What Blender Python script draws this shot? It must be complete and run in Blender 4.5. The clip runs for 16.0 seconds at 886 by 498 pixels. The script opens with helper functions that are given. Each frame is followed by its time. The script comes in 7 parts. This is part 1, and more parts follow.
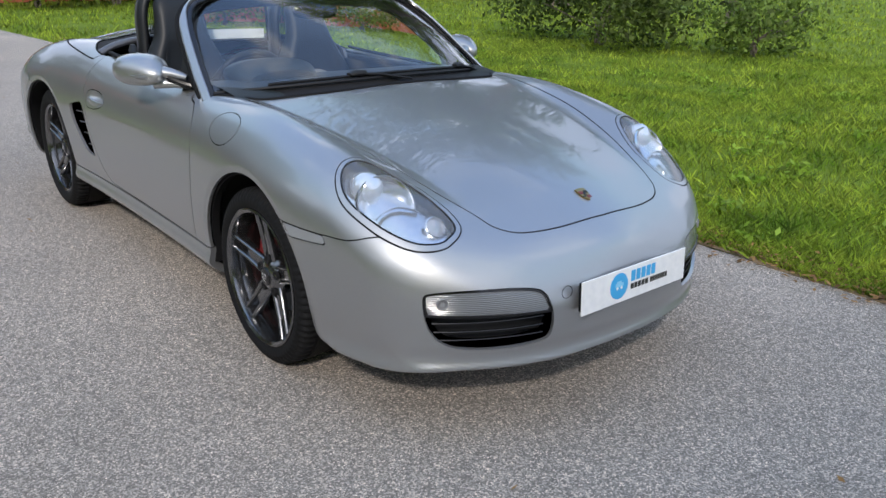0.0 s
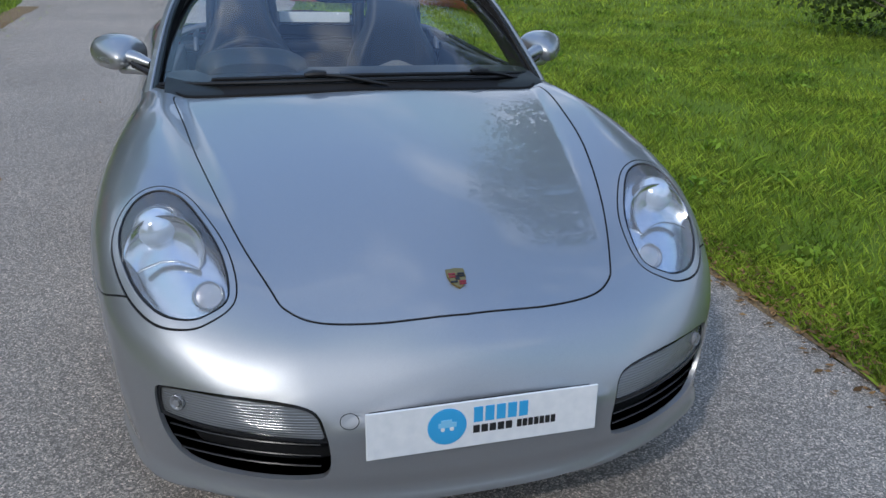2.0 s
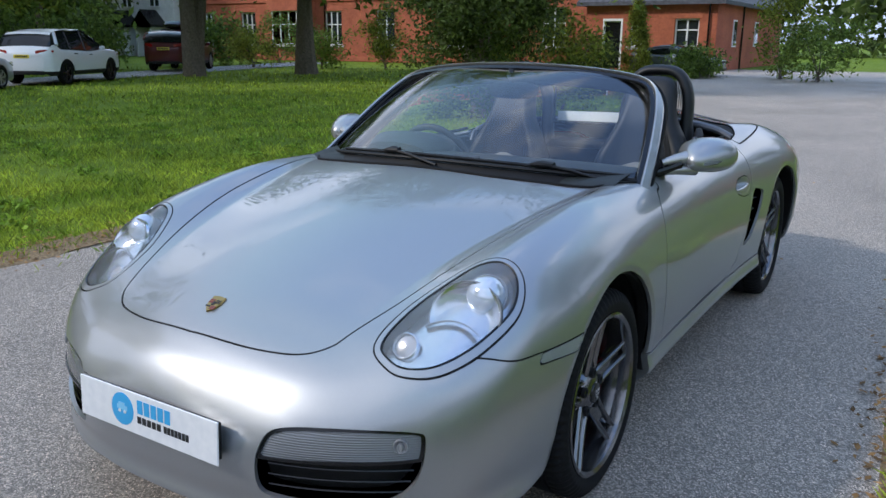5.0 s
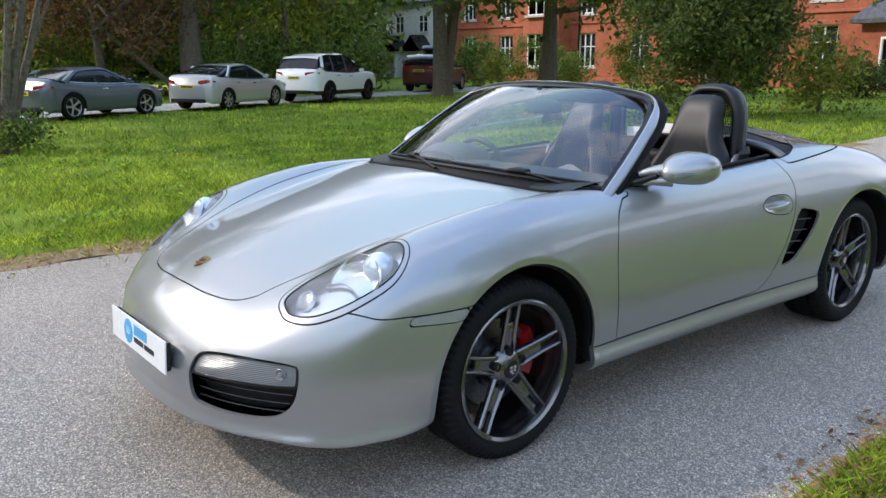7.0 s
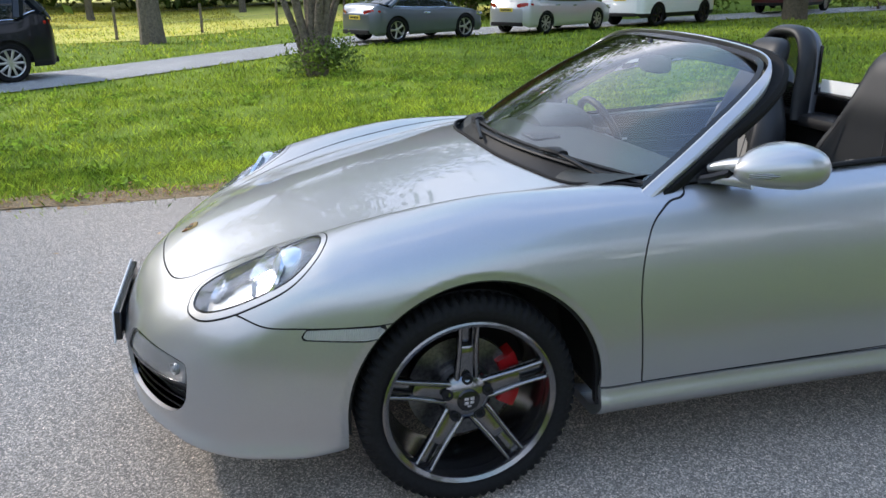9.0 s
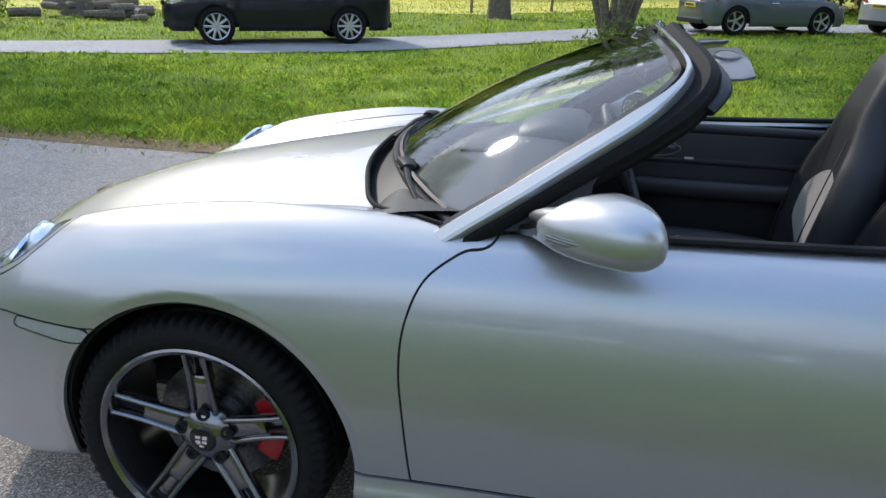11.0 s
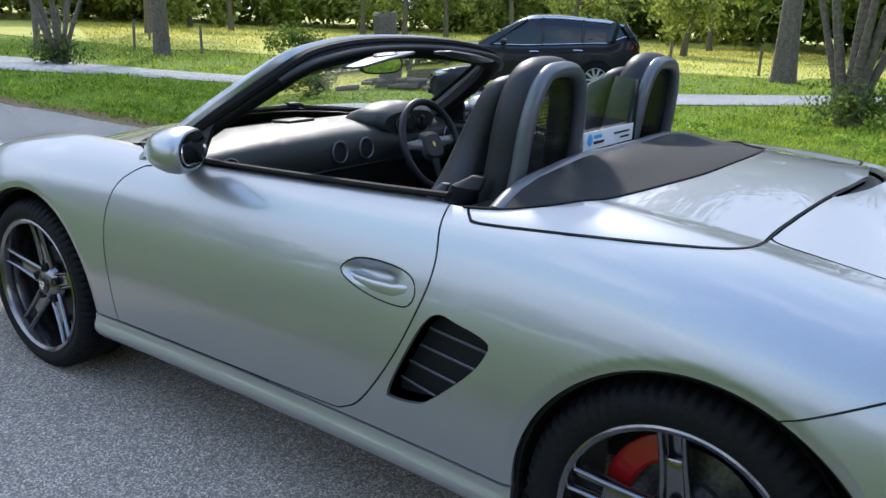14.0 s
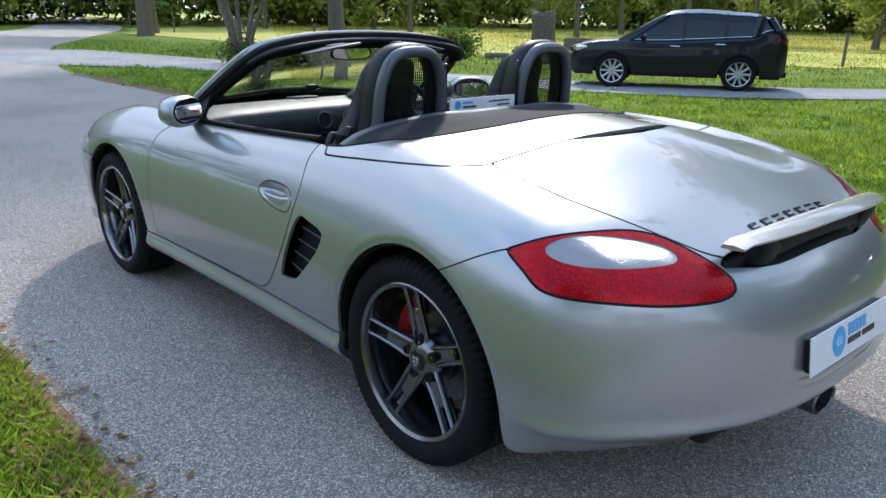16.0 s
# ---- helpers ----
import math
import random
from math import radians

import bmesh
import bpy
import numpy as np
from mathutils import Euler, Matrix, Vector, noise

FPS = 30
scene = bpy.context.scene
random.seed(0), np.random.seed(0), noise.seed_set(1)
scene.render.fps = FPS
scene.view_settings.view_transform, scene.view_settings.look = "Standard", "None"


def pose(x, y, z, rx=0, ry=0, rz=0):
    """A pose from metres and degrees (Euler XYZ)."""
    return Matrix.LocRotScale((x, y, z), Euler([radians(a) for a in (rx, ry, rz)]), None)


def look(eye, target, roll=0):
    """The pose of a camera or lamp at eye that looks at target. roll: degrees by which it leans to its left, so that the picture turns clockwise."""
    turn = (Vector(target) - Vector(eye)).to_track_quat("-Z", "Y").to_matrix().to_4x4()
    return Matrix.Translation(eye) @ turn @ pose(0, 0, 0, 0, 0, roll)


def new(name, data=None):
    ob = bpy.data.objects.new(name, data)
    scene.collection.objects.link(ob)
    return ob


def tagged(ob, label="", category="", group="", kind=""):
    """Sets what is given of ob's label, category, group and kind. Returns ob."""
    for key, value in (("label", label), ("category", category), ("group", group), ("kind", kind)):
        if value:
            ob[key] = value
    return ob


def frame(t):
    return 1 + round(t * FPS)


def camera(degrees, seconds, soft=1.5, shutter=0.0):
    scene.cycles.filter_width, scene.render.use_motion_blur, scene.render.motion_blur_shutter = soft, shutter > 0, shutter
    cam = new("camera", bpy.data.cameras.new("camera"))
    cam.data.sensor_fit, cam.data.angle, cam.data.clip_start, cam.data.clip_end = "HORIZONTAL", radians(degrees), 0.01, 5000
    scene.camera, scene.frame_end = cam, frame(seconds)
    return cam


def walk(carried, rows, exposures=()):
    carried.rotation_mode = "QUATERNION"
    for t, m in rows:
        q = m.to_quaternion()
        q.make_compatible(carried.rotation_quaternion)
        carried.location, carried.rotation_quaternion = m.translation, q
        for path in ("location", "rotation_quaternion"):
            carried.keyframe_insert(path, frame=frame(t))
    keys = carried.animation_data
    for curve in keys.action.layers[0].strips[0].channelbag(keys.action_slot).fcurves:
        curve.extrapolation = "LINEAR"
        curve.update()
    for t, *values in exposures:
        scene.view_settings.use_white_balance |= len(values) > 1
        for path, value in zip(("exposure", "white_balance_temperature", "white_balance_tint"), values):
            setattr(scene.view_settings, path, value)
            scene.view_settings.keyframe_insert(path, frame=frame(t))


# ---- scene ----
cam = camera(58.2, 16.0)
PATH = [
    (0, (3.63, -1.984, 1.412), (2.184, -0.791, 0.717), 1.1),
    (0.5, (3.549, -1.637, 1.416), (2.036, -0.542, 0.699), 1.4),
    (1, (3.579, -1.258, 1.437), (1.978, -0.315, 0.696), 1.5),
    (1.5, (3.598, -0.892, 1.418), (1.906, -0.133, 0.667), 1.9),
    (2, (3.556, -0.495, 1.429), (1.778, 0.016, 0.669), 1.6),
    (2.5, (3.58, -0.084, 1.424), (1.744, 0.137, 0.661), 1.8),
    (3, (3.475, 0.267, 1.381), (1.617, 0.171, 0.647), 1.6),
    (3.5, (3.387, 0.642, 1.367), (1.579, 0.155, 0.663), 1.8),
    (5.8, (3.306, 1.992, 1.338), (1.764, 0.8, 0.89), 0.3),
    (6, (3.264, 2.088, 1.333), (1.762, 0.843, 0.891), 0.4),
    (6.5, (3.119, 2.382, 1.335), (1.74, 1.0, 0.898), 0.2),
    (7, (3.02, 2.649, 1.358), (1.789, 1.141, 0.898), 0.0),
    (7.5, (2.808, 2.823, 1.407), (1.735, 1.214, 0.898), -0.7),
    (8, (2.465, 2.896, 1.431), (1.583, 1.192, 0.867), -1.3),
    (8.5, (2.182, 2.852, 1.423), (1.459, 1.077, 0.851), -1.4),
    (8.7, (2.017, 2.809, 1.45), (1.389, 1.007, 0.853), -1.2),
    (10.8, (0.427, 2.268, 1.425), (0.789, 0.444, 0.689), 0.6),
    (11, (0.324, 2.281, 1.406), (0.705, 0.438, 0.729), 1.4),
    (11.5, (0.069, 2.079, 1.4), (0.666, 0.286, 0.743), 3.5),
    (12, (-0.211, 1.95, 1.351), (0.652, 0.245, 0.761), 6.1),
    (12.5, (-0.541, 1.993, 1.361), (0.461, 0.362, 0.782), 6.0),
    (13, (-0.845, 2.125, 1.381), (0.187, 0.513, 0.802), 4.1),
    (13.5, (-1.209, 2.18, 1.363), (-0.153, 0.581, 0.792), 2.9),
    (14, (-1.595, 2.266, 1.34), (-0.511, 0.683, 0.777), 2.3),
    (14.5, (-1.929, 2.32, 1.364), (-0.787, 0.77, 0.82), 2.0),
    (15, (-2.302, 2.248, 1.356), (-1.084, 0.758, 0.814), 1.6),
    (15.5, (-2.648, 2.272, 1.344), (-1.335, 0.866, 0.797), 1.2),
    (16, (-2.913, 2.276, 1.365), (-1.496, 0.988, 0.789), 0.8),
]
walk(cam, [(t, look(eye, target, roll)) for t, eye, target, roll in PATH], [(0, 1.74, 6500, 13), (1.5, 1.42, 6200, 12), (2.5, 1.2, 5800, 11), (3.5, 1.22, 5500, 11), (6, 2.0, 6650, 14), (7.5, 2.23, 6750, 14), (9, 2.24, 6650, 14), (11.3, 2.15, 6500, 14), (12.8, 2.38, 6400, 14), (16, 2.1, 6200, 13)])

# ---- light ----
SUN = Vector((math.cos(radians(-44)), math.sin(radians(-44)), math.tan(radians(37)))).normalized()
world = bpy.data.worlds.new("sky")
scene.world = world
world.use_nodes = True
wn = world.node_tree.nodes
sky = wn.new("ShaderNodeTexSky")
sky.sky_type, sky.sun_disc = "NISHITA", False
sky.sun_elevation, sky.sun_rotation = radians(37), radians(90 + 44)
sky.air_density, sky.dust_density, sky.ozone_density = 1.0, .5, 1.6
wn["Background"].inputs["Strength"].default_value = 0.15
wl = world.node_tree.links
# haze evens out the glow round the sun
veil = wn.new("ShaderNodeVectorMath")
veil.operation = "MINIMUM"
veil.inputs[1].default_value = (1.58, 1.86, 2.4)
wl.new(sky.outputs[0], veil.inputs[0])
hazed = veil.outputs[0]
# broken white cloud over the blue
sky_co = wn.new("ShaderNodeTexCoord")
stretch = wn.new("ShaderNodeMapping")
stretch.inputs["Scale"].default_value = (1.0, 1.0, 2.2)
stretch.inputs["Rotation"].default_value = (0, 0, 1.1)
wl.new(sky_co.outputs["Generated"], stretch.inputs["Vector"])
puff = wn.new("ShaderNodeTexNoise")
puff.inputs["Scale"].default_value, puff.inputs["Detail"].default_value = 2.6, 7
wl.new(stretch.outputs[0], puff.inputs["Vector"])
cover = wn.new("ShaderNodeMapRange")
cover.inputs["From Min"].default_value, cover.inputs["From Max"].default_value = .53, .67
wl.new(puff.outputs["Fac"], cover.inputs["Value"])
clouded = wn.new("ShaderNodeMix")
clouded.data_type = "RGBA"
wl.new(cover.outputs[0], clouded.inputs["Factor"])
wl.new(hazed, clouded.inputs["A"])
clouded.inputs["B"].default_value = (2.8, 3.0, 3.35, 1)
wl.new(clouded.outputs["Result"], wn["Background"].inputs["Color"])
sun = new("sun", bpy.data.lights.new("sun", "SUN"))
sun.data.energy, sun.data.angle, sun.data.color = 0.78, radians(4), (1.0, .95, .87)
sun.matrix_world = Matrix.Translation((0, 0, 30)) @ SUN.to_track_quat("Z", "Y").to_matrix().to_4x4()

# ---- materials ----
def material(name, color, rough=.5, metal=0.0, coat=0.0, spec=.5, **extra):
    """A principled material; returns it with its node tree and shader for further nodes."""
    m = bpy.data.materials.new(name)
    m.use_nodes = True
    b = m.node_tree.nodes["Principled BSDF"]
    b.inputs["Base Color"].default_value = (*color, 1)
    b.inputs["Roughness"].default_value, b.inputs["Metallic"].default_value = rough, metal
    b.inputs["Coat Weight"].default_value, b.inputs["Coat Roughness"].default_value = coat, .03
    b.inputs["Specular IOR Level"].default_value = spec
    for key, value in extra.items():
        b.inputs[key.replace("_", " ")].default_value = value
    return m


def grain(m, scale, dark, light, bump=0.0, rough=None, detail=6, space="Object", distance=.01, second=None):
    """Varies a material's colour between two tones by noise at one or two scales, with relief."""
    nt, b = m.node_tree, m.node_tree.nodes["Principled BSDF"]
    co = nt.nodes.new("ShaderNodeTexCoord").outputs[space]
    n = nt.nodes.new("ShaderNodeTexNoise")
    n.inputs["Scale"].default_value, n.inputs["Detail"].default_value = scale, detail
    nt.links.new(co, n.inputs["Vector"])
    fac = n.outputs["Fac"]
    if second:
        n2 = nt.nodes.new("ShaderNodeTexNoise")
        n2.inputs["Scale"].default_value, n2.inputs["Detail"].default_value = second, 4
        nt.links.new(co, n2.inputs["Vector"])
        add = nt.nodes.new("ShaderNodeMix")
        add.inputs["Factor"].default_value = .5
        nt.links.new(fac, add.inputs["A"])
        nt.links.new(n2.outputs["Fac"], add.inputs["B"])
        mixed = add.outputs["Result"]
    else:
        mixed = fac
    ramp = nt.nodes.new("ShaderNodeValToRGB")
    ramp.color_ramp.elements[0].position, ramp.color_ramp.elements[1].position = .32, .68
    ramp.color_ramp.elements[0].color, ramp.color_ramp.elements[1].color = (*dark, 1), (*light, 1)
    nt.links.new(mixed, ramp.inputs["Fac"])
    nt.links.new(ramp.outputs["Color"], b.inputs["Base Color"])
    if rough:
        mr = nt.nodes.new("ShaderNodeMapRange")
        mr.inputs["To Min"].default_value, mr.inputs["To Max"].default_value = rough
        nt.links.new(fac, mr.inputs["Value"])
        nt.links.new(mr.outputs["Result"], b.inputs["Roughness"])
    if bump:
        bp = nt.nodes.new("ShaderNodeBump")
        bp.inputs["Strength"].default_value, bp.inputs["Distance"].default_value = bump, distance
        nt.links.new(fac, bp.inputs["Height"])
        nt.links.new(bp.outputs["Normal"], b.inputs["Normal"])
    return m


SILVER = grain(material("silver_paint", (.42, .43, .44), .36, .8, 1.0, Coat_IOR=1.6, Coat_Roughness=.01), 900, (.355, .362, .368), (.42, .428, .435), .03, (.38, .45), 2, distance=.0004)
BLACK = grain(material("black_plastic", (.012, .012, .013), .55, spec=.25), 260, (.008, .008, .009), (.018, .018, .019), .15, (.45, .62), distance=.0008)
GLOSS = material("gloss_black", (.008, .008, .009), .22, 0, .25, .35)
GAP = material("panel_gap", (.004, .004, .005), .9)
RUBBER = grain(material("rubber", (.012, .012, .012), .75, spec=.18), 120, (.005, .005, .0055), (.011, .011, .0115), .2, (.65, .85), distance=.001)
LEATHER = grain(material("black_leather", (.014, .014, .016), .5, spec=.38), 420, (.0062, .007, .0085), (.015, .0168, .0195), .35, (.40, .58), distance=.0006)
CARPET = grain(material("carpet", (.012, .012, .013), .95), 600, (.003, .003, .0035), (.010, .010, .011), .5, distance=.002)
FABRIC = grain(material("tonneau_fabric", (.02, .02, .022), .85), 700, (.004, .004, .0044), (.011, .011, .012), .4, distance=.0008)
ALLOY = grain(material("anthracite_alloy", (.22, .22, .225), .2, .95, .4), 300, (.155, .155, .16), (.215, .215, .22), .02, (.15, .23), distance=.0005)
STEEL = grain(material("brake_steel", (.35, .35, .36), .4, 1), 90, (.10, .10, .105), (.19, .19, .195), .05, (.3, .5))
CHROME = material("chrome", (.75, .76, .78), .08, 1)
HOOPGREY = grain(material("satin_grey", (.10, .105, .12), .4, .3, .3), 300, (.085, .09, .105), (.12, .125, .14), .03, (.34, .46), distance=.0005)
CALIPER = material("red_caliper", (.32, .008, .010), .35, 0, .5)
WHITE = grain(material("white_plate", (.8, .8, .8), .35), 40, (.76, .77, .78), (.84, .84, .84), 0, (.3, .42))
BLUE = material("sky_blue_print", (.05, .38, .72), .4)
INK = material("black_print", (.015, .015, .015), .45)
GLASS = material("clear_glass", (.94, .97, .96), .0, 0, 1.0, .5, IOR=1.02, Transmission_Weight=1.0)
SCREEN_GLASS = material("windscreen_glass", (.84, .93, .91), .0, 0, 1.0, .5, IOR=1.02, Coat_IOR=1.95, Transmission_Weight=1.0)
LENS = material("lamp_lens", (.86, .89, .92), .03, 0, 1.0, .5, IOR=1.02, Coat_IOR=1.7, Transmission_Weight=.9)
MIRROR = material("mirror_glass", (.85, .87, .88), .02, 1)
# grey of the seat centres, lifted so the colour carries the sunlight on them
SUNNED_LEATHER = grain(material("sunned_seat_centre", (.3, .3, .29), .6), 300, (.18, .172, .16), (.28, .27, .25), .3, (.5, .7), distance=.0008)
REFLECTOR = material("lamp_reflector", (.72, .74, .77), .2, .95)
flute = REFLECTOR.node_tree.nodes.new("ShaderNodeTexWave")
flute.bands_direction = "Y"
flute.inputs["Scale"].default_value, flute.inputs["Distortion"].default_value = 70, .8
flute_co = REFLECTOR.node_tree.nodes.new("ShaderNodeTexCoord")
REFLECTOR.node_tree.links.new(flute_co.outputs["Object"], flute.inputs["Vector"])
flute_bump = REFLECTOR.node_tree.nodes.new("ShaderNodeBump")
flute_bump.inputs["Strength"].default_value, flute_bump.inputs["Distance"].default_value = .10, .001
REFLECTOR.node_tree.links.new(flute.outputs["Fac"], flute_bump.inputs["Height"])
REFLECTOR.node_tree.links.new(flute_bump.outputs["Normal"], REFLECTOR.node_tree.nodes["Principled BSDF"].inputs["Normal"])
RED_LENS = material("red_lens", (.4, .002, .008), .2, .55, .25, .15)
facets = RED_LENS.node_tree.nodes.new("ShaderNodeTexVoronoi")
facets.inputs["Scale"].default_value = 130
facet_co = RED_LENS.node_tree.nodes.new("ShaderNodeTexCoord")
facet_ramp = RED_LENS.node_tree.nodes.new("ShaderNodeValToRGB")
facet_ramp.color_ramp.elements[0].color, facet_ramp.color_ramp.elements[1].color = (.22, .0008, .003, 1), (.60, .003, .010, 1)
RED_LENS.node_tree.links.new(facet_co.outputs["Object"], facets.inputs["Vector"])
RED_LENS.node_tree.links.new(facets.outputs["Distance"], facet_ramp.inputs["Fac"])
RED_LENS.node_tree.links.new(facet_ramp.outputs["Color"], RED_LENS.node_tree.nodes["Principled BSDF"].inputs["Base Color"])
facet_bump = RED_LENS.node_tree.nodes.new("ShaderNodeBump")
facet_bump.inputs["Strength"].default_value, facet_bump.inputs["Distance"].default_value = .45, .003
RED_LENS.node_tree.links.new(facets.outputs["Distance"], facet_bump.inputs["Height"])
RED_LENS.node_tree.links.new(facet_bump.outputs["Normal"], RED_LENS.node_tree.nodes["Principled BSDF"].inputs["Normal"])
SMOKE = material("smoked_lens", (.2, .205, .21), .16, .4, .7)
fog_rib = SMOKE.node_tree.nodes.new("ShaderNodeTexWave")
fog_rib.bands_direction = "Z"
fog_rib.inputs["Scale"].default_value, fog_rib.inputs["Distortion"].default_value = 56, .6
fog_co = SMOKE.node_tree.nodes.new("ShaderNodeTexCoord")
SMOKE.node_tree.links.new(fog_co.outputs["Object"], fog_rib.inputs["Vector"])
fog_bump = SMOKE.node_tree.nodes.new("ShaderNodeBump")
fog_bump.inputs["Strength"].default_value, fog_bump.inputs["Distance"].default_value = .6, .002
SMOKE.node_tree.links.new(fog_rib.outputs["Fac"], fog_bump.inputs["Height"])
SMOKE.node_tree.links.new(fog_bump.outputs["Normal"], SMOKE.node_tree.nodes["Principled BSDF"].inputs["Normal"])
GOLD = material("gold_badge", (.42, .30, .12), .3, 1)
RED_PAINT = material("red_enamel", (.2, .012, .012), .3, 0, .5)
CLEAR_RIB = material("ribbed_clear_lens", (.30, .305, .315), .24, .35, .5)
rib = CLEAR_RIB.node_tree.nodes.new("ShaderNodeTexWave")
rib.inputs["Scale"].default_value, rib.inputs["Distortion"].default_value = 72, 2.0
rib_co = CLEAR_RIB.node_tree.nodes.new("ShaderNodeTexCoord")
CLEAR_RIB.node_tree.links.new(rib_co.outputs["Object"], rib.inputs["Vector"])
rib_bump = CLEAR_RIB.node_tree.nodes.new("ShaderNodeBump")
rib_bump.inputs["Strength"].default_value, rib_bump.inputs["Distance"].default_value = .7, .002
CLEAR_RIB.node_tree.links.new(rib.outputs["Fac"], rib_bump.inputs["Height"])
CLEAR_RIB.node_tree.links.new(rib_bump.outputs["Normal"], CLEAR_RIB.node_tree.nodes["Principled BSDF"].inputs["Normal"])
PINK = material("indicator_lens", (.42, .41, .42), .16, .6, .8)
PROJECTOR = material("projector_glass", (.62, .68, .76), .08, .45, 1.0)
BARREL = material("dark_rim_barrel", (.15, .15, .155), .18, .95)
DASH = grain(material("dash_leather", (.014, .016, .017), .52, spec=.42), 380, (.010, .013, .013), (.023, .028, .028), .3, (.46, .58), distance=.0006)
MARKER_LENS = CLEAR_RIB.copy()
MARKER_LENS.name = "clear_marker_lens"
MARKER_LENS.node_tree.nodes["Principled BSDF"].inputs["Base Color"].default_value = (.45, .47, .50, 1)
MARKER_LENS.node_tree.nodes["Principled BSDF"].inputs["Metallic"].default_value = .5
# ---- the car's outer surface, as one smooth function ----
def spline(xs, ys):
    """Smooth curve through knots; returns a vectorised function."""
    xs, ys = np.array(xs, float), np.array(ys, float)
    d = np.diff(ys) / np.diff(xs)
    m = np.concatenate(([d[0]], (d[:-1] * np.diff(xs)[1:] + d[1:] * np.diff(xs)[:-1]) / (xs[2:] - xs[:-2]), [d[-1]]))

    def at(x):
        x = np.clip(x, xs[0], xs[-1])
        i = np.clip(np.searchsorted(xs, x) - 1, 0, len(xs) - 2)
        h = xs[i + 1] - xs[i]
        t = (x - xs[i]) / h
        return ((1 + 2 * t) * (1 - t) ** 2 * ys[i] + t * (1 - t) ** 2 * h * m[i]
                + t * t * (3 - 2 * t) * ys[i + 1] + t * t * (t - 1) * h * m[i + 1])
    return at


def ease(t):
    t = np.clip(t, 0, 1)
    return t * t * (3 - 2 * t)


def smax(a, b, k):
    h = np.maximum(k - np.abs(a - b), 0) / k
    return np.maximum(a, b) + h * h * k / 4


# middle line, valley beside hood and lid, and crest of the wings: heights along the car
MID = spline((-2.13, -2.08, -1.98, -1.88, -1.6, -1.31, -1.1, -.5, .6, .8, 1.0, 1.2, 1.4, 1.6, 1.8, 1.957, 2.07, 2.13, 2.18),
             (.62, .70, .775, .82, .922, .995, 1.008, .97, .935, .925, .905, .873, .835, .788, .728, .668, .605, .555, .48))
VALLEY = spline((-2.15, -2.0, -1.87, -1.54, -1.19, -1.0, -.8, -.6, .3, .7, .9, 1.2, 1.5, 1.75, 1.93, 2.05, 2.15),
                (.55, .72, .805, .884, .926, .946, .951, .936, .885, .880, .871, .830, .773, .706, .640, .57, .47))
CREST = spline((-2.1, -2.0, -1.8, -1.6, -1.35, -1.1, -.85, -.5, 0, .3, .6, .9, 1.1, 1.36, 1.5, 1.62, 1.75, 1.86, 1.95, 2.1),
               (.58, .68, .805, .865, .912, .942, .948, .925, .903, .893, .886, .888, .884, .850, .822, .787, .725, .655, .59, .44))
VALLEY_Y = spline((-2.1, -1.9, -1.55, -1.2, -.6, .7, 1.2, 1.5, 1.93, 2.1), (.50, .53, .60, .59, .60, .62, .54, .48, .40, .36))
CREST_Y = spline((-2.1, -1.2, -.4, .6, 1.2, 2.1), (.70, .725, .74, .725, .675, .66))
HALF = spline((-2.15, -1.95, -1.8, -1.6, -1.4, -1.2, -1.0, -.8, -.5, -.2, .3, .7, 1.0, 1.2, 1.35, 1.5, 1.65, 1.75, 1.9, 2.05),
              (.74, .835, .88, .908, .915, .907, .892, .878, .862, .852, .846, .848, .858, .862, .860, .848, .82, .795, .745, .66))
TUCK = spline((.14, .22, .32, .45, .6, .7, .78, .86, .92, 1.0, 1.1), (.075, .04, .014, .0, .0, .012, .035, .075, .12, .2, .32))
NOSE = spline((.14, .195, .225, .265, .32, .45, .52, .58, .64, .72, .9), (-.03, .008, .010, -.010, -.003, .0, -.012, -.04, -.095, -.2, -.5))
TAIL = spline((.2, .28, .36, .45, .55, .65, .72, .78, .95), (-.09, -.035, -.005, .0, -.008, -.03, -.06, -.12, -.4))
FLOOR = spline((-2.2, -1.7, -.9, .8, 1.5, 2.2), (.212, .212, .203, .203, .205, .205))


ARCHES = ((1.182, .368), (-1.232, .386))


def arch(cx, r, x, z):
    return np.where(z > .33, np.hypot(x - cx, z - .33), np.abs(x - cx)) - r


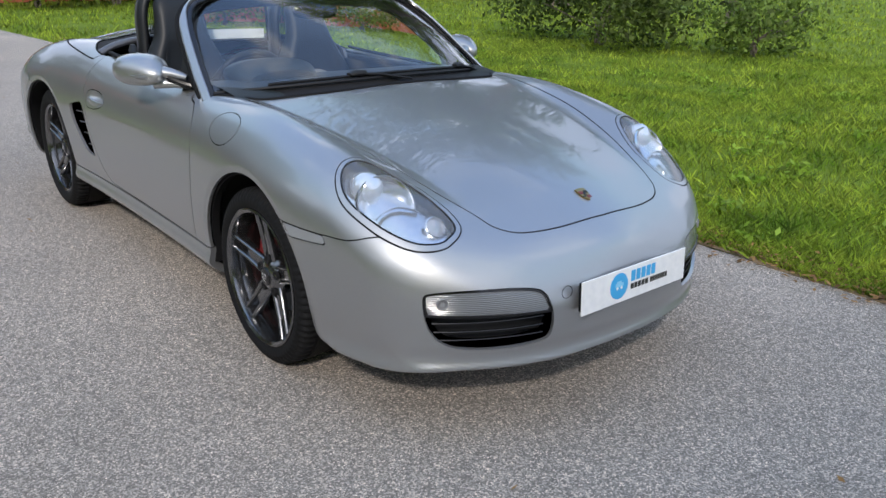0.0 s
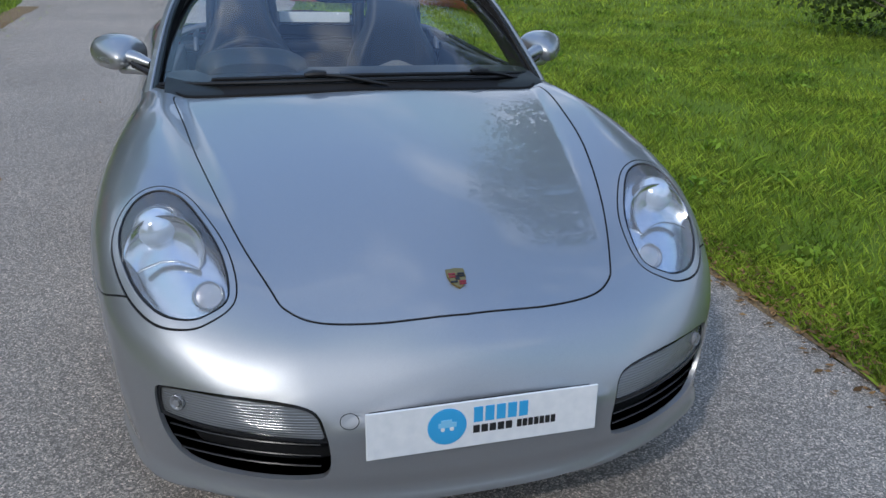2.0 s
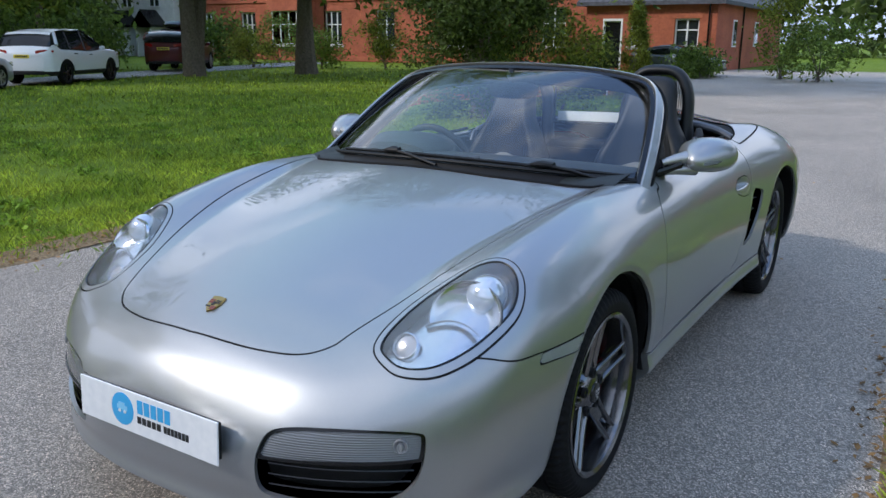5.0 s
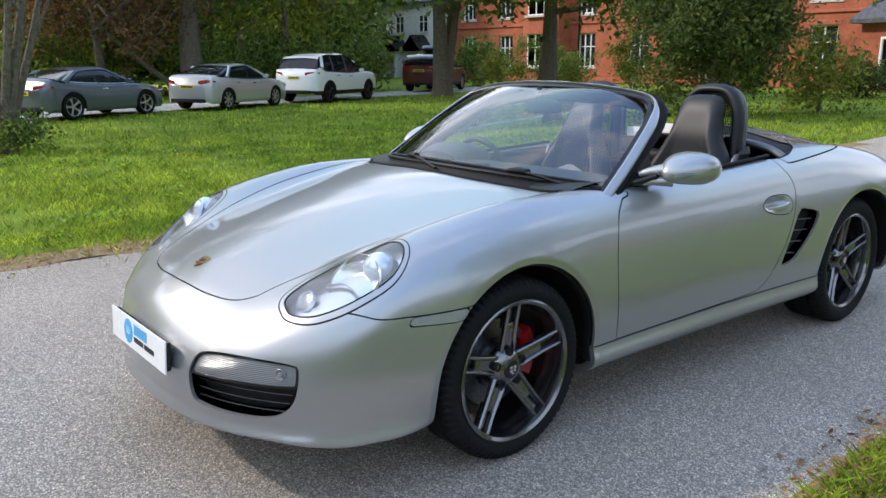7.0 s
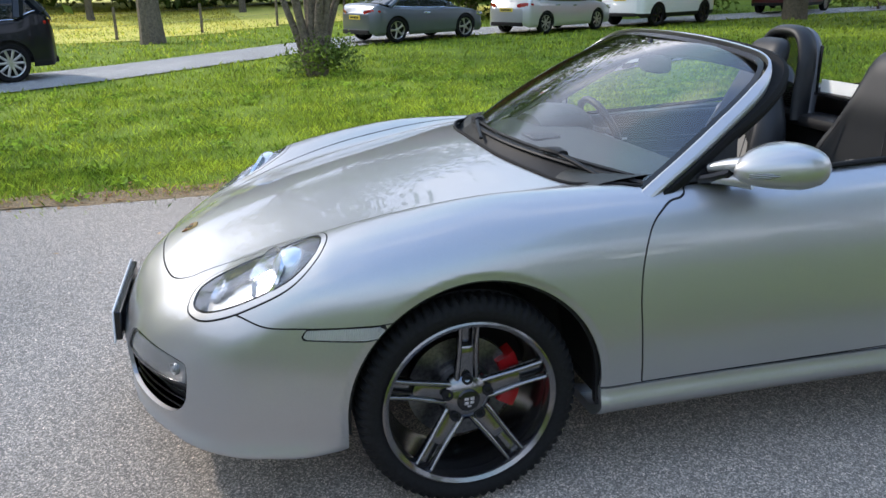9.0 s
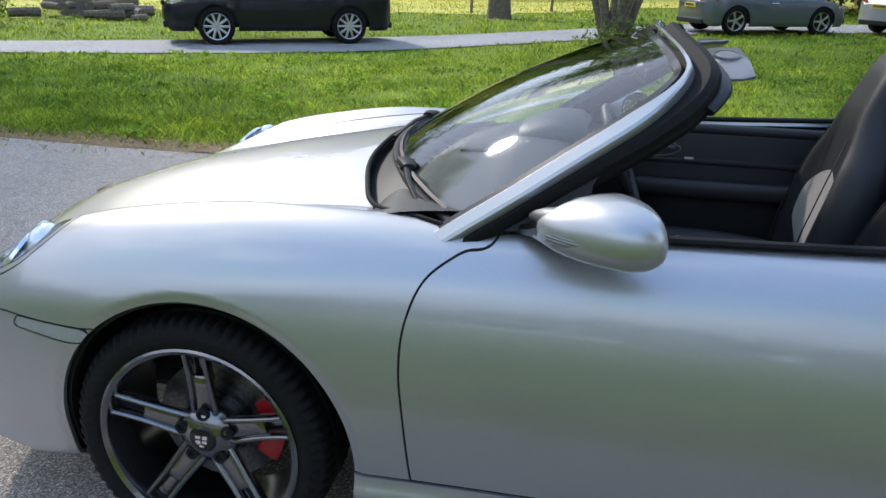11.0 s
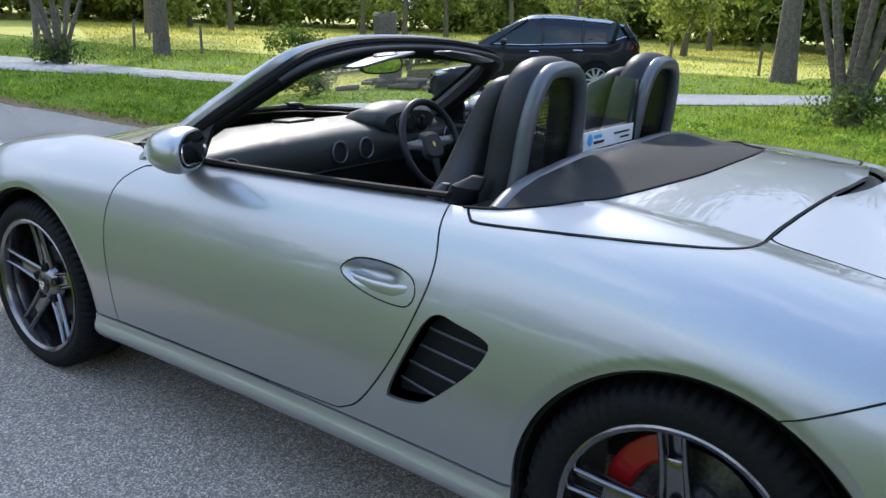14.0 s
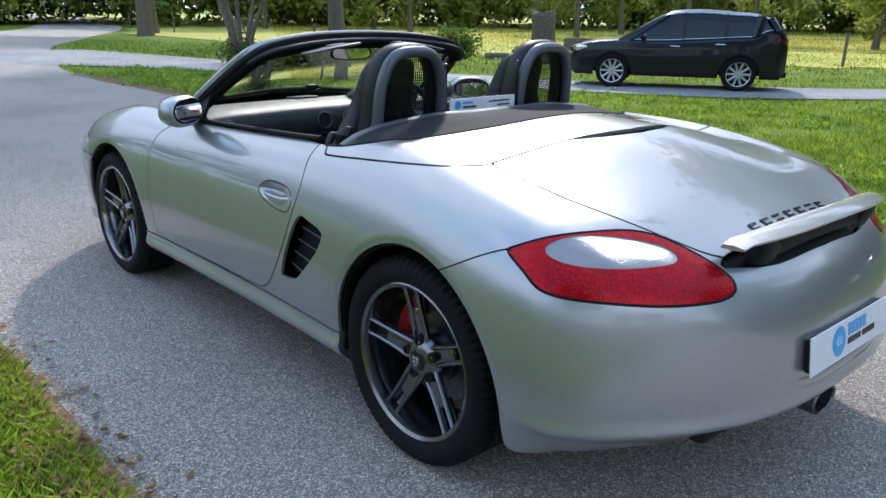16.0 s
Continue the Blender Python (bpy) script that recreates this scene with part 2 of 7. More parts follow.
def body(x, a, z):
    """Negative inside the bodywork, positive outside; a is the distance from the middle plane."""
    bow = a ** 2.7
    xi = x + .6 * bow * ease((x - .7) / 1.0) - .45 * bow * ease((-x - .9) / 1.0)
    yb, yc = VALLEY_Y(x), CREST_Y(x)
    za, zb, zc = MID(xi), VALLEY(x), CREST(x)
    mb = ((zb - za) / yb * (yc - yb) + (zc - zb) / (yc - yb) * yb) / yc
    crisp = ease((1.98 - x) / .12) * ease((x + 1.98) / .12) * (1 - .3 * ease((x + 1.34) / .10) * ease((-.40 - x) / .25))
    m1 = mb + (1.7 * (zb - za) / yb - mb) * crisp
    mb = mb + (.35 * (zc - zb) / (yc - yb) - mb) * crisp
    t = np.clip(a / yb, 0, 1)
    z1 = (1 + 2 * t) * (1 - t) ** 2 * za + t * t * (3 - 2 * t) * zb + t * t * (t - 1) * yb * m1
    h = yc - yb
    t = np.clip((a - yb) / h, 0, 1)
    mc = -.12
    z2 = (1 + 2 * t) * (1 - t) ** 2 * zb + t * (1 - t) ** 2 * h * mb + t * t * (3 - 2 * t) * zc + t * t * (t - 1) * h * mc
    e = np.maximum(a - yc, 0)
    top = np.where(a < yb, z1, np.where(a < yc, z2, zc + mc * e - 1.6 * e * e))
    skirt = np.maximum(.352 - z, 0) * ease((-x - 1.62) / .12)
    lip = .014 * np.exp(-((z - .352) / .026) ** 2) * ease((-x - 1.62) / .12)
    ledge = .022 * np.exp(-((z - .262) / .032) ** 2) * ease((.93 - np.abs(x)) / .12)
    ledge = ledge + .030 * np.exp(-((z - .200) / .045) ** 2) * ease((x - 1.5) / .2)
    for cx, r in ARCHES:
        ledge = ledge - .007 * ease((.024 - arch(cx, r, x, z)) / .024)
    f = smax(z - top, a - HALF(x) + TUCK(z) + .55 * skirt - .6 * lip - ledge, .11)
    corner = .02 + .05 * ease((z - .22) / .14)
    f = smax(f, x - (2.185 - .6 * bow + NOSE(z)), corner)
    f = smax(f, -(2.13 - .45 * bow + TAIL(z) - .85 * skirt + lip) - x, .07)
    return smax(f, FLOOR(x) + .030 * ease((x - 1.80) / .25) - z, .05 - .03 * ease((x - 1.5) / .2))


# ---- meshes ----
def shade(me, angle=35):
    me.shade_smooth()
    me.set_sharp_from_angle(angle=radians(angle))
    return me


def mesh_object(name, verts, faces, mat, parent=None, label="", angle=35):
    me = bpy.data.meshes.new(name)
    me.from_pydata([tuple(v) for v in verts], [], [tuple(f) for f in faces])
    for m in (mat if isinstance(mat, (list, tuple)) else [mat]):
        me.materials.append(m)
    shade(me, angle)
    ob = new(name, me)
    if parent:
        ob.parent = parent
    if label:
        tagged(ob, label)
    return ob


def part(name, bm, mat, parent=None, label="", angle=35):
    me = bpy.data.meshes.new(name)
    bm.to_mesh(me)
    bm.free()
    for m in (mat if isinstance(mat, (list, tuple)) else [mat]):
        me.materials.append(m)
    shade(me, angle)
    ob = new(name, me)
    if parent:
        ob.parent = parent
    if label:
        tagged(ob, label)
    return ob


def thing(name, label, category, group="", at=(0, 0, 0), turn=0, kind=""):
    ob = new(name)
    ob.matrix_basis = pose(*at, 0, 0, turn)
    return tagged(ob, label, category, group, kind)


def box(bm, size, m=None, bevel=0.0, segs=2):
    """Adds a box with rounded edges."""
    got = bmesh.ops.create_cube(bm, size=1)["verts"]
    bmesh.ops.scale(bm, vec=size, verts=got)
    if bevel:
        es = list({e for v in got for e in v.link_edges})
        r = bmesh.ops.bevel(bm, geom=es, offset=bevel, segments=segs, affect="EDGES", profile=.5)
        got = list({v for f in r["faces"] for v in f.verts} | {v for v in got if v.is_valid})
    if m is not None:
        bmesh.ops.transform(bm, matrix=m, verts=got)
    return got


def lathe(profile, n=48, axis="y"):
    """Rings swept round an axis: profile of (radius, height along the axis); returns vertices and faces."""
    k, vs, fs = len(profile), [], []
    for i in range(n):
        c, s = math.cos(2 * math.pi * i / n), math.sin(2 * math.pi * i / n)
        for r, h in profile:
            vs.append((r * c, h, r * s) if axis == "y" else (r * c, r * s, h))
    for i in range(n):
        for j in range(k - 1):
            a, b = i * k + j, ((i + 1) % n) * k + j
            f = (a, a + 1, b + 1, b)
            fs.append(f if axis == "y" else f[::-1])
    return vs, fs


def tube(points, radius, n=10, closed=False, flat=1.0, up=(0, 0, 1)):
    """A round or oval bar along a line of points; radius may be one number or one a point."""
    pts = [Vector(p) for p in points]
    vs, fs, k = [], [], len(pts)
    for i, p in enumerate(pts):
        a = pts[(i - 1) % k] if closed or i else p
        b = pts[(i + 1) % k] if closed or i < k - 1 else p
        d = (b - a).normalized()
        side = d.cross(Vector(up))
        side = side.normalized() if side.length > 1e-5 else d.orthogonal().normalized()
        top = side.cross(d).normalized()
        r = radius[i] if isinstance(radius, (list, tuple)) else radius
        for j in range(n):
            w = 2 * math.pi * j / n
            vs.append(p + side * (r * math.cos(w)) + top * (r * flat * math.sin(w)))
    for i in range(k if closed else k - 1):
        for j in range(n):
            a, b = i * n, ((i + 1) % k) * n
            fs.append((a + j, a + (j + 1) % n, b + (j + 1) % n, b + j))
    if not closed:
        fs += [tuple(range(n)), tuple(range((k - 1) * n, k * n))[::-1]]
    return vs, fs


def smooth_line(pts, n=8, closed=False):
    """A rounded line through points of any dimension."""
    p = np.array(pts, float)
    k, out = len(p), []
    for i in range(k if closed else k - 1):
        a, b, c, d = (p[(i + j - 1) % k] if closed else p[min(max(i + j - 1, 0), k - 1)] for j in range(4))
        for t in np.arange(n) / n:
            out.append(.5 * (2 * b + (c - a) * t + (2 * a - 5 * b + 4 * c - d) * t * t + (3 * b - a - 3 * c + d) * t ** 3))
    if not closed:
        out.append(p[-1])
    return np.array(out)


def inside(u, v, poly):
    """Signed distance to a closed outline: negative inside."""
    a, b = poly, np.roll(poly, -1, 0)
    near = (u > poly[:, 0].min() - .2) & (u < poly[:, 0].max() + .2) & (v > poly[:, 1].min() - .2) & (v < poly[:, 1].max() + .2)
    g = np.full(len(u), .2)
    p = np.stack([u[near], v[near]], 1)
    best, odd = np.full(len(p), 9.0), np.zeros(len(p), bool)
    for s, e in zip(a, b):
        d = e - s
        t = np.clip(((p - s) @ d) / max(d @ d, 1e-12), 0, 1)
        best = np.minimum(best, np.hypot(*(p - s - t[:, None] * d).T))
        cross = (s[1] > p[:, 1]) != (e[1] > p[:, 1])
        odd ^= cross & (p[:, 0] < s[0] + (p[:, 1] - s[1]) * d[0] / (d[1] if abs(d[1]) > 1e-12 else 1e-12))
    g[near] = np.where(odd, -best, best)
    return g


class Skin:
    """The left half of the car's surface, cut piece by piece along outlines."""

    def __init__(self, given=None):
        self.joints = []
        if given:
            self.v, self.n = given
            return
        quads, dirs = [], []
        nx, ny, nz = 340, 84, 80
        gx, gy, gz = np.linspace(-2.3, 2.35, nx), np.linspace(0, 1.05, ny), np.linspace(-.18, 1.15, nz)

        def sheet(q, n, m):
            o = sum(len(d) for d in dirs)
            dirs.append(q.reshape(-1, 3))
            i = o + np.arange(n * m).reshape(n, m)
            quads.append(np.stack([i[:-1, :-1], i[1:, :-1], i[1:, 1:], i[:-1, 1:]], -1).reshape(-1, 4))
        X, Y = np.meshgrid(gx, gy, indexing="ij")
        sheet(np.stack([X, Y, np.full_like(X, 1.15)], -1), nx, ny)
        Z, X = np.meshgrid(gz, gx, indexing="ij")
        sheet(np.stack([X, np.full_like(X, 1.05), Z], -1), nz, nx)
        for x, flip in ((2.35, 0), (-2.3, 1)):
            Y, Z = np.meshgrid(gy, gz, indexing="ij")
            q = np.stack([np.full_like(Y, x), Y, Z], -1)
            sheet(q if not flip else q[::-1], ny, nz)
        q = np.concatenate(dirs)
        _, first, back = np.unique(np.round(q, 6), axis=0, return_index=True, return_inverse=True)
        q = q[first]
        f = back.reshape(-1)[np.concatenate(quads)]
        p = np.stack([.75 * q[:, 0], .5 * q[:, 1], .45 + .3 * (q[:, 2] - .45)], 1)
        lo, hi = np.zeros(len(q)), np.ones(len(q))
        for _ in range(22):
            t = (lo + hi) / 2
            c = p + t[:, None] * (q - p)
            out = body(c[:, 0], c[:, 1], c[:, 2]) > 0
            hi, lo = np.where(out, t, hi), np.where(out, lo, t)
        v = p + lo[:, None] * (q - p)
        v[q[:, 1] == 0, 1] = 0
        self.v, self.faces = v, [tuple(k) for k in f.tolist()]
        self.normals()

    def normals(self):
        v, e = self.v, .004
        x, a, z = v.T
        n = np.stack([body(x + e, a, z) - body(x - e, a, z), body(x, a + e, z) - body(x, np.abs(a - e), z),
                      body(x, a, z + e) - body(x, a, z - e)], 1)
        self.n = n / np.maximum(np.linalg.norm(n, axis=1), 1e-9)[:, None]

    def split(self, faces, g):
        """Cuts faces where g changes sign: (those with g < 0, the rest)."""
        low = (g < 0).tolist()
        a, b, made = [], [], {}
        nv, nn, base = [], [], len(self.v)

        def mid(i, j):
            key = (i, j) if i < j else (j, i)
            if key not in made:
                i, j = key
                t = g[i] / (g[i] - g[j])
                made[key] = base + len(nv)
                nv.append(self.v[i] * (1 - t) + self.v[j] * t)
                nn.append(self.n[i] * (1 - t) + self.n[j] * t)
            return made[key]
        for f in faces:
            s = [low[i] for i in f]
            if all(s):
                a.append(f)
            elif not any(s):
                b.append(f)
            else:
                p, q = [], []
                for k, i in enumerate(f):
                    j = f[k - 1]
                    if low[i] != low[j]:
                        m = mid(j, i)
                        p.append(m), q.append(m)
                    (p if low[i] else q).append(i)
                if len(p) > 2:
                    a.append(tuple(p))
                if len(q) > 2:
                    b.append(tuple(q))
        if nv:
            self.v = np.concatenate([self.v, nv])
            nn = np.array(nn)
            self.n = np.concatenate([self.n, nn / np.linalg.norm(nn, axis=1)[:, None]])
        return a, b

    def take(self, outline, gap=.0022, only=None):
        """Cuts a panel out of what is left, with a joint round it. outline(x, a, z): signed distance."""
        def g():
            d = outline(*self.v.T)
            return np.where(only(*self.v.T), d, .2) if only else d
        panel, rest = self.split(self.faces, g() + gap)
        joint, self.faces = self.split(rest, g() - gap) if gap else ([], rest)
        self.joints = self.joints + joint
        return panel

    def build(self, name, faces, mat, parent, label="", sides=(1, -1), thick=.012, push=0.0):
        """One mesh out of the faces, on one or both sides of the car, with turned-in edges."""
        used = sorted({i for f in faces for i in f})
        at = {i: k for k, i in enumerate(used)}
        v, n = self.v[used] + self.n[used] * push, self.n[used]
        fs = [tuple(at[i] for i in f) for f in faces]
        count, V, N, F = {}, [], [], []
        for f in fs:
            for k in range(len(f)):
                e = (f[k - 1], f[k])
                key = (min(e), max(e))
                count[key] = None if key in count else e
        rim = [e for e in count.values() if e and not (len(sides) == 2 and v[e[0], 1] < 1e-4 and v[e[1], 1] < 1e-4)]
        for s in sides:
            o = len(V)
            m = np.array([1, s, 1])
            V += list(v * m)
            N += list(n * m)
            F += [tuple(o + i for i in (f if s > 0 else f[::-1])) for f in fs]
            if thick:
                for i, j in rim:
                    o = len(V)
                    out = np.cross(v[j] - v[i], n[i])
                    out /= max(np.linalg.norm(out), 1e-9)
                    for p, q in ((v[i], n[i]), (v[j], n[j]), (v[j] - n[j] * thick, n[j]), (v[i] - n[i] * thick, n[i])):
                        V.append(p * m)
                        N.append(out * m)
                    F.append((o, o + 3, o + 2, o + 1) if s > 0 else (o, o + 1, o + 2, o + 3))
        me = bpy.data.meshes.new(name)
        me.from_pydata([tuple(p) for p in V], [], F)
        me.materials.append(mat)
        me.shade_smooth()
        me.normals_split_custom_set_from_vertices([tuple(p) for p in N])
        ob = new(name, me)
        ob.parent = parent
        if label:
            tagged(ob, label)
        return ob


# ---- the silver roadster: panels ----
car = thing("sports_car", "silver two-seat roadster with its roof down, parked on the drive", "car")


def outline(points, n=6):
    return smooth_line(points, n, True)


def mirrored(points):
    """A closed outline in (x, y) from its left half, which starts and ends on the middle line."""
    return np.concatenate([smooth_line(points, 6), smooth_line([(x, -y) for x, y in points], 6)[::-1][1:-1]])


def plan(poly):
    return lambda x, a, z: inside(x, a, poly)


def flank(poly):
    return lambda x, a, z: inside(x, z, poly)


COCKPIT = mirrored([(.965, 0), (.95, .25), (.9, .45), (.84, .59), (.72, .672), (.60, .712), (.4, .708), (0, .705), (-.35, .704), (-.48, .714),
                    (-.60, .728), (-.70, .722), (-.78, .70), (-.84, .668), (-.89, .60), (-.93, .515), (-.97, .42), (-1.025, .28), (-1.062, .1), (-1.07, 0)])
HOOD = mirrored([(2.046, 0), (2.04, .12), (2.027, .22), (1.998, .33), (1.955, .39), (1.9, .418), (1.7, .487), (1.4, .56), (1.15, .60),
                 (.86, .638), (.835, .60), (.89, .46), (.945, .25), (.962, 0)])
HEADLAMP = outline([(1.905, .495), (1.945, .56), (1.935, .625), (1.89, .685), (1.80, .738), (1.68, .768), (1.60, .742), (1.562, .68),
                    (1.578, .61), (1.64, .56), (1.77, .505)])
FOG = outline([(.682, .462), (.655, .489), (.51, .495), (.37, .48), (.335, .43), (.33, .335), (.375, .309), (.52, .303), (.62, .318), (.668, .37)])
MARKER = np.array([(1.66, .577), (1.645, .605), (1.44, .605), (1.44, .566), (1.50, .566)])
DOOR = np.concatenate([smooth_line([(.50, 1.1), (.525, .88), (.60, .843), (.668, .79), (.702, .70), (.71, .6), (.702, .5), (.685, .326)], 5),
                       smooth_line([(.685, .322), (.2, .324), (-.24, .33), (-.33, .346), (-.40, .40), (-.50, .544), (-.572, .70), (-.588, .80), (-.555, .9), (-.52, 1.1)], 5)])
VENT = outline([(-.603, .672), (-.69, .672), (-.765, .655), (-.768, .63), (-.725, .565), (-.61, .46), (-.56, .437), (-.487, .43), (-.482, .445), (-.52, .53)], 4)
HANDLE = outline([(-.305, .722), (-.355, .758), (-.45, .764), (-.525, .752), (-.55, .722), (-.545, .688), (-.515, .670), (-.43, .672), (-.345, .692)], 5)
COVER = mirrored([(-.98, 0), (-.86, .45), (-.56, .66), (-.60, .715), (-.63, .752), (-.67, .764), (-.88, .762), (-1.06, .751), (-1.185, .728), (-1.24, .69), (-1.246, .62), (-1.252, .53),
                  (-1.272, .42), (-1.305, .27), (-1.342, .10), (-1.35, 0)])
LID = mirrored([(-1.356, 0), (-1.348, .10), (-1.311, .27), (-1.278, .42), (-1.258, .53), (-1.262, .578), (-1.36, .597), (-1.53, .612), (-1.70, .598), (-1.80, .562), (-1.868, .512), (-1.945, .43), (-1.985, .3), (-1.995, 0)])
# tail lamp, seen along a slanting line from behind
REAR_U = lambda x, a: (x + a) * .7071
REAR_V = lambda x, a, z: z * .8165 + (x - a) * .3333 * 1.0
TAILLAMP = outline([(REAR_U(x, a), REAR_V(x, a, z)) for x, a, z in
                    ((-1.604, .862, .781), (-1.596, .854, .7855), (-1.592, .849, .787), (-1.60, .842, .7905), (-1.686, .765, .827), (-1.78, .604, .832), (-1.866, .524, .803), (-1.972, .457, .739), (-2.011, .459, .699),
                     (-2.0, .535, .682), (-1.929, .679, .685), (-1.809, .82, .699), (-1.724, .869, .713), (-1.658, .866, .747))], 5)
FLAP = np.array([(.935 + .103 * math.cos(w), .012 + .066 * math.sin(w)) for w in np.linspace(0, 2 * math.pi, 40, endpoint=False)])

BAY = mirrored([(-1.955, 0), (-1.952, .25), (-1.945, .39), (-1.957, .45), (-1.975, .43), (-2.02, .25), (-2.03, 0)])
SLOT = mirrored([(-1.346, 0), (-1.330, .14), (-1.308, .262), (-1.326, .255), (-1.368, .14), (-1.388, 0)])
CLEAR = outline([(REAR_U(x, a), REAR_V(x, a, z)) for x, a, z in
                 ((-1.680, .815, .798), (-1.70, .74, .82), (-1.775, .65, .822), (-1.865, .56, .797), (-1.90, .575, .766), (-1.83, .715, .762), (-1.74, .80, .770))], 5)

skin = Skin()
deep = lambda x, a, z: z > .6
tonneau_faces = skin.take(lambda x, a, z: np.maximum(inside(x, a, COCKPIT) + .006, x + .684 + .012 * (1 - (a / .7) ** 2)), 0, deep)
skin.take(plan(COCKPIT), 0)


for cx, r in ARCHES:
    skin.take(lambda x, a, z: arch(cx, r, x, z), 0, lambda x, a, z: a > .45)
slot_faces = skin.take(plan(SLOT), 0, deep)
bay_faces = skin.take(plan(BAY), 0, deep)
skin.build("hood", skin.take(plan(HOOD), .0024), SILVER, car)
headlamp_faces = skin.take(plan(HEADLAMP), .002, lambda x, a, z: z > .45)
fog_faces = skin.take(lambda x, a, z: inside(a, z, FOG), 0, lambda x, a, z: x > 1.8)
marker_faces = skin.take(flank(MARKER), .002, lambda x, a, z: a > .6)
door_faces = skin.take(flank(DOOR), .0026, lambda x, a, z: a > .6)
vent_faces = skin.take(flank(VENT), 0, lambda x, a, z: a > .6)
skin.build("roof_cover", skin.take(plan(COVER), .0034, lambda x, a, z: z > .8), SILVER, car, "silver folding-roof cover panel")
skin.build("boot_lid", skin.take(plan(LID), .0034, deep), SILVER, car)
tail_faces = skin.take(lambda x, a, z: inside(REAR_U(x, a), REAR_V(x, a, z), TAILLAMP), .0034, lambda x, a, z: (x < -1.4) & (a > .3))
SEAM = spline((1.40, 1.66, 1.755, 1.80, 1.86, 1.90, 1.914, 1.925, 2.4), (.607, .608, .614, .628, .638, .645, .66, .9, 1.2))
front_bumper = skin.build("front_bumper", skin.take(lambda x, a, z: z - SEAM(x), .0024, lambda x, a, z: x > 1.4), SILVER, car)
REAR_SEAM = spline((-2.4, -1.89, -1.875, -1.86, -1.75, -1.594, -1.40, -1.2), (1.2, .9, .83, .806, .81, .786, .694, .60))
rear_bumper = skin.build("rear_bumper", skin.take(lambda x, a, z: z - REAR_SEAM(x), .0024, lambda x, a, z: x < -1.3), SILVER, car)
sill_faces = skin.take(lambda x, a, z: np.maximum(z - .321, np.abs(x) - .92), .0024, lambda x, a, z: a > .5)
main_joints, skin.joints = skin.joints, []
flap_faces = skin.take(lambda x, a, z: inside(x, (z - a) * .7071, FLAP), .002, lambda x, a, z: (z > .6) & (x > .5))
wing_faces, flap_joint = skin.faces, skin.joints
skin.build("panel_joint", main_joints, GAP, car, thick=0, push=-.0025)


def top_point(x, y, lift=0.0):
    """The bodywork's upper surface over (x, y), with its normal."""
    lo, hi = .35, 1.3
    one = lambda px, py, pz: float(body(np.array([px]), np.array([abs(py)]), np.array([pz]))[0])
    for _ in range(30):
        m = (lo + hi) / 2
        lo, hi = (m, hi) if one(x, y, m) < 0 else (lo, m)
    e, s = .004, (1 if y >= 0 else -1)
    n = Vector((one(x + e, y, lo) - one(x - e, y, lo), s * (one(x, abs(y) + e, lo) - one(x, abs(abs(y) - e), lo)), one(x, y, lo + e) - one(x, y, lo - e))).normalized()
    return Vector((x, y, lo)) + n * lift, n


def facing(p, n, up=(0, 0, 1)):
    """A pose at p whose z axis is n and whose y axis leans to up."""
    z = Vector(n).normalized()
    x = Vector(up).cross(z).normalized()
    return Matrix.Translation(p) @ Matrix((x, z.cross(x), z)).transposed().to_4x4()


def placed(name, vf, mat, parent, m=None, label="", angle=35):
    v, f = vf
    if m is not None:
        v = [m @ Vector(p) for p in v]
    return mesh_object(name, v, f, mat, parent, label, angle)


def disc(r, depth, n=32, dome=0.0):
    """A round button along z, with a softened rim."""
    return lathe([(0.0001, depth + dome), (r * .5, depth + dome * .75), (r * .93, depth), (r, depth * .6), (r, 0)], n, "z")


def blob(sections, n=20, power=2.6, ends=True):
    """A rounded body through oval sections: (centre, half-width vector, half-height vector)."""
    vs, fs = [], []
    for c, u, w in sections:
        c, u, w = Vector(c), Vector(u), Vector(w)
        for j in range(n):
            a = 2 * math.pi * j / n
            ca, sa = math.cos(a), math.sin(a)
            vs.append(c + u * math.copysign(abs(ca) ** (2 / power), ca) + w * math.copysign(abs(sa) ** (2 / power), sa))
    for i in range(len(sections) - 1):
        for j in range(n):
            fs.append((i * n + j, i * n + (j + 1) % n, (i + 1) * n + (j + 1) % n, (i + 1) * n + j))
    if ends:
        fs += [tuple(range(n))[::-1], tuple(range((len(sections) - 1) * n, len(sections) * n))]
    return vs, fs


def joined(*pieces):
    V, F = [], []
    for v, f in pieces:
        o = len(V)
        V += list(v)
        F += [tuple(i + o for i in k) for k in f]
    return V, F


def bar(points, widths, depth, up=(0, 1, 0)):
    """A flat bar with chamfered face along a line; widths across, depth along up."""
    pts, V, F, U = [Vector(p) for p in points], [], [], Vector(up)
    for i, p in enumerate(pts):
        d = (pts[min(i + 1, len(pts) - 1)] - pts[max(i - 1, 0)]).normalized()
        s = d.cross(U).normalized()
        w = widths[i] / 2
        for k, h in ((-1, -depth), (-1, -.004), (-.72, 0), (.72, 0), (1, -.004), (1, -depth)):
            V.append(p + s * (w * k) + U * h)
    for i in range(len(pts) - 1):
        for j in range(5):
            F.append((i * 6 + j, i * 6 + j + 1, i * 6 + j + 7, i * 6 + j + 6))
    F += [tuple(range(6))[::-1], tuple(range(len(pts) * 6 - 6, len(pts) * 6))]
    return V, F


# ---- wheels ----
wheel_cache = {}


def shared(name, key, make, mat, parent, m, angle=35):
    if key not in wheel_cache:
        ob = mesh_object(name, *make(), mat, None, "", angle)
        wheel_cache[key] = ob.data
    else:
        ob = new(name, wheel_cache[key])
    ob.parent = parent
    ob.matrix_basis = m
    return ob


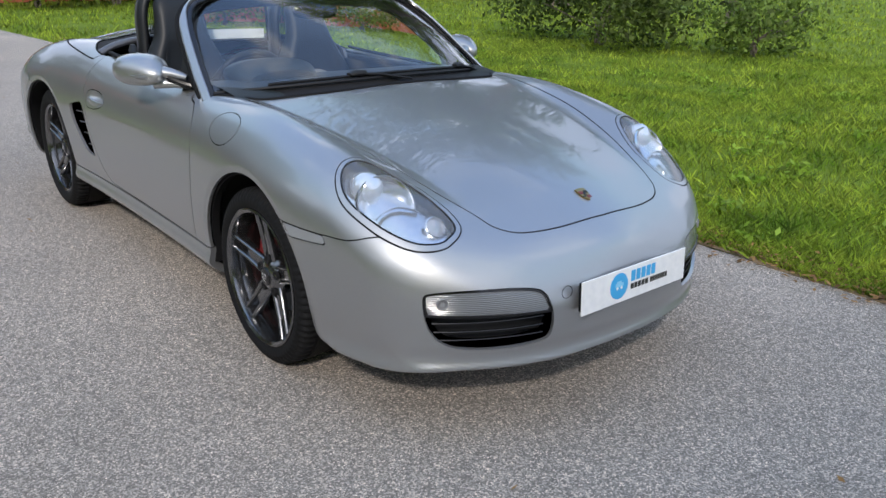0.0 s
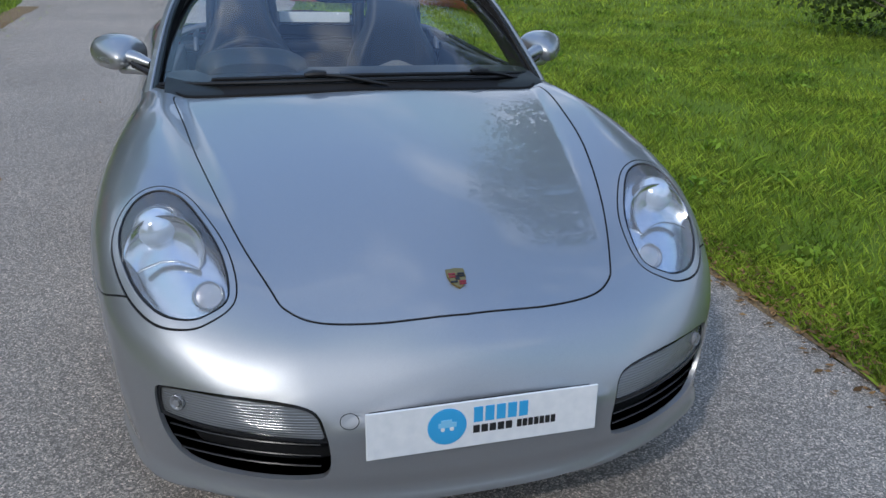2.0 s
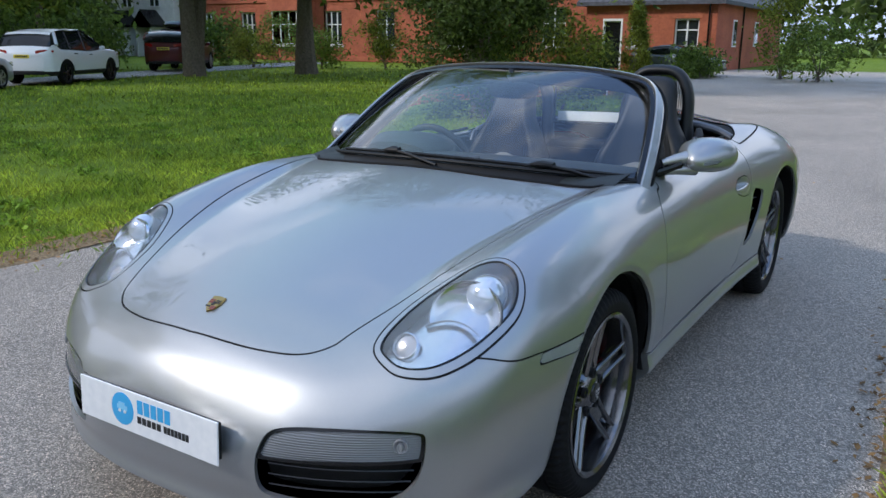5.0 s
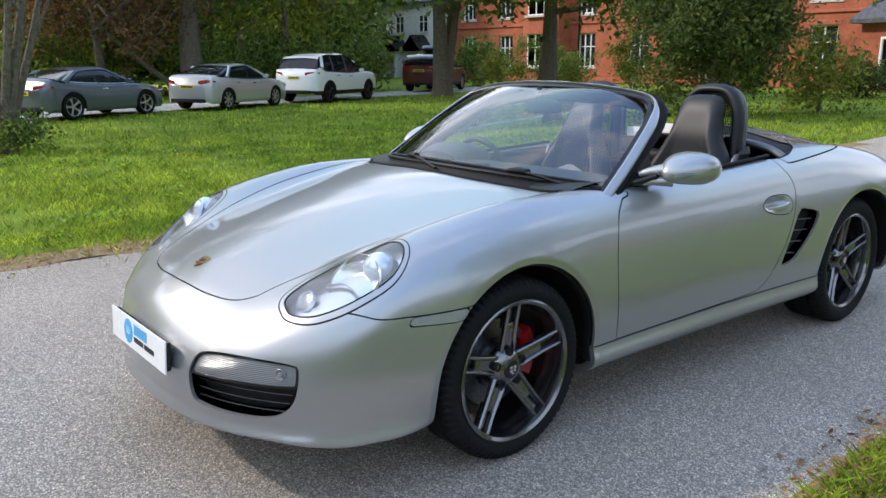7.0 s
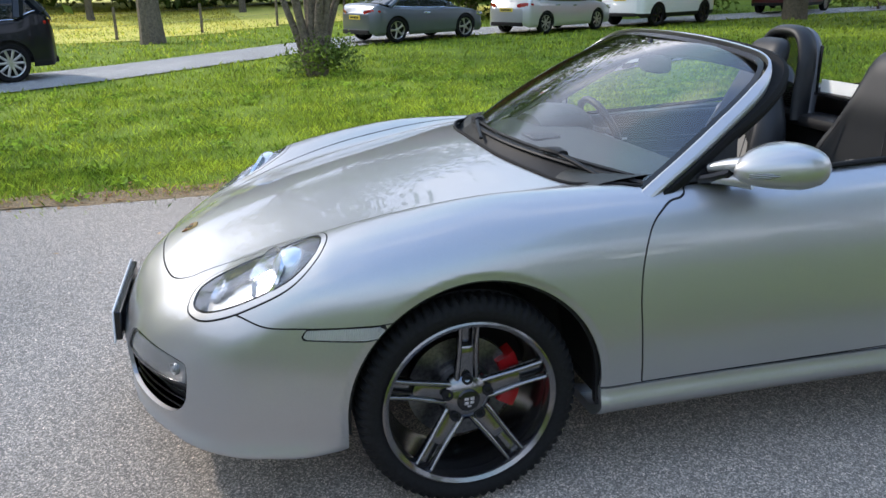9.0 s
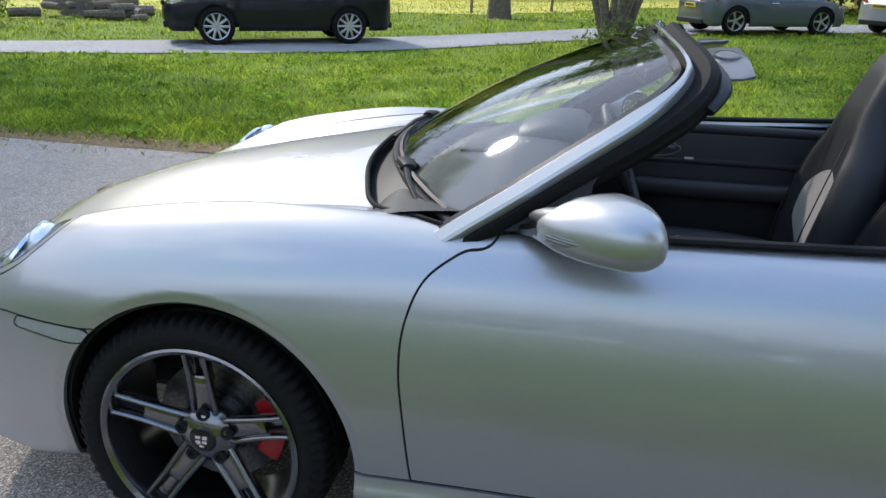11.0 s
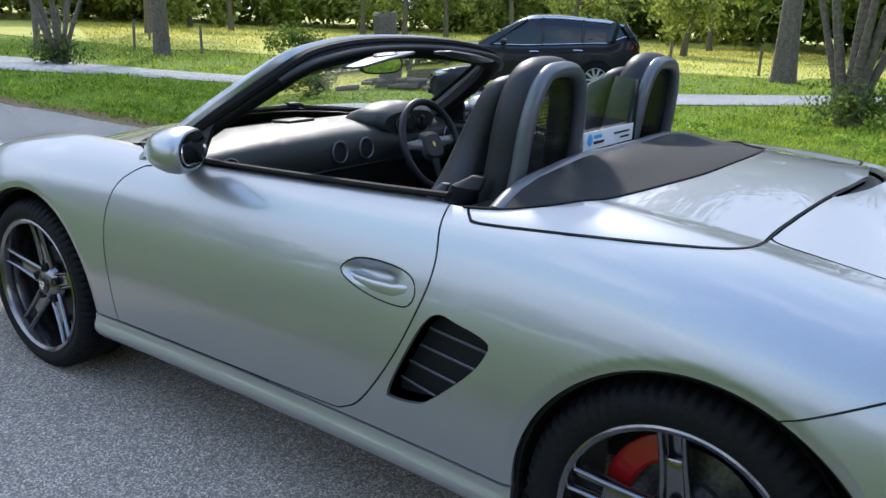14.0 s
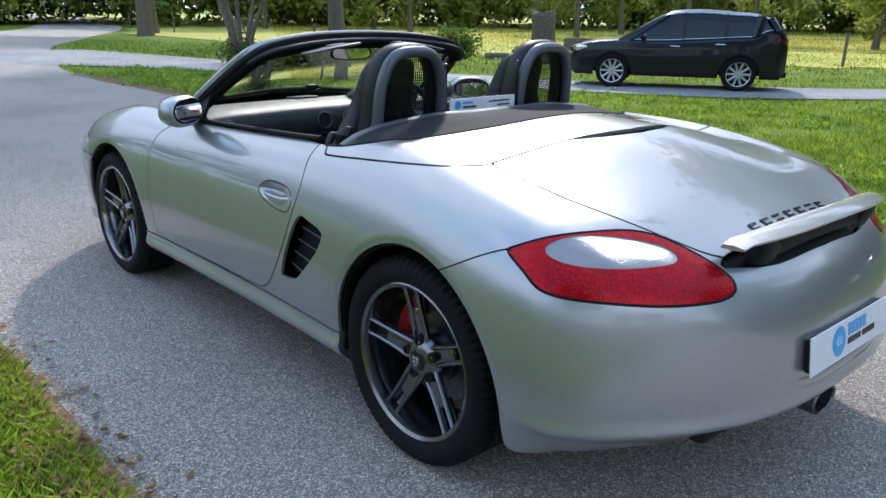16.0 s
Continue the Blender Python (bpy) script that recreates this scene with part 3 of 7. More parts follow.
def tyre_mesh(r, w):
    h, n, V, F = w / 2, 216, [], []
    prof = [(.246, .83 * h), (.254, .92 * h), (.270, .99 * h), (r - .036, h), (r - .018, .93 * h), (r - .006, .84 * h), (r, .70 * h),
            (r, .42 * h), (r - .008, .40 * h), (r - .008, .34 * h), (r, .32 * h), (r, -.32 * h), (r - .008, -.34 * h), (r - .008, -.40 * h), (r, -.42 * h),
            (r, -.70 * h), (r - .006, -.84 * h), (r - .018, -.93 * h), (.275, -h), (.246, -.83 * h)]
    k = len(prof)
    for i in range(n):
        a = 2 * math.pi * i / n
        for j, (q, y) in enumerate(prof):
            notch = .010 if i % 3 == 0 and j in (4, 5, 6, 7, 14, 15, 16, 17) else 0
            V.append(((q - notch) * math.cos(a), y, (q - notch) * math.sin(a)))
    for i in range(n):
        for j in range(k - 1):
            a, b = i * k + j, ((i + 1) % n) * k + j
            F.append((a, b, b + 1, a + 1))
    return V, F


def make_wheel(x, side, r, w, face, caliper):
    """One alloy wheel with its tyre and brake; face: how far its face stands from the middle of the tyre."""
    wheel = placed("wheel", lathe([(.2545, face + .001), (.253, face + .009), (.247, face + .012), (.236, face + .005), (.232, face - .008), (.230, face - .034)], 84), ALLOY, car)
    wheel.matrix_basis = pose(x, side * (.722 if x > 0 else .742), r, 0, 0, 0 if side > 0 else 180)
    wheel["label"] = "anthracite five twin-spoke alloy wheel"
    shared("tyre", ("tyre", r), lambda: tyre_mesh(r, w), RUBBER, wheel, Matrix())
    shared("rim_barrel", ("barrel", face), lambda: lathe([(.2305, face - .030), (.222, face - .06), (.215, face - .16), (.22, face - .19)], 60), BARREL, wheel, Matrix())
    tilt = pose(0, 0, 0, 0, (0 if x > 0 else 6) * side, 0)

    def spoke():
        fy = lambda q: face - .034 + .030 * (max(q - .05, 0) / .185) ** 1.3
        qs = [.04, .065, .09, .115, .138, .156, .164]
        web = blob([((0, fy(q) - .020, q), (w_, 0, 0), (0, .012 - .006 * (i == 6), 0)) for i, (q, w_) in enumerate(zip(qs, (.044, .038, .033, .030, .029, .029, .028)))], 18, 2.5)
        # two crested blades along the spoke's edges, with a long hollow between them
        qb = [.050, .075, .105, .140, .168, .19, .21, .230, .242]
        xb = [.026, .0275, .0262, .0245, .0240, .0242, .0246, .0252, .0256]
        blades = [blob([((s * b, fy(q) - .013, q), (.0098 - .0003 * i, 0, 0), (0, .013 if i else .008, 0)) for i, (q, b) in enumerate(zip(qb, xb))], 14, 1.7) for s in (1, -1)]
        floor_ = bar([(0, fy(q) - .030, q) for q in (.145, .19, .234)], [.046, .046, .046], .010)
        return joined(web, *blades, floor_)
    for i in range(5):
        shared("spoke", ("spoke", face), spoke, ALLOY, wheel, tilt @ pose(0, 0, 0, 0, 72 * i, 0), 50)
    shared("hub", ("hub", face), lambda: lathe([(.03, face - .022), (.046, face - .026), (.060, face - .034), (.074, face - .046), (.080, face - .06), (.076, face - .10)], 40), ALLOY, wheel, Matrix())
    shared("hub_cap", ("cap", face), lambda: lathe([(.0001, face - .014), (.02, face - .0145), (.030, face - .017), (.034, face - .022), (.034, face - .04)], 36), GLOSS, wheel, Matrix())

    def crest_made():
        bm = bmesh.new()
        for cx, cz, sx, sz in ((-.009, .009, .012, .010), (.008, .009, .013, .008), (-.008, -.003, .012, .008), (.008, -.004, .012, .010), (0, -.014, .012, .006)):
            box(bm, (sx, .0015, sz), pose(cx, face - .0135, cz))
        bm.verts.index_update()
        out = ([v.co.copy() for v in bm.verts], [tuple(v.index for v in f.verts) for f in bm.faces])
        bm.free()
        return out
    shared("cap_emblem", ("crest", face), crest_made, CHROME, wheel, Matrix())
    for i in range(5):
        a = math.radians(90 + 72 * i)
        # bolt and hole in near-black, the recess's shade put into the colour
        shared("bolt_hole_shade", ("bolt", face), lambda: lathe([(.0001, face - .033), (.009, face - .033), (.010, face - .0255), (.0155, face - .0255), (.0165, face - .036)], 16), GAP, wheel,
               tilt @ Matrix.Translation((.062 * math.cos(a), 0, .062 * math.sin(a))))
    shared("brake_disc", ("disc", face), lambda: lathe([(.07, face - .095), (.09, face - .095), (.092, face - .11), (.158, face - .11), (.159, face - .13), (.09, face - .13)], 60), STEEL, wheel, Matrix())
    # caliper, curved round the disc's edge
    V, F = [], []
    for i in range(9):
        a = math.radians(-30 + 60 * i / 8 + (0 if x > 0 else 38))
        for q, y in ((.120, face - .090), (.128, face - .084), (.166, face - .084), (.180, face - .09), (.180, face - .15), (.115, face - .15)):
            V.append((caliper * side * q * math.cos(a), y, q * math.sin(a) + .012))
    for i in range(8):
        for j in range(6):
            F.append((i * 6 + j, i * 6 + (j + 1) % 6, i * 6 + 6 + (j + 1) % 6, i * 6 + 6 + j))
    F += [tuple(range(6)), tuple(range(48, 54))]
    mesh_object("brake_caliper", V, F, CALIPER, wheel, "red brake caliper")
    return wheel


for x, r, w, face, cal in ((1.2045, .322, .225, .098, -1), (-1.2045, .333, .25, .102, 1)):
    for side in (1, -1):
        make_wheel(x, side, r, w, face, cal)
flankers = skin.v[skin.v[:, 1] > .6]
for cx, r in ARCHES:
    for side in (1, -1):
        V, F = [], []
        for i in range(29):
            a = math.radians(-22 + 224 * i / 28)
            c, s = math.cos(a), math.sin(a)
            ex, ez = cx + r * (c if s > 0 else math.copysign(1, c)), .33 + r * s * (1 if s > 0 else .5)
            near = flankers[np.argmin(np.hypot(flankers[:, 0] - ex, flankers[:, 2] - ez))]
            rim_y = float(near[1]) - .016
            for y, q in ((rim_y - .012, r + .034), (rim_y, r - .010), (rim_y - .03, r - .006), (min(.78, rim_y - .05), r + .02), (.48, r + .02), (.47, .02)):
                z = .33 + q * s if s > 0 else .33 + q * s * .5
                V.append((cx + q * (c if s > 0 else math.copysign(1, c)), side * y, z))
        for i in range(28):
            for j in range(5):
                F.append((i * 6 + j, i * 6 + j + 1, i * 6 + j + 7, i * 6 + j + 6))
        mesh_object("wheel_arch_liner", V, F, BLACK, car)
bm = bmesh.new()
box(bm, (4.0, .94, .06), pose(.02, 0, .27), .02)
box(bm, (1.56, 1.5, .05), pose(0, 0, .26), .02)
part("underbody", bm, BLACK, car)

# ---- panels that come in pairs ----
clear_faces, red_faces = skin.split(tail_faces, inside(REAR_U(*skin.v.T[:2]), REAR_V(*skin.v.T), CLEAR))
handle_faces, door_rest = skin.split(door_faces, np.where(skin.v[:, 1] > .7, inside(skin.v[:, 0], skin.v[:, 2], HANDLE), .2))
pad = lambda: inside(skin.v[:, 0], skin.v[:, 2], HANDLE)
handle_faces, handle_ring = skin.split(handle_faces, pad() + .004)
ring_faces, lens_faces = skin.split(headlamp_faces, -(inside(skin.v[:, 0], skin.v[:, 1], HEADLAMP) + .020))
ring_faces, seal_faces = skin.split(ring_faces, -(inside(skin.v[:, 0], skin.v[:, 1], HEADLAMP) + .015))
foglamp_faces, grille_faces = skin.split(fog_faces, .408 + (skin.v[:, 1] - .5) * .02 - skin.v[:, 2])
foglamp_faces, fog_seal_faces = skin.split(foglamp_faces, np.maximum(inside(skin.v[:, 1], skin.v[:, 2], FOG) + .007, .415 + (skin.v[:, 1] - .5) * .02 - skin.v[:, 2]))
for side in (1, -1):
    S = (side,)
    skin.build("wing_panel", wing_faces if side < 0 else wing_faces + flap_faces + flap_joint, SILVER, car, "silver front and rear wing", S)
    if side < 0:
        skin.build("fuel_flap", flap_faces, SILVER, car, sides=S)
        skin.build("flap_joint", flap_joint, GAP, car, sides=S, thick=0, push=-.0025)
    skin.build("sill", sill_faces, SILVER, car, sides=S, push=.004, thick=.03)
    door = skin.build("door", door_rest, SILVER, car, sides=S)
    skin.build("handle_joint", handle_ring, GAP, door, sides=S, push=-.003, thick=0)
    used = sorted({i for f in handle_faces for i in f})
    slot = {i: k for k, i in enumerate(used)}
    d = np.clip(-(inside(skin.v[used, 0], skin.v[used, 2], HANDLE) + .004) / .036, 0, 1)
    dip = ease(1.25 - ((skin.v[used, 0] + .405) / .088) ** 2 - ((skin.v[used, 2] - .732) / .027) ** 2)
    bowl = skin.v[used] - skin.n[used] * (.036 * dip * np.minimum(d * 2, 1))[:, None]
    fs = [tuple(slot[i] for i in (f if side > 0 else f[::-1])) for f in handle_faces]
    mesh_object("handle_bowl", [(x, side * y, z) for x, y, z in bowl], fs, SILVER, door, "hollow behind the door handle", 80)
    yh = lambda x: float(HALF(np.array([x]))[0]) - .018
    grip = [(x, side * (yh(x) + lift - .006), z) for x, z, lift in ((-.325, .712, -.010), (-.36, .703, .002), (-.42, .699, .006), (-.48, .700, .006), (-.52, .706, .002), (-.54, .712, -.006))]
    placed("door_handle", blob([(c, (0, 0, h), (0, side * .009, 0)) for c, h in zip(grip, (.006, .012, .016, .018, .019, .012))], 16, 3.0), SILVER, door, None, "silver door handle", 60)
    vent_ = skin.build("side_vent", vent_faces, GAP, car, "black slatted side air intake", S, push=-.055, thick=-.0425)
    lamp = skin.build("head_lamp", ring_faces, SILVER, car, "clear-lensed round-cornered head lamp", S)
    skin.build("lamp_seal", seal_faces, GLOSS, lamp, sides=S, thick=.03, push=-.004)
    glass = skin.build("lamp_glass", lens_faces, LENS, lamp, "clear lamp lens", S, thick=0, push=-.003)
    glass.visible_shadow = False
    skin.build("lamp_bowl", lens_faces, REFLECTOR, lamp, sides=S, thick=-.038, push=-.040)
    tail = skin.build("tail_lamp", red_faces, RED_LENS, car, "red tail lamp with clear upper section", S)
    skin.build("clear_section", clear_faces, CLEAR_RIB, tail, sides=S, thick=.0, push=-.001)
    skin.build("side_marker", marker_faces, MARKER_LENS, car, "clear side indicator strip", S, thick=.004)
    intake = skin.build("air_intake", grille_faces, BLACK, car, "black slatted front air intake", S, push=-.06, thick=-.0475)
    fog = skin.build("fog_lamp", foglamp_faces, SMOKE, car, "smoked clear fog lamp strip", S, push=-.010, thick=0)
    skin.build("fog_seal", fog_seal_faces, GLOSS, fog, sides=S, push=-.006, thick=.006)
    # slats, set back behind the bumper's skin
    for z in (.388, .360, .333):
        line = [(2.185 - .6 * a ** 2.7 - .022, side * a, z) for a in np.linspace(.345, .655 - (.388 - z) * .2, 9)]
        placed("slat", tube(line, .003, 6, flat=.8), GLOSS, intake)
    for z, x0, x1 in ((.625, -.755, -.580), (.575, -.722, -.552), (.525, -.672, -.522), (.475, -.617, -.498)):
        placed("slat", bar([(x0, side * .846, z - .006), ((x0 + x1) / 2, side * .838, z), (x1, side * .826, z + .004)], [.006, .006, .006], .004, (0, .55 * side, .83)), HOOPGREY, vent_)
    # fog lamp inside: bright bulb housing towards the corner
    a, q = .632, .018
    spot = facing((2.185 - .6 * a ** 2.7 - .019, side * a, .454), (.86, side * .5, .05))
    placed("bulb_housing", lathe([(.0001, .012), (q * .45, .0115), (q * .5, .004), (q * .9, .010), (q, .008), (q, -.006)], 20, "z"), CLEAR_RIB, fog, spot)
    # inside the head lamp
    tilted = lambda x, y, sink: (lambda p, n: facing(p, (n + Vector((.55, 0, -.1))).normalized()))(*top_point(x, side * y, sink))
    cup = tilted(1.750, .655, -.036)
    placed("main_bowl", lathe([(.0001, -.030), (.035, -.027), (.062, -.017), (.080, -.004), (.088, .008), (.094, .010), (.096, .0)], 44, "z"), REFLECTOR, lamp, cup, "", 50)
    placed("lamp_ring", lathe([(.089, .006), (.091, .010), (.094, .010), (.095, .004)], 44, "z"), SMOKE, lamp, cup)
    low = tilted(1.785, .640, -.034)
    placed("bowl_shield", blob([(low @ Vector((u, .012 - 5.0 * u * u, .004)), low.to_3x3() @ Vector((0, .0018, 0)), low.to_3x3() @ Vector((0, 0, .008))) for u in np.linspace(-.07, .07, 11)], 10, 3), SMOKE, lamp)
    high = tilted(1.672, .672, -.036)
    placed("projector", lathe([(.0001, .050), (.018, .048), (.034, .040), (.046, .026), (.051, .008), (.051, -.01)], 36, "z"), PROJECTOR, lamp, high, "bright projector lens", 60)
    placed("projector_collar", lathe([(.050, .004), (.053, .010), (.056, .008), (.058, -.02)], 36, "z"), SMOKE, lamp, high)
    side_lamp = tilted(1.868, .556, -.034)
    placed("indicator", disc(.030, .006, 28, .003), PINK, lamp, side_lamp)
    placed("indicator_ring", lathe([(.029, .006), (.032, .015), (.036, .012), (.036, 0)], 32, "z"), REFLECTOR, lamp, side_lamp)
    # mirror
    sec = []
    for x, hw, hh, dy in ((.418, .012, .010, -.068), (.413, .030, .022, -.064), (.400, .050, .034, -.052), (.384, .068, .044, -.040), (.364, .088, .053, -.026), (.340, .106, .061, -.011), (.305, .118, .068, .001), (.275, .121, .069, .005), (.256, .115, .064, .006), (.250, .106, .057, .006)):
        sec.append(((x, side * (.852 + dy), .946 - max(x - .34, 0) * .16), (0, side * hw * .92, 0), (0, 0, hh * .95)))
    swing = Matrix.Translation((.30, side * .852, 0)) @ pose(0, 0, 0, 0, 0, 30 * side) @ Matrix.Translation((-.30, -side * .852, 0))
    mirror = placed("wing_mirror", blob(sec, 28, 2.3, True), SILVER, car, swing, "silver teardrop door mirror", 60)
    placed("mirror_glass", blob([((.2485, side * .858, .950), (0, side * .090, 0), (.004, 0, .044)), ((.2455, side * .858, .950), (0, side * .088, 0), (.004, 0, .042))], 28, 2.4), MIRROR, mirror, swing)
    placed("mirror_bezel", blob([((.2515, side * .858, .950), (0, side * .099, 0), (0, 0, .053)), ((.248, side * .858, .950), (0, side * .097, 0), (0, 0, .051))], 28, 2.3), GLOSS, mirror, swing)
    placed("mirror_arm", blob([((.43, side * .722, .893), (.06, 0, 0), (0, 0, .020)), ((.415, side * .755, .905), (.05, 0, 0), (0, 0, .022)), ((.39, side * .795, .924), (.05, 0, 0), (0, 0, .026))], 14, 2.4), GLOSS, mirror)
    for dz, x2, y2, z2 in ((.925, .395, .800, .945), (.892, .372, .822, .902)):
        placed("arm_prong", tube([(.452, side * .724, dz), (.425, side * .765, (dz + z2) / 2 + .004), (x2, side * y2, z2)], [.019, .027, .036], 12, flat=.7), SILVER, mirror, None, "", 60)
    # raised dark patch in place of the mirror arm's shaded recess
    hollow = [((x, side * (.852 + dy + hw * .92 - .0035), .942 - max(x - .34, 0) * .16), (0, side * .006, 0), (0, 0, hz)) for x, hw, dy, hz in ((.415, .024, -.064, .008), (.405, .042, -.056, .0105), (.394, .057, -.047, .009), (.382, .070, -.039, .003))]
    placed("hollow_shade_patch", blob(hollow, 14, 2.2), SMOKE, mirror, swing, "raised dark patch standing for the shaded hollow in the mirror's arm", 60)
    # quarter panel by the pillar, belt seal and door card
    v = [(.60, side * .722, .882), (.36, side * .722, .893), (.345, side * .69, .99), (.33, side * .675, 1.02)]
    v += [(x, y - side * .014, z) for x, y, z in v]
    placed("window_corner", (v, [(0, 1, 2, 3), (7, 6, 5, 4), (0, 4, 5, 1), (1, 5, 6, 2), (3, 7, 4, 0), (2, 6, 7, 3)]), BLACK, door)
    belt = [(x, side * .708, float(CREST(np.array([x]))[0]) - .004) for x in np.linspace(.46, -.54, 12)]
    placed("belt_seal", tube(belt, .013, 8, flat=.7), RUBBER, door)
    card = [(((x, side * .676, .868), (0, side * .020, 0), (0, 0, .02))) for x in np.linspace(.55, -.55, 8)]
    placed("door_card_top", blob(card, 12, 2.6), LEATHER, door)
    bm = bmesh.new()
    box(bm, (1.16, .03, .5), pose(.0, side * .672, .61), .012)
    box(bm, (.62, .07, .07), pose(-.08, side * .63, .66), .025, 3)
    box(bm, (1.1, .012, .02), pose(0, side * .653, .755), .005)
    part("door_card", bm, LEATHER, door, "black leather door lining")
    oval = [(.13 + .062 * math.cos(w), side * .652, .795 + (.027 + .008 * math.cos(w)) * math.sin(w)) for w in np.linspace(0, 2 * math.pi, 28, endpoint=False)]
    placed("handle_recess", (oval + [(x, y + side * .02, z) for x, y, z in oval], [tuple(range(28, 56))] + [(i, (i + 1) % 28, 28 + (i + 1) % 28, 28 + i) for i in range(28)]), GLOSS, door)
    placed("handle_rim", tube(oval, .0035, 6, True, up=(0, 1, 0)), HOOPGREY, door)
    placed("inner_handle", blob([((.185, side * .652, .805), (0, .005, 0), (0, 0, .008)), ((.14, side * .645, .808), (0, .007, 0), (0, 0, .011)), ((.09, side * .650, .800), (0, .005, 0), (0, 0, .008))], 12), HOOPGREY, door)
    bm = bmesh.new()
    box(bm, (.034, .010, .014), pose(.035, side * .652, .762), .003, 2)
    part("lock_switch", bm, SILVER, door)
skin.build("spoiler_bay", bay_faces, BLACK, car, thick=-.0175, push=-.03)
skin.build("deck_slot", slot_faces, BLACK, car, thick=-.0095, push=-.022)
def well_lift(x, a):
    """How far the fabric over the roof well stands above the body's line."""
    d = -inside(np.atleast_1d(x), np.atleast_1d(a), COCKPIT)
    return .026 * ease(d / .17) * (1 - .70 * ease((.36 - a) / .3)) * ease((x + .93) / .25)


used = sorted({i for f in tonneau_faces for i in f})
slot = {i: k for k, i in enumerate(used)}
raised = skin.v[used] - skin.n[used] * .004
raised[:, 2] += well_lift(raised[:, 0], raised[:, 1])
fs = [tuple(slot[i] for i in f) for f in tonneau_faces]
both = np.concatenate([raised, raised * (1, -1, 1)])
mesh_object("tonneau", both, fs + [tuple(i + len(used) for i in f[::-1]) for f in fs], FABRIC, car, "black fabric roof-well cover", 80)

edge_line = smooth_line([(-.60, .728), (-.70, .722), (-.78, .70), (-.84, .668), (-.89, .60), (-.93, .515), (-.97, .42), (-1.025, .28), (-1.062, .1), (-1.07, 0)], 5)
edge_line = [tuple(p) for p in edge_line] + [(x, -y) for x, y in edge_line[::-1][1:]]
placed("well_piping", tube([tuple(top_point(x + .004, y, .0)[0]) for x, y in edge_line], .0038, 8), RUBBER, car, None, "", 60)

# dark tube laid over the roof cover's joint so its shaded gap shows
for s in (1, -1):
    seam = smooth_line([(-.88, .764), (-1.06, .753), (-1.186, .730), (-1.242, .692), (-1.249, .62), (-1.255, .53), (-1.275, .42), (-1.308, .27)], 6)
    placed("cover_seam_line", tube([tuple(top_point(x, y * s, -.0012)[0]) for x, y in seam], .0030, 6), RUBBER, car, None, "", 60)

# ---- windscreen ----
def screen_point(s, t):
    b = np.array([.905 - .285 * abs(s) ** 2.2, .708 * s, .930 - .052 * s * s])
    e = np.array([.232 - .065 * abs(s) ** 3, .565 * s, 1.245 - .075 * abs(s) ** 4])
    return b * (1 - t) + e * t + np.array([.02, 0, .028]) * (4 * t * (1 - t)) * (1 - .5 * s * s)


n1, n2 = 41, 21
V = [screen_point(s, t) for s in np.linspace(-1, 1, n1) for t in np.linspace(0, 1, n2)]
F = [(i * n2 + j, i * n2 + j + 1, i * n2 + n2 + j + 1, i * n2 + n2 + j) for i in range(n1 - 1) for j in range(n2 - 1)]
screen = mesh_object("windscreen", V, F, SCREEN_GLASS, car, "raked clear windscreen in a silver frame")
screen.visible_shadow = False
half = [(.69, .735, .815), (.622, .724, .868), (.50, .702, .95), (.38, .676, 1.033), (.27, .645, 1.108), (.195, .605, 1.165), (.163, .548, 1.204), (.172, .44, 1.228), (.20, .24, 1.248), (.212, 0, 1.254)]
loop = smooth_line(half + [(x, -y, z) for x, y, z in half[-2::-1]], 6)
rise = np.array([.012, 0, .006])
def sweep(line, profile, scale=None):
    """A profile (outwards, up off the glass) carried along the windscreen's edge."""
    pts, V = [Vector(p) for p in line], []
    mid = Vector((.45, 0, 1.0))
    for i, p in enumerate(pts):
        d = (pts[min(i + 1, len(pts) - 1)] - pts[max(i - 1, 0)]).normalized()
        up = Vector((.42, p.y * 1.15, .86))
        up = (up - d * up.dot(d)).normalized()
        out = d.cross(up).normalized()
        if out.dot(p - mid) < 0:
            out = -out
        k = scale[i] if scale is not None else 1
        V += [p + out * (a * k) + up * b for a, b in profile]
    m = len(profile)
    F = [(i * m + j, i * m + (j + 1) % m, i * m + m + (j + 1) % m, i * m + m + j) for i in range(len(pts) - 1) for j in range(m)]
    return V, F + [tuple(range(m)), tuple(range((len(pts) - 1) * m, len(pts) * m))]


thin = [1 - .72 * ease((p[2] - 1.11) / .09) for p in loop]
placed("screen_frame", sweep(loop + rise, [(-.017, -.002), (-.016, .006), (-.012, .009), (.014, .007), (.021, .003), (.024, -.005), (.025, -.018), (.0, -.022), (-.016, -.012)], thin), SILVER, screen, None, "silver windscreen frame", 18)
placed("glass_border", sweep(loop + rise, [(-.034, -.008), (-.033, -.001), (-.017, .002), (-.016, -.012)]), GLOSS, screen, None, "", 40)
fat = [.8 + .35 * ease((p[2] - .98) / .2) for p in loop]
placed("frame_seal", sweep(loop + np.array([-.006, 0, -.008]), [(.024, .006), (.037, -.006), (.038, -.018), (.034, -.022), (.039, -.030), (.037, -.042), (.030, -.054), (.012, -.062), (-.016, -.058), (-.026, -.040), (-.02, -.004)], fat), RUBBER, screen, None, "thick black ribbed roof seal", 40)
placed("header_trim", tube([tuple(p) for p in loop[30:-30] + np.array([-.058, 0, -.028])], .020, 10, flat=.6), LEATHER, screen, None, "", 60)
base = [tuple(screen_point(s, .0) + np.array([-.0, 0, .004])) for s in np.linspace(-1, 1, 31)]
placed("glass_edge", tube(base, .012, 8, flat=.6), BLACK, screen)
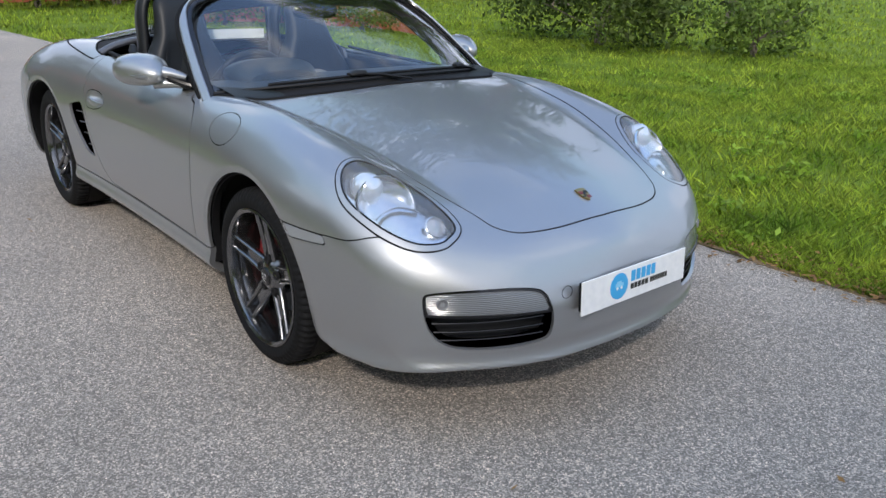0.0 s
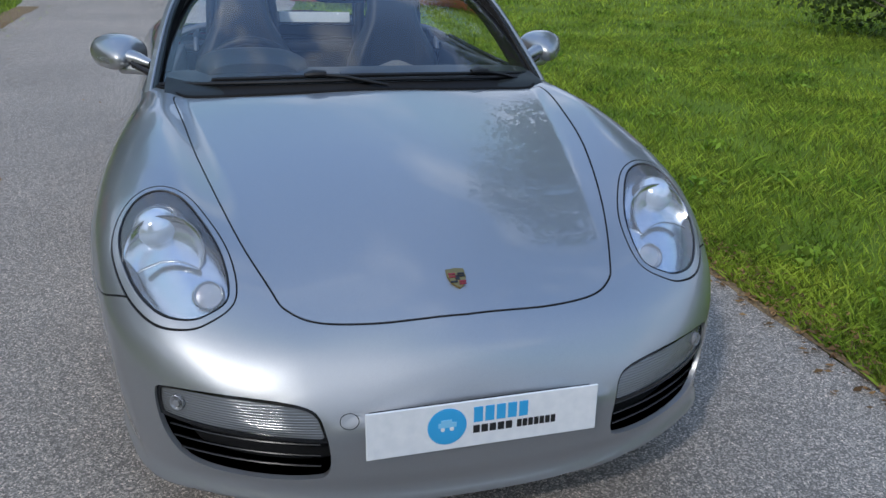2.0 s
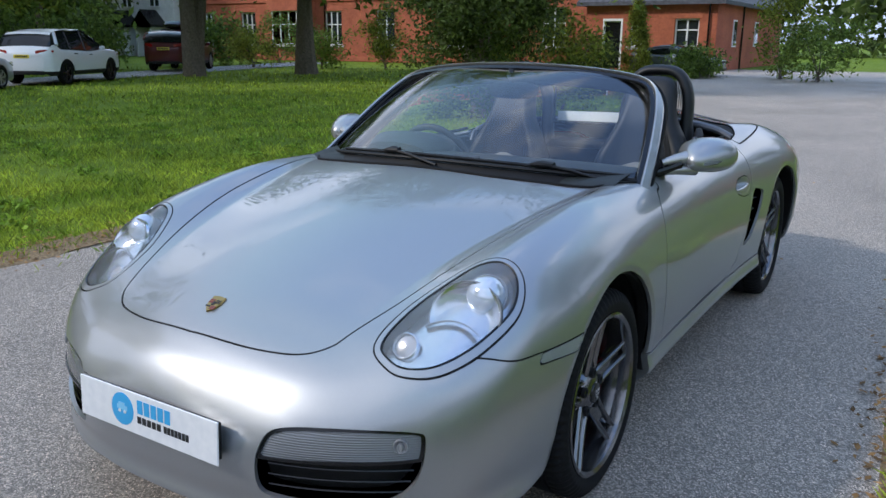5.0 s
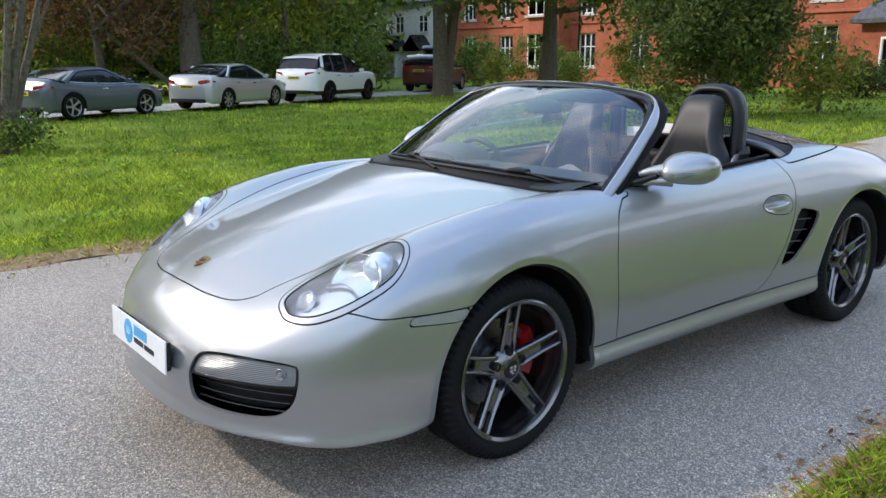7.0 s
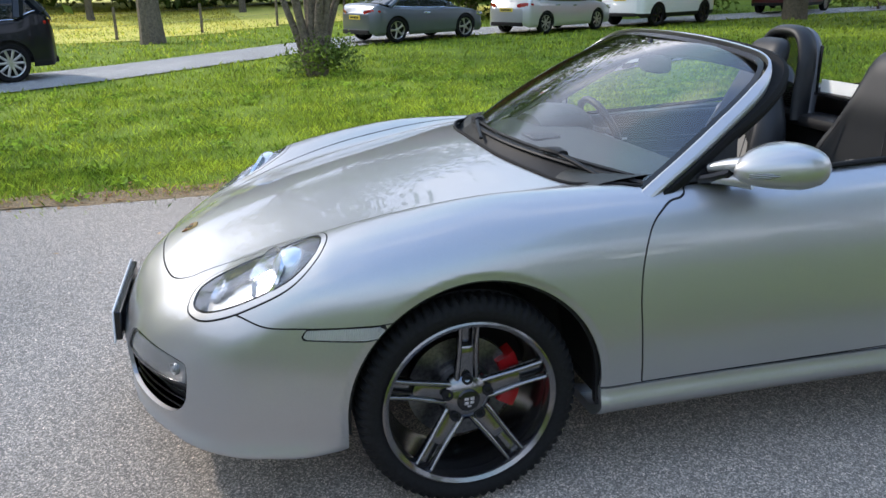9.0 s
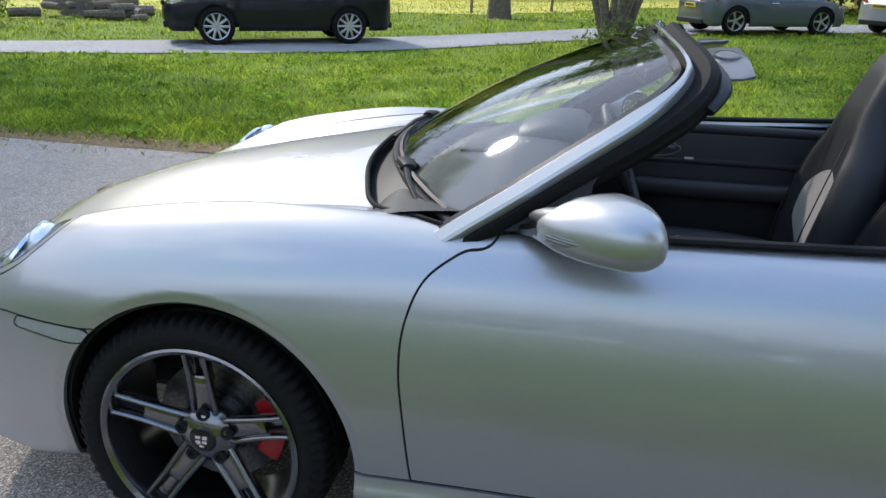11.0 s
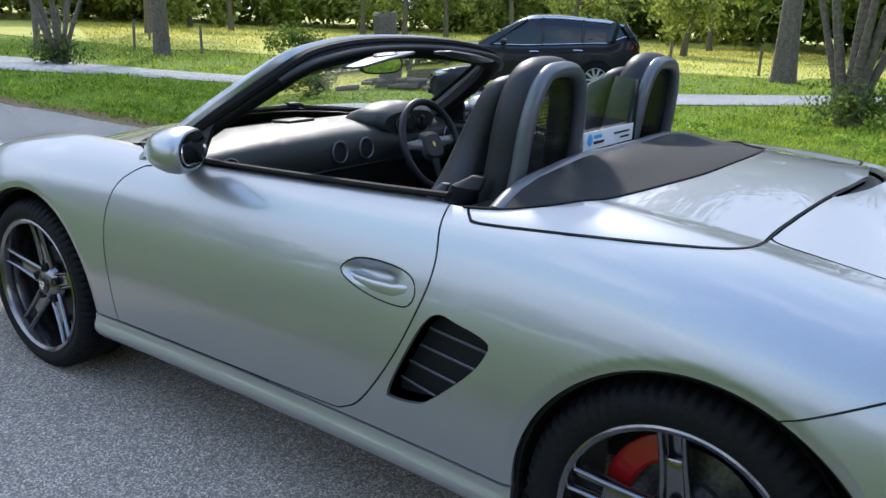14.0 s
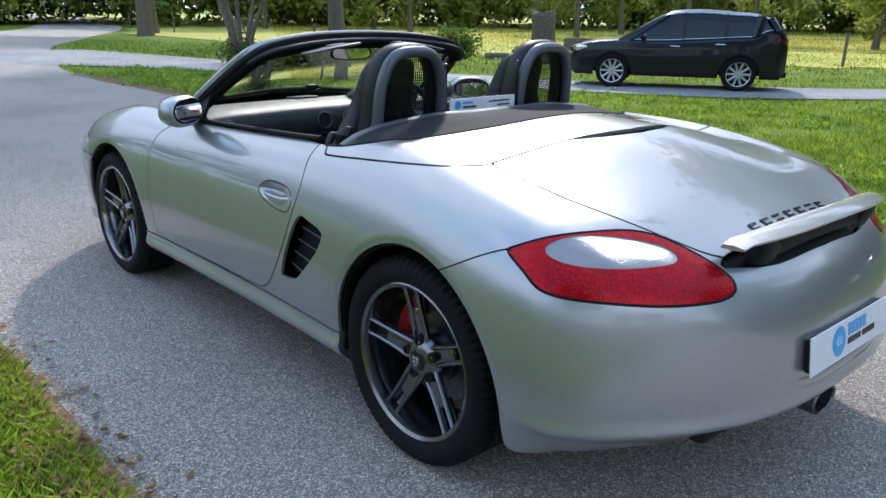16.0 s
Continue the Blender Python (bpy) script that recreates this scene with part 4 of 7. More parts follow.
# cowl between hood and glass
V, F = [], []
for s in np.linspace(-1, 1, 41):
    a = abs(s)
    edge = smooth_line([(.965, 0), (.95, .25), (.9, .45), (.84, .59), (.72, .672), (.62, .712)], 8)
    k = edge[int(round(a * (len(edge) - 1)))]
    p, _ = top_point(k[0] + .012, max(k[1], .001) * (1 if s >= 0 else -1), -.008)
    g = screen_point(s * .995, 0)
    for t in (0, .12, .5, 1):
        q = np.array([p.x, k[1] * (1 if s >= 0 else -1), p.z]) * (1 - t) + g * t
        V.append((q[0], q[1], q[2] - (.02 if 0 < t < 1 else 0) - .004))
for i in range(40):
    for j in range(3):
        F.append((i * 4 + j, i * 4 + j + 1, i * 4 + j + 5, i * 4 + j + 4))
mesh_object("cowl", V, F, BLACK, car, "black plastic scuttle panel")
for y0, y1, yk in ((-.52, .10, -.19), (.06, .66, .41)):
    at = lambda y, up: Vector(screen_point(y / .708, .035)) + Vector((.010, 0, .004 + up * .45))
    wiper = placed("wiper", joined(bar([at(y, .004) for y in np.linspace(y0, y1, 9)], [.012] * 9, .008, (.5, 0, .86)),
                                   tube([at(y0, -.008), at((y0 + y1) / 2, -.008), at(y1, -.008)], .005, 6)), BLACK, car, None, "black wiper lying along the glass")
    placed("wiper_arm", joined(tube([at(yk, .016), at(yk + .10, .010) + Vector((.02, 0, -.006)), at(yk + .24, -.02) + Vector((.045, 0, -.018))], [.010, .008, .007], 8, flat=.7),
                               blob([(at(yk - .03, .012), (.018, 0, 0), (0, 0, .006)), (at(yk, .018), (.026, 0, 0), (0, 0, .012)), (at(yk + .04, .015), (.016, 0, 0), (0, 0, .010))], 10)), BLACK, wiper)
rim = smooth_line([(.965, 0), (.95, .25), (.9, .45), (.84, .59), (.72, .672), (.62, .712)], 6)
rim = [(x - .003, y) for x, y in rim[::-1]] + [(x - .003, -y) for x, y in rim[1:]]
placed("hood_seal", tube([tuple(top_point(x, y, .001)[0]) for x, y in rim], .0065, 8), RUBBER, car, None, "black rubber lip along the hood's rear edge", 60)
for s in (1, -1):
    visor = blob([((.065, s * .10, 1.215), (.02, 0, -.002), (.0, 0, .003)), ((.066, s * .112, 1.214), (.044, 0, -.004), (0, 0, .006)), ((.065, s * .25, 1.198), (.052, 0, -.004), (0, 0, .008)),
                  ((.063, s * .375, 1.178), (.048, 0, -.004), (0, 0, .006)), ((.066, s * .395, 1.175), (.022, 0, -.002), (0, 0, .003))], 18, 3.4)
    shade_ = placed("sun_visor", visor, HOOPGREY, screen, None, "grey sun visor")
    lid_ = facing((.062, s * .215, 1.2115), (0, .11 * s, 1), (1, 0, 0)) @ Matrix.Diagonal((1.25, .82, 1, 1))
    placed("mirror_cover", lathe([(.0001, .003), (.030, .0025), (.033, .0005), (.035, -.001), (.036, .003), (.039, .003), (.041, -.004)], 32, "z"), HOOPGREY, shade_, lid_, "oval mirror cover", 25)
mir = placed("inner_mirror", blob([((.275, 0, 1.165), (0, .10, 0), (0, 0, .026)), ((.262, 0, 1.163), (0, .118, 0), (0, 0, .034)), ((.252, 0, 1.162), (0, .118, 0), (0, 0, .033))], 24, 3), GLOSS, screen)
placed("mirror_pane", blob([((.2515, 0, 1.162), (0, .108, 0), (0, 0, .027)), ((.250, 0, 1.162), (0, .108, 0), (0, 0, .027))], 24, 3), MIRROR, mir)
placed("mirror_stem", tube([(.27, 0, 1.17), (.29, 0, 1.215), (.27, 0, 1.235)], .012, 8), GLOSS, mir)

# ---- cabin ----
bm = bmesh.new()
for size, at in (((1.5, 1.34, .04), (.05, 0, .28)), ((.05, 1.34, .62), (-.64, 0, .58)), ((1.2, .24, .26), (.05, 0, .40))):
    box(bm, size, pose(*at), .02)
part("cabin_tub", bm, CARPET, car)
bm = bmesh.new()
box(bm, (.34, .20, .06), pose(-.05, 0, .545), .02)
part("arm_rest", bm, CARPET, car)
bm = bmesh.new()
box(bm, (.16, .20, .22), pose(.50, 0, .60, 0, -18, 0), .03, 3)
console = part("centre_console", bm, CARPET, car)
placed("gear_lever", joined(tube([(.10, 0, .55), (.095, 0, .63)], .012, 8), blob([((.095, 0, .62), (.014, 0, 0), (0, .014, 0)), ((.095, 0, .65), (.024, 0, 0), (0, .022, 0)), ((.095, 0, .675), (.016, 0, 0), (0, .015, 0))], 14, 2)), CHROME, console)
prof = smooth_line([(.86, .86), (.80, .897), (.66, .915), (.52, .918), (.44, .905), (.405, .878), (.392, .83), (.405, .77), (.45, .72), (.50, .64)], 4)
ys_ = np.linspace(-.67, .67, 29)
V = [(x - .03 * abs(y) ** 2 * 1.2, y, z - .012 * (abs(y) / .67) ** 4) for y in ys_ for x, z in prof]
k = len(prof)
F = [(i * k + j, i * k + j + 1, i * k + k + j + 1, i * k + k + j) for i in range(len(ys_) - 1) for j in range(k - 1)]
dash = mesh_object("dashboard", V, F, DASH, car, "black leather dashboard with round vents")
placed("instrument_hood", blob([((.62, -.37, .90), (0, .16, 0), (0, 0, .05)), ((.52, -.37, .925), (0, .20, 0), (0, 0, .065)), ((.43, -.37, .925), (0, .19, 0), (0, 0, .058)), ((.40, -.37, .915), (0, .165, 0), (0, 0, .045))], 24, 2.4), DASH, dash)
for y in (-.30, -.37, -.45):
    placed("dial", disc(.04 if y == -.37 else .034, .004, 24), GLOSS, dash, facing((.396, y, .905), (-1, 0, .15)))
for y in (.072, -.078, .60, -.62):
    x = .395 - .036 * y * y - .004
    vent = placed("air_vent", lathe([(.041, 0), (.043, .006), (.039, .009), (.036, .004)], 28, "z"), HOOPGREY, dash, facing((x, y, .838), (-1, 0, .12)))
    placed("vent_face", disc(.036, .003, 24), GAP, vent, facing((x, y, .838), (-1, 0, .12)))
placed("trim_strip", tube([(.40 - .036 * y * y, y, .772) for y in np.linspace(-.66, .66, 15)], .004, 6), BLACK, dash)
bm = bmesh.new()
box(bm, (.10, .14, .012), pose(.70, .0, .917, 0, 4, 0), .005)
part("centre_speaker", bm, BLACK, dash)
axis = Vector((-.92, 0, .38)).normalized()
mw = facing((.285, -.37, .832), axis)
ringpts = [mw @ Vector((.180 * math.cos(a), .180 * math.sin(a), 0)) for a in np.linspace(0, 2 * math.pi, 48, endpoint=False)]
wheel_ = placed("steering_wheel", tube(ringpts, .0155, 10, True, up=axis), LEATHER, car, None, "three-spoke black leather steering wheel", 60)
placed("wheel_boss", blob([(mw @ Vector((0, -.005, -.05)), mw.to_3x3() @ Vector((.06, 0, 0)), mw.to_3x3() @ Vector((0, .06, 0))), (mw @ Vector((0, -.005, -.005)), mw.to_3x3() @ Vector((.075, 0, 0)), mw.to_3x3() @ Vector((0, .062, 0))),
                           (mw @ Vector((0, -.005, .012)), mw.to_3x3() @ Vector((.055, 0, 0)), mw.to_3x3() @ Vector((0, .045, 0)))], 24, 3), LEATHER, wheel_)
for a, mat in ((5, HOOPGREY), (175, HOOPGREY), (270, LEATHER)):
    c, s = math.cos(radians(a)), math.sin(radians(a))
    placed("wheel_spoke", bar([mw @ Vector((q * c, q * s, z)) for q, z in ((.05, .004), (.11, .0), (.172, -.004))], [.05, .036, .03], .012, axis), mat, wheel_)
placed("boss_emblem", blob([(mw @ Vector((0, .0, .011)), mw.to_3x3() @ Vector((.009, 0, 0)), mw.to_3x3() @ Vector((0, .012, 0))), (mw @ Vector((0, 0, .014)), mw.to_3x3() @ Vector((.008, 0, 0)), mw.to_3x3() @ Vector((0, .011, 0)))], 12, 3), GOLD, wheel_)
placed("steering_column", tube([mw @ Vector((0, 0, -.03)), mw @ Vector((0, 0, -.2))], .045, 12), BLACK, wheel_)

def seat_loft(rows, y, along="z", n=33):
    """A padded shell lofted through rows (place, depth face, half-width, thickness, bolster): front with side bolsters, rounded edges."""
    V, F = [], []
    us = np.linspace(-1, 1, n)
    for z, x, w, d, b in rows:
        edge = (1 - np.abs(us) ** 5) ** .45
        roll = np.exp(-((np.abs(us) - .80) / .20) ** 2)
        front = x + (d * edge + b * roll * edge - .25 * b * (1 - us ** 2))
        back = x - d * .75 * (1 - np.abs(us) ** 4) ** .5
        ring = [(f, y + w * u) for f, u in zip(front, us)] + [(k, y + w * u) for k, u in zip(back[-2:0:-1], us[-2:0:-1])]
        V += [(f, yy, z) if along == "z" else (z, yy, f) for f, yy in ring]
    k = len(V) // len(rows)
    F = [(i * k + j, i * k + (j + 1) % k, i * k + k + (j + 1) % k, i * k + k + j) for i in range(len(rows) - 1) for j in range(k)]
    F += [tuple(range(k))[::-1], tuple(range((len(rows) - 1) * k, len(rows) * k))]
    return V, F


def dense(rows, m=4):
    """Rows refined along a smooth line."""
    q = np.array(rows)
    t, u = np.arange(len(q)), np.linspace(0, len(q) - 1, (len(q) - 1) * m + 1)
    return np.stack([spline(t, q[:, i])(u) for i in range(q.shape[1])], 1)


for s in (1, -1):
    y = s * .37
    rows = dense([(.36, -.355, .19, .03, .0), (.40, -.36, .225, .06, .03), (.50, -.375, .245, .075, .06), (.62, -.40, .255, .08, .065), (.74, -.425, .252, .078, .06), (.84, -.442, .228, .075, .045), (.92, -.453, .185, .07, .025),
                  (1.0, -.46, .142, .064, .012), (1.08, -.483, .124, .06, .006), (1.135, -.50, .116, .055, .0), (1.17, -.512, .102, .045, .0), (1.188, -.518, .08, .03, .0), (1.196, -.52, .045, .012, .0)])
    seat = placed("seat_back", seat_loft(rows, y), LEATHER, car, None, "black leather sports seat with built-in headrest", 70)
    mid = rows[9:20]
    V = [(x + d + .0035 - .25 * b * (1 - u * u) + b * math.exp(-((abs(u) - .8) / .2) ** 2), y + w * u, z) for i, (z, x, w, d, b) in enumerate(mid) for u in np.linspace(-.58, .58, 11) * (1 - .85 * abs(2 * i / (len(mid) - 1) - 1) ** 3.5)]
    F = [(i * 11 + k, i * 11 + k + 1, i * 11 + 12 + k, i * 11 + 11 + k) for i in range(len(mid) - 1) for k in range(10)]
    placed("seat_insert", (V, F), SUNNED_LEATHER, seat, None, "seat centre, its grey paled for the sun on it", 70)
    for k in (1, -1):
        line = [(x + d * .97 + b * .80 + .001, y + k * w * .64, z) for z, x, w, d, b in rows[6:26]]
        placed("seat_seam", tube(line, .0022, 5), BLACK, seat)
    under = dense([(-.44, .40, .20, .03, .0), (-.38, .405, .235, .06, .03), (-.22, .415, .25, .075, .05), (0, .425, .255, .08, .05), (.12, .43, .25, .078, .04), (.19, .425, .235, .065, .02), (.225, .41, .20, .04, .0), (.235, .40, .15, .015, .0)])
    placed("seat_cushion", seat_loft(under, y, "x"), LEATHER, seat, None, "", 70)
    # roll hoop
    def arch_line(x, half_w, top, foot, lean=0.0, dy=0.0):
        pts = []
        for a in np.linspace(0, math.pi, 23):
            c, sn = math.cos(a), math.sin(a)
            yy = half_w * math.copysign(abs(c) ** .62, c)
            zz = top - .24 + .24 * abs(sn) ** .75
            pts.append((x - lean * (1.24 - zz), y + dy + yy, zz))
        return [(x - lean * (1.24 - foot), y + dy + half_w * 1.10, foot)] + pts + [(x - lean * (1.24 - foot), y + dy - half_w * 1.10, foot)]
    hoop = placed("roll_hoop", tube(arch_line(-.648, .150, 1.218, .86, -.10), .021, 12, flat=1.1, up=(1, 0, 0)), HOOPGREY, car, None, "satin grey roll hoop with black mesh", 60)
    placed("hoop_pad", tube(arch_line(-.600, .152, 1.224, .86, -.11), .025, 14, flat=1.75, up=(1, 0, 0)), LEATHER, hoop, None, "", 60)
    V, F = [], []
    inside_z = lambda yy: 1.218 - .24 + .24 * max(0, 1 - (abs(yy) / .15) ** (2 / .62)) ** .375
    def wire(p, q):
        o = len(V)
        for x_ in (-.0012, .0012):
            for pt in (p, q):
                for e in (-.0013, .0013):
                    V.append((pt[0] + x_, pt[1] + (e if p[1] == q[1] else 0), pt[2] + (e if p[2] == q[2] else 0)))
        F.extend([(o, o + 1, o + 3, o + 2), (o + 4, o + 6, o + 7, o + 5), (o, o + 2, o + 6, o + 4), (o + 1, o + 5, o + 7, o + 3)])
    for yy in np.arange(-.145, .146, .0095):
        zt = inside_z(yy)
        wire((-.640 + .10 * (1.24 - .9), y + yy, .88), (-.640 + .10 * (1.24 - zt), y + yy, zt))
    for zz in np.arange(.885, 1.215, .0095):
        ww = .15 if zz < .978 else .15 * max(0, 1 - ((zz - .978) / .24) ** (2 / .75)) ** .31
        wire((-.640 + .10 * (1.24 - zz), y - ww, zz), (-.640 + .10 * (1.24 - zz), y + ww, zz))
    mesh_object("hoop_mesh", V, F, GLOSS, hoop, "fine black mesh")
    placed("belt_guide", blob([((-.50, s * .60, .885), (.03, 0, 0), (0, .012, 0)), ((-.52, s * .60, .925), (.045, 0, 0), (0, .02, 0)), ((-.55, s * .59, .955), (.02, 0, 0), (0, .012, 0))], 14, 2.2), BLACK, hoop)
    placed("belt_buckle", blob([((-.42, s * .60, .87), (.016, 0, 0), (0, .010, 0)), ((-.44, s * .60, .905), (.018, 0, .004), (0, .012, 0)), ((-.455, s * .60, .925), (.012, 0, 0), (0, .008, 0))], 12, 2.4), HOOPGREY, hoop)
placed("rear_cross_bar", tube([(x, y, float(top_point(x, y)[0].z) + float(well_lift(x, abs(y))[0]) - .014) for y in np.linspace(-.715, .715, 49) for x in (-.678 - .012 * (1 - (y / .7) ** 2),)], .022, 10, flat=.8), HOOPGREY, car, None, "grey bar in front of the roof well")
bm = bmesh.new()
box(bm, (.15, 1.38, .05), pose(-.615, 0, .865), .02)
part("rear_shelf", bm, BLACK, car, "black plastic shelf behind the seats")
bm = bmesh.new()
pane_rows = [[bm.verts.new((-.622 - .07 * (z - 1.0), y, z + (.022 * (1 - (y / .2) ** 2) if z > 1.1 else 0))) for y in np.linspace(-.2, .2, 13)] for z in (.98, 1.07, 1.165)]
for lower, upper in zip(pane_rows, pane_rows[1:]):
    for i in range(12):
        bm.faces.new((lower[i], lower[i + 1], upper[i + 1], upper[i]))
deflector = part("wind_deflector", bm, GLASS, car, "clear wind deflector between the hoops")
deflector.visible_shadow = False
bm = bmesh.new()
box(bm, (.012, .40, .014), pose(-.624, 0, .972), .004)
for s in (1, -1):
    box(bm, (.012, .012, .2), pose(-.63, s * .2, 1.07), .004)
part("deflector_frame", bm, GLOSS, deflector)
bm = bmesh.new()
box(bm, (.004, .36, .052), pose(-.635, 0, 1.008))
strip = part("window_strip", bm, WHITE, deflector, "white printed strip")


def print_bars(parent, m, rows):
    """Print that stands for lettering: rows of (material, x0, x1, y0, y1, pieces), one mesh a row."""
    for mat, x0, x1, y0, y1, pieces in rows:
        bm = bmesh.new()
        w = (x1 - x0) / pieces
        for i in range(pieces):
            box(bm, (w * .78, y1 - y0, .0012), m @ pose(x0 + w * (i + .5), (y0 + y1) / 2, .0006))
        part("print_line", bm, mat, parent)


ms = facing((-.6375, 0, 1.008), (-1, 0, 0))
placed("print_spot", disc(.017, .001, 24), BLUE, strip, ms @ pose(-.14, .002, 0))
print_bars(strip, ms, [(BLUE, -.115, -.06, .004, .014, 5), (INK, -.115, -.04, -.012, -.004, 9), (INK, .03, .15, .004, .010, 14), (INK, .08, .15, -.012, -.006, 8)])

# ---- plates, badge, spoiler, exhaust ----
def dealer_plate(name, m, label):
    bm = bmesh.new()
    box(bm, (.52, .111, .005), m @ pose(0, 0, -.0025), .002, 1)
    plate = part(name, bm, WHITE, car, label)
    placed("plate_disc", disc(.043, .0012, 40), BLUE, plate, m @ pose(-.086, .002, 0))
    bm = bmesh.new()
    for cx, cy, sx, sy in ((-.086, .006, .040, .012), (-.088, .014, .024, .010)):
        box(bm, (sx, sy, .001), m @ pose(cx, cy, .0016), .0004, 1)
    part("car_mark", bm, material("pale_blue_print", (.25, .6, .85), .4), plate)
    for cx in (-.096, -.076):
        placed("mark_wheel", disc(.005, .0024, 12), WHITE, plate, m @ pose(cx, -.004, 0))
    print_bars(plate, m, [(BLUE, -.030, .098, .004, .040, 5), (INK, -.030, .062, -.022, -.004, 5), (INK, .070, .162, -.022, -.004, 7)])
    bm = bmesh.new()
    box(bm, (.50, .095, .02), m @ pose(0, 0, -.014), .003, 1)
    part("plate_mount", bm, GLOSS, plate)
    return plate


dealer_plate("front_plate", facing((2.203, 0, .441), (1, 0, .06)), "white dealer plate with blue disc and print")
dealer_plate("rear_plate", facing((-2.142, 0, .497), (-1, 0, .12)), "white dealer plate with blue disc and print")
tail_x = lambda y, z: -(2.13 - .45 * abs(y) ** 2.7 + float(TAIL(np.array([z]))[0]))
for z in (.418, .392):
    ys_ = np.linspace(-.29, .29, 17)
    placed("plate_ledge", tube([(tail_x(y, z) + .004, y, z + .02 * (abs(y) / .29) ** 6) for y in ys_], [.009 * (1 - (abs(y) / .30) ** 4) + .001 for y in ys_], 10), SILVER, rear_bumper, None, "", 60)
p, n = top_point(1.957, 0, .001)
mb_ = facing(p, n, (-1, 0, 0))
shield = [(-.022, .028), (0, .031), (.022, .028), (.023, .006), (.018, -.012), (.009, -.024), (0, -.031), (-.009, -.024), (-.018, -.012), (-.023, .006)]
V = [mb_ @ Vector((x, y, 0)) for x, y in shield] + [mb_ @ Vector((x * .94, y * .94, .004)) for x, y in shield]
badge = mesh_object("badge", V, [tuple(range(10, 20))] + [(i, (i + 1) % 10, 10 + (i + 1) % 10, 10 + i) for i in range(10)], GOLD, car, "small gold shield badge with red and black bars")
for mat, spots in ((RED_PAINT, ((-.011, .011), (.010, -.012), (-.011, .003), (.009, -.019))), (INK, ((.011, .011), (-.010, -.012), (.011, .004), (0, .0))),):
    bm = bmesh.new()
    for x, y in spots:
        box(bm, (.016 if abs(x) > .001 else .010, .005 if abs(x) > .001 else .013, .0015), mb_ @ pose(x, y, .0045))
    part("badge_bar", bm, mat, badge)
placed("tow_eye_cap", lathe([(.0188, .0005), (.0192, .0012), (.0202, .0012), (.0206, .0005)], 28, "z"), GAP, front_bumper, facing((2.185 - .6 * .287 ** 2.7 + .001, -.287, .462), (1, -.14, .03)))
V = []
for y in np.linspace(-1, 1, 33):
    a = abs(y)
    x0, x1 = -1.978 + .025 * a * a, -2.068 + .050 * a ** 3
    zz = .830 - .014 * a * a - .010 * ease(np.array((a - .93) / .07))
    for x, z in ((x0, zz - .008), (x0 - .008, zz - .002), ((x0 + x1) / 2, zz), (x1, zz - .006), (x1 + .002, zz - .012), ((x0 + x1) / 2, zz - .014), (x0, zz - .014)):
        V.append((x, y * .452, z + .004))
F = [(i * 7 + j, i * 7 + (j + 1) % 7, i * 7 + 7 + (j + 1) % 7, i * 7 + 7 + j) for i in range(32) for j in range(7)] + [tuple(range(7)), tuple(range(224, 231))]
spoiler = mesh_object("rear_spoiler", V, F, SILVER, car, "raised silver rear spoiler blade", 40)
for s in (1, -1):
    placed("spoiler_strut", blob([((-1.985, s * .30, .74), (.03, 0, 0), (0, .05, 0)), ((-2.0, s * .31, .785), (.034, 0, 0), (0, .045, 0)), ((-2.008, s * .32, .806), (.026, 0, 0), (0, .035, 0))], 14, 3), BLACK, spoiler)
placed("spoiler_bellows", blob([((-1.99, y, .775 - .02 * (abs(y) / .4) ** 2), (.024, 0, 0), (0, 0, .024 - .02 * (abs(y) > .33))) for y in np.linspace(-.30, .30, 9)], 10, 3), BLACK, spoiler)
# raised lettering on the lid, as plain bars
for i in range(7):
    y = .205 - .0685 * i
    p, n = top_point(-1.915, y, .002)
    bm = bmesh.new()
    m = facing(p, n, (1, 0, 0))
    w = .040
    box(bm, (w, .008, .003), m @ pose(0, .010, 0), .001, 1)
    if i % 3 != 2:
        box(bm, (.009, .026, .003), m @ pose(-w * .38, 0, 0), .001, 1)
    box(bm, (w * .9, .007, .003), m @ pose(0, -.009, 0), .001, 1)
    part("lid_bar", bm, GLOSS, car)
placed("exhaust_tip", lathe([(.036, -.08), (.037, .0), (.041, .005), (.045, 0), (.045, -.12)], 32, "z"), STEEL, car, facing((-2.095, 0, .275), (-1, 0, 0)) @ Matrix.Diagonal((1.7, 1.0, 1.0, 1)))
bm = bmesh.new()
box(bm, (.10, .7, .05), pose(-1.92, 0, .25), .02)
part("rear_valance", bm, BLACK, car)


# ---- parked cars on the far road ----
def fast_mesh(name, v, f, mat, smooth=True):
    """A mesh out of arrays of vertices and of faces with equal corner counts."""
    v, f = np.asarray(v, np.float32), np.asarray(f, np.int32)
    me = bpy.data.meshes.new(name)
    me.vertices.add(len(v))
    me.vertices.foreach_set("co", v.ravel())
    me.loops.add(f.size)
    me.loops.foreach_set("vertex_index", f.ravel())
    me.polygons.add(len(f))
    me.polygons.foreach_set("loop_start", np.arange(0, f.size, f.shape[1], dtype=np.int32))
    me.update(calc_edges=True)
    me.validate()
    for m in (mat if isinstance(mat, (list, tuple)) else [mat]):
        me.materials.append(m)
    if smooth:
        me.shade_smooth()
    return me


def paint(name, color, metal=.5, coat=1.0, spec=.3):
    return grain(material(name, color, .25, metal, coat, spec), 500, tuple(c * .92 for c in color), tuple(min(c * 1.08, 1) for c in color), .02, (.25, .36), 2, distance=.0004)


DARK_GLASS = material("tinted_glass", (.006, .008, .010), .04, 0, .35, .3)
YELLOW = material("yellow_plate", (.75, .58, .05), .4)
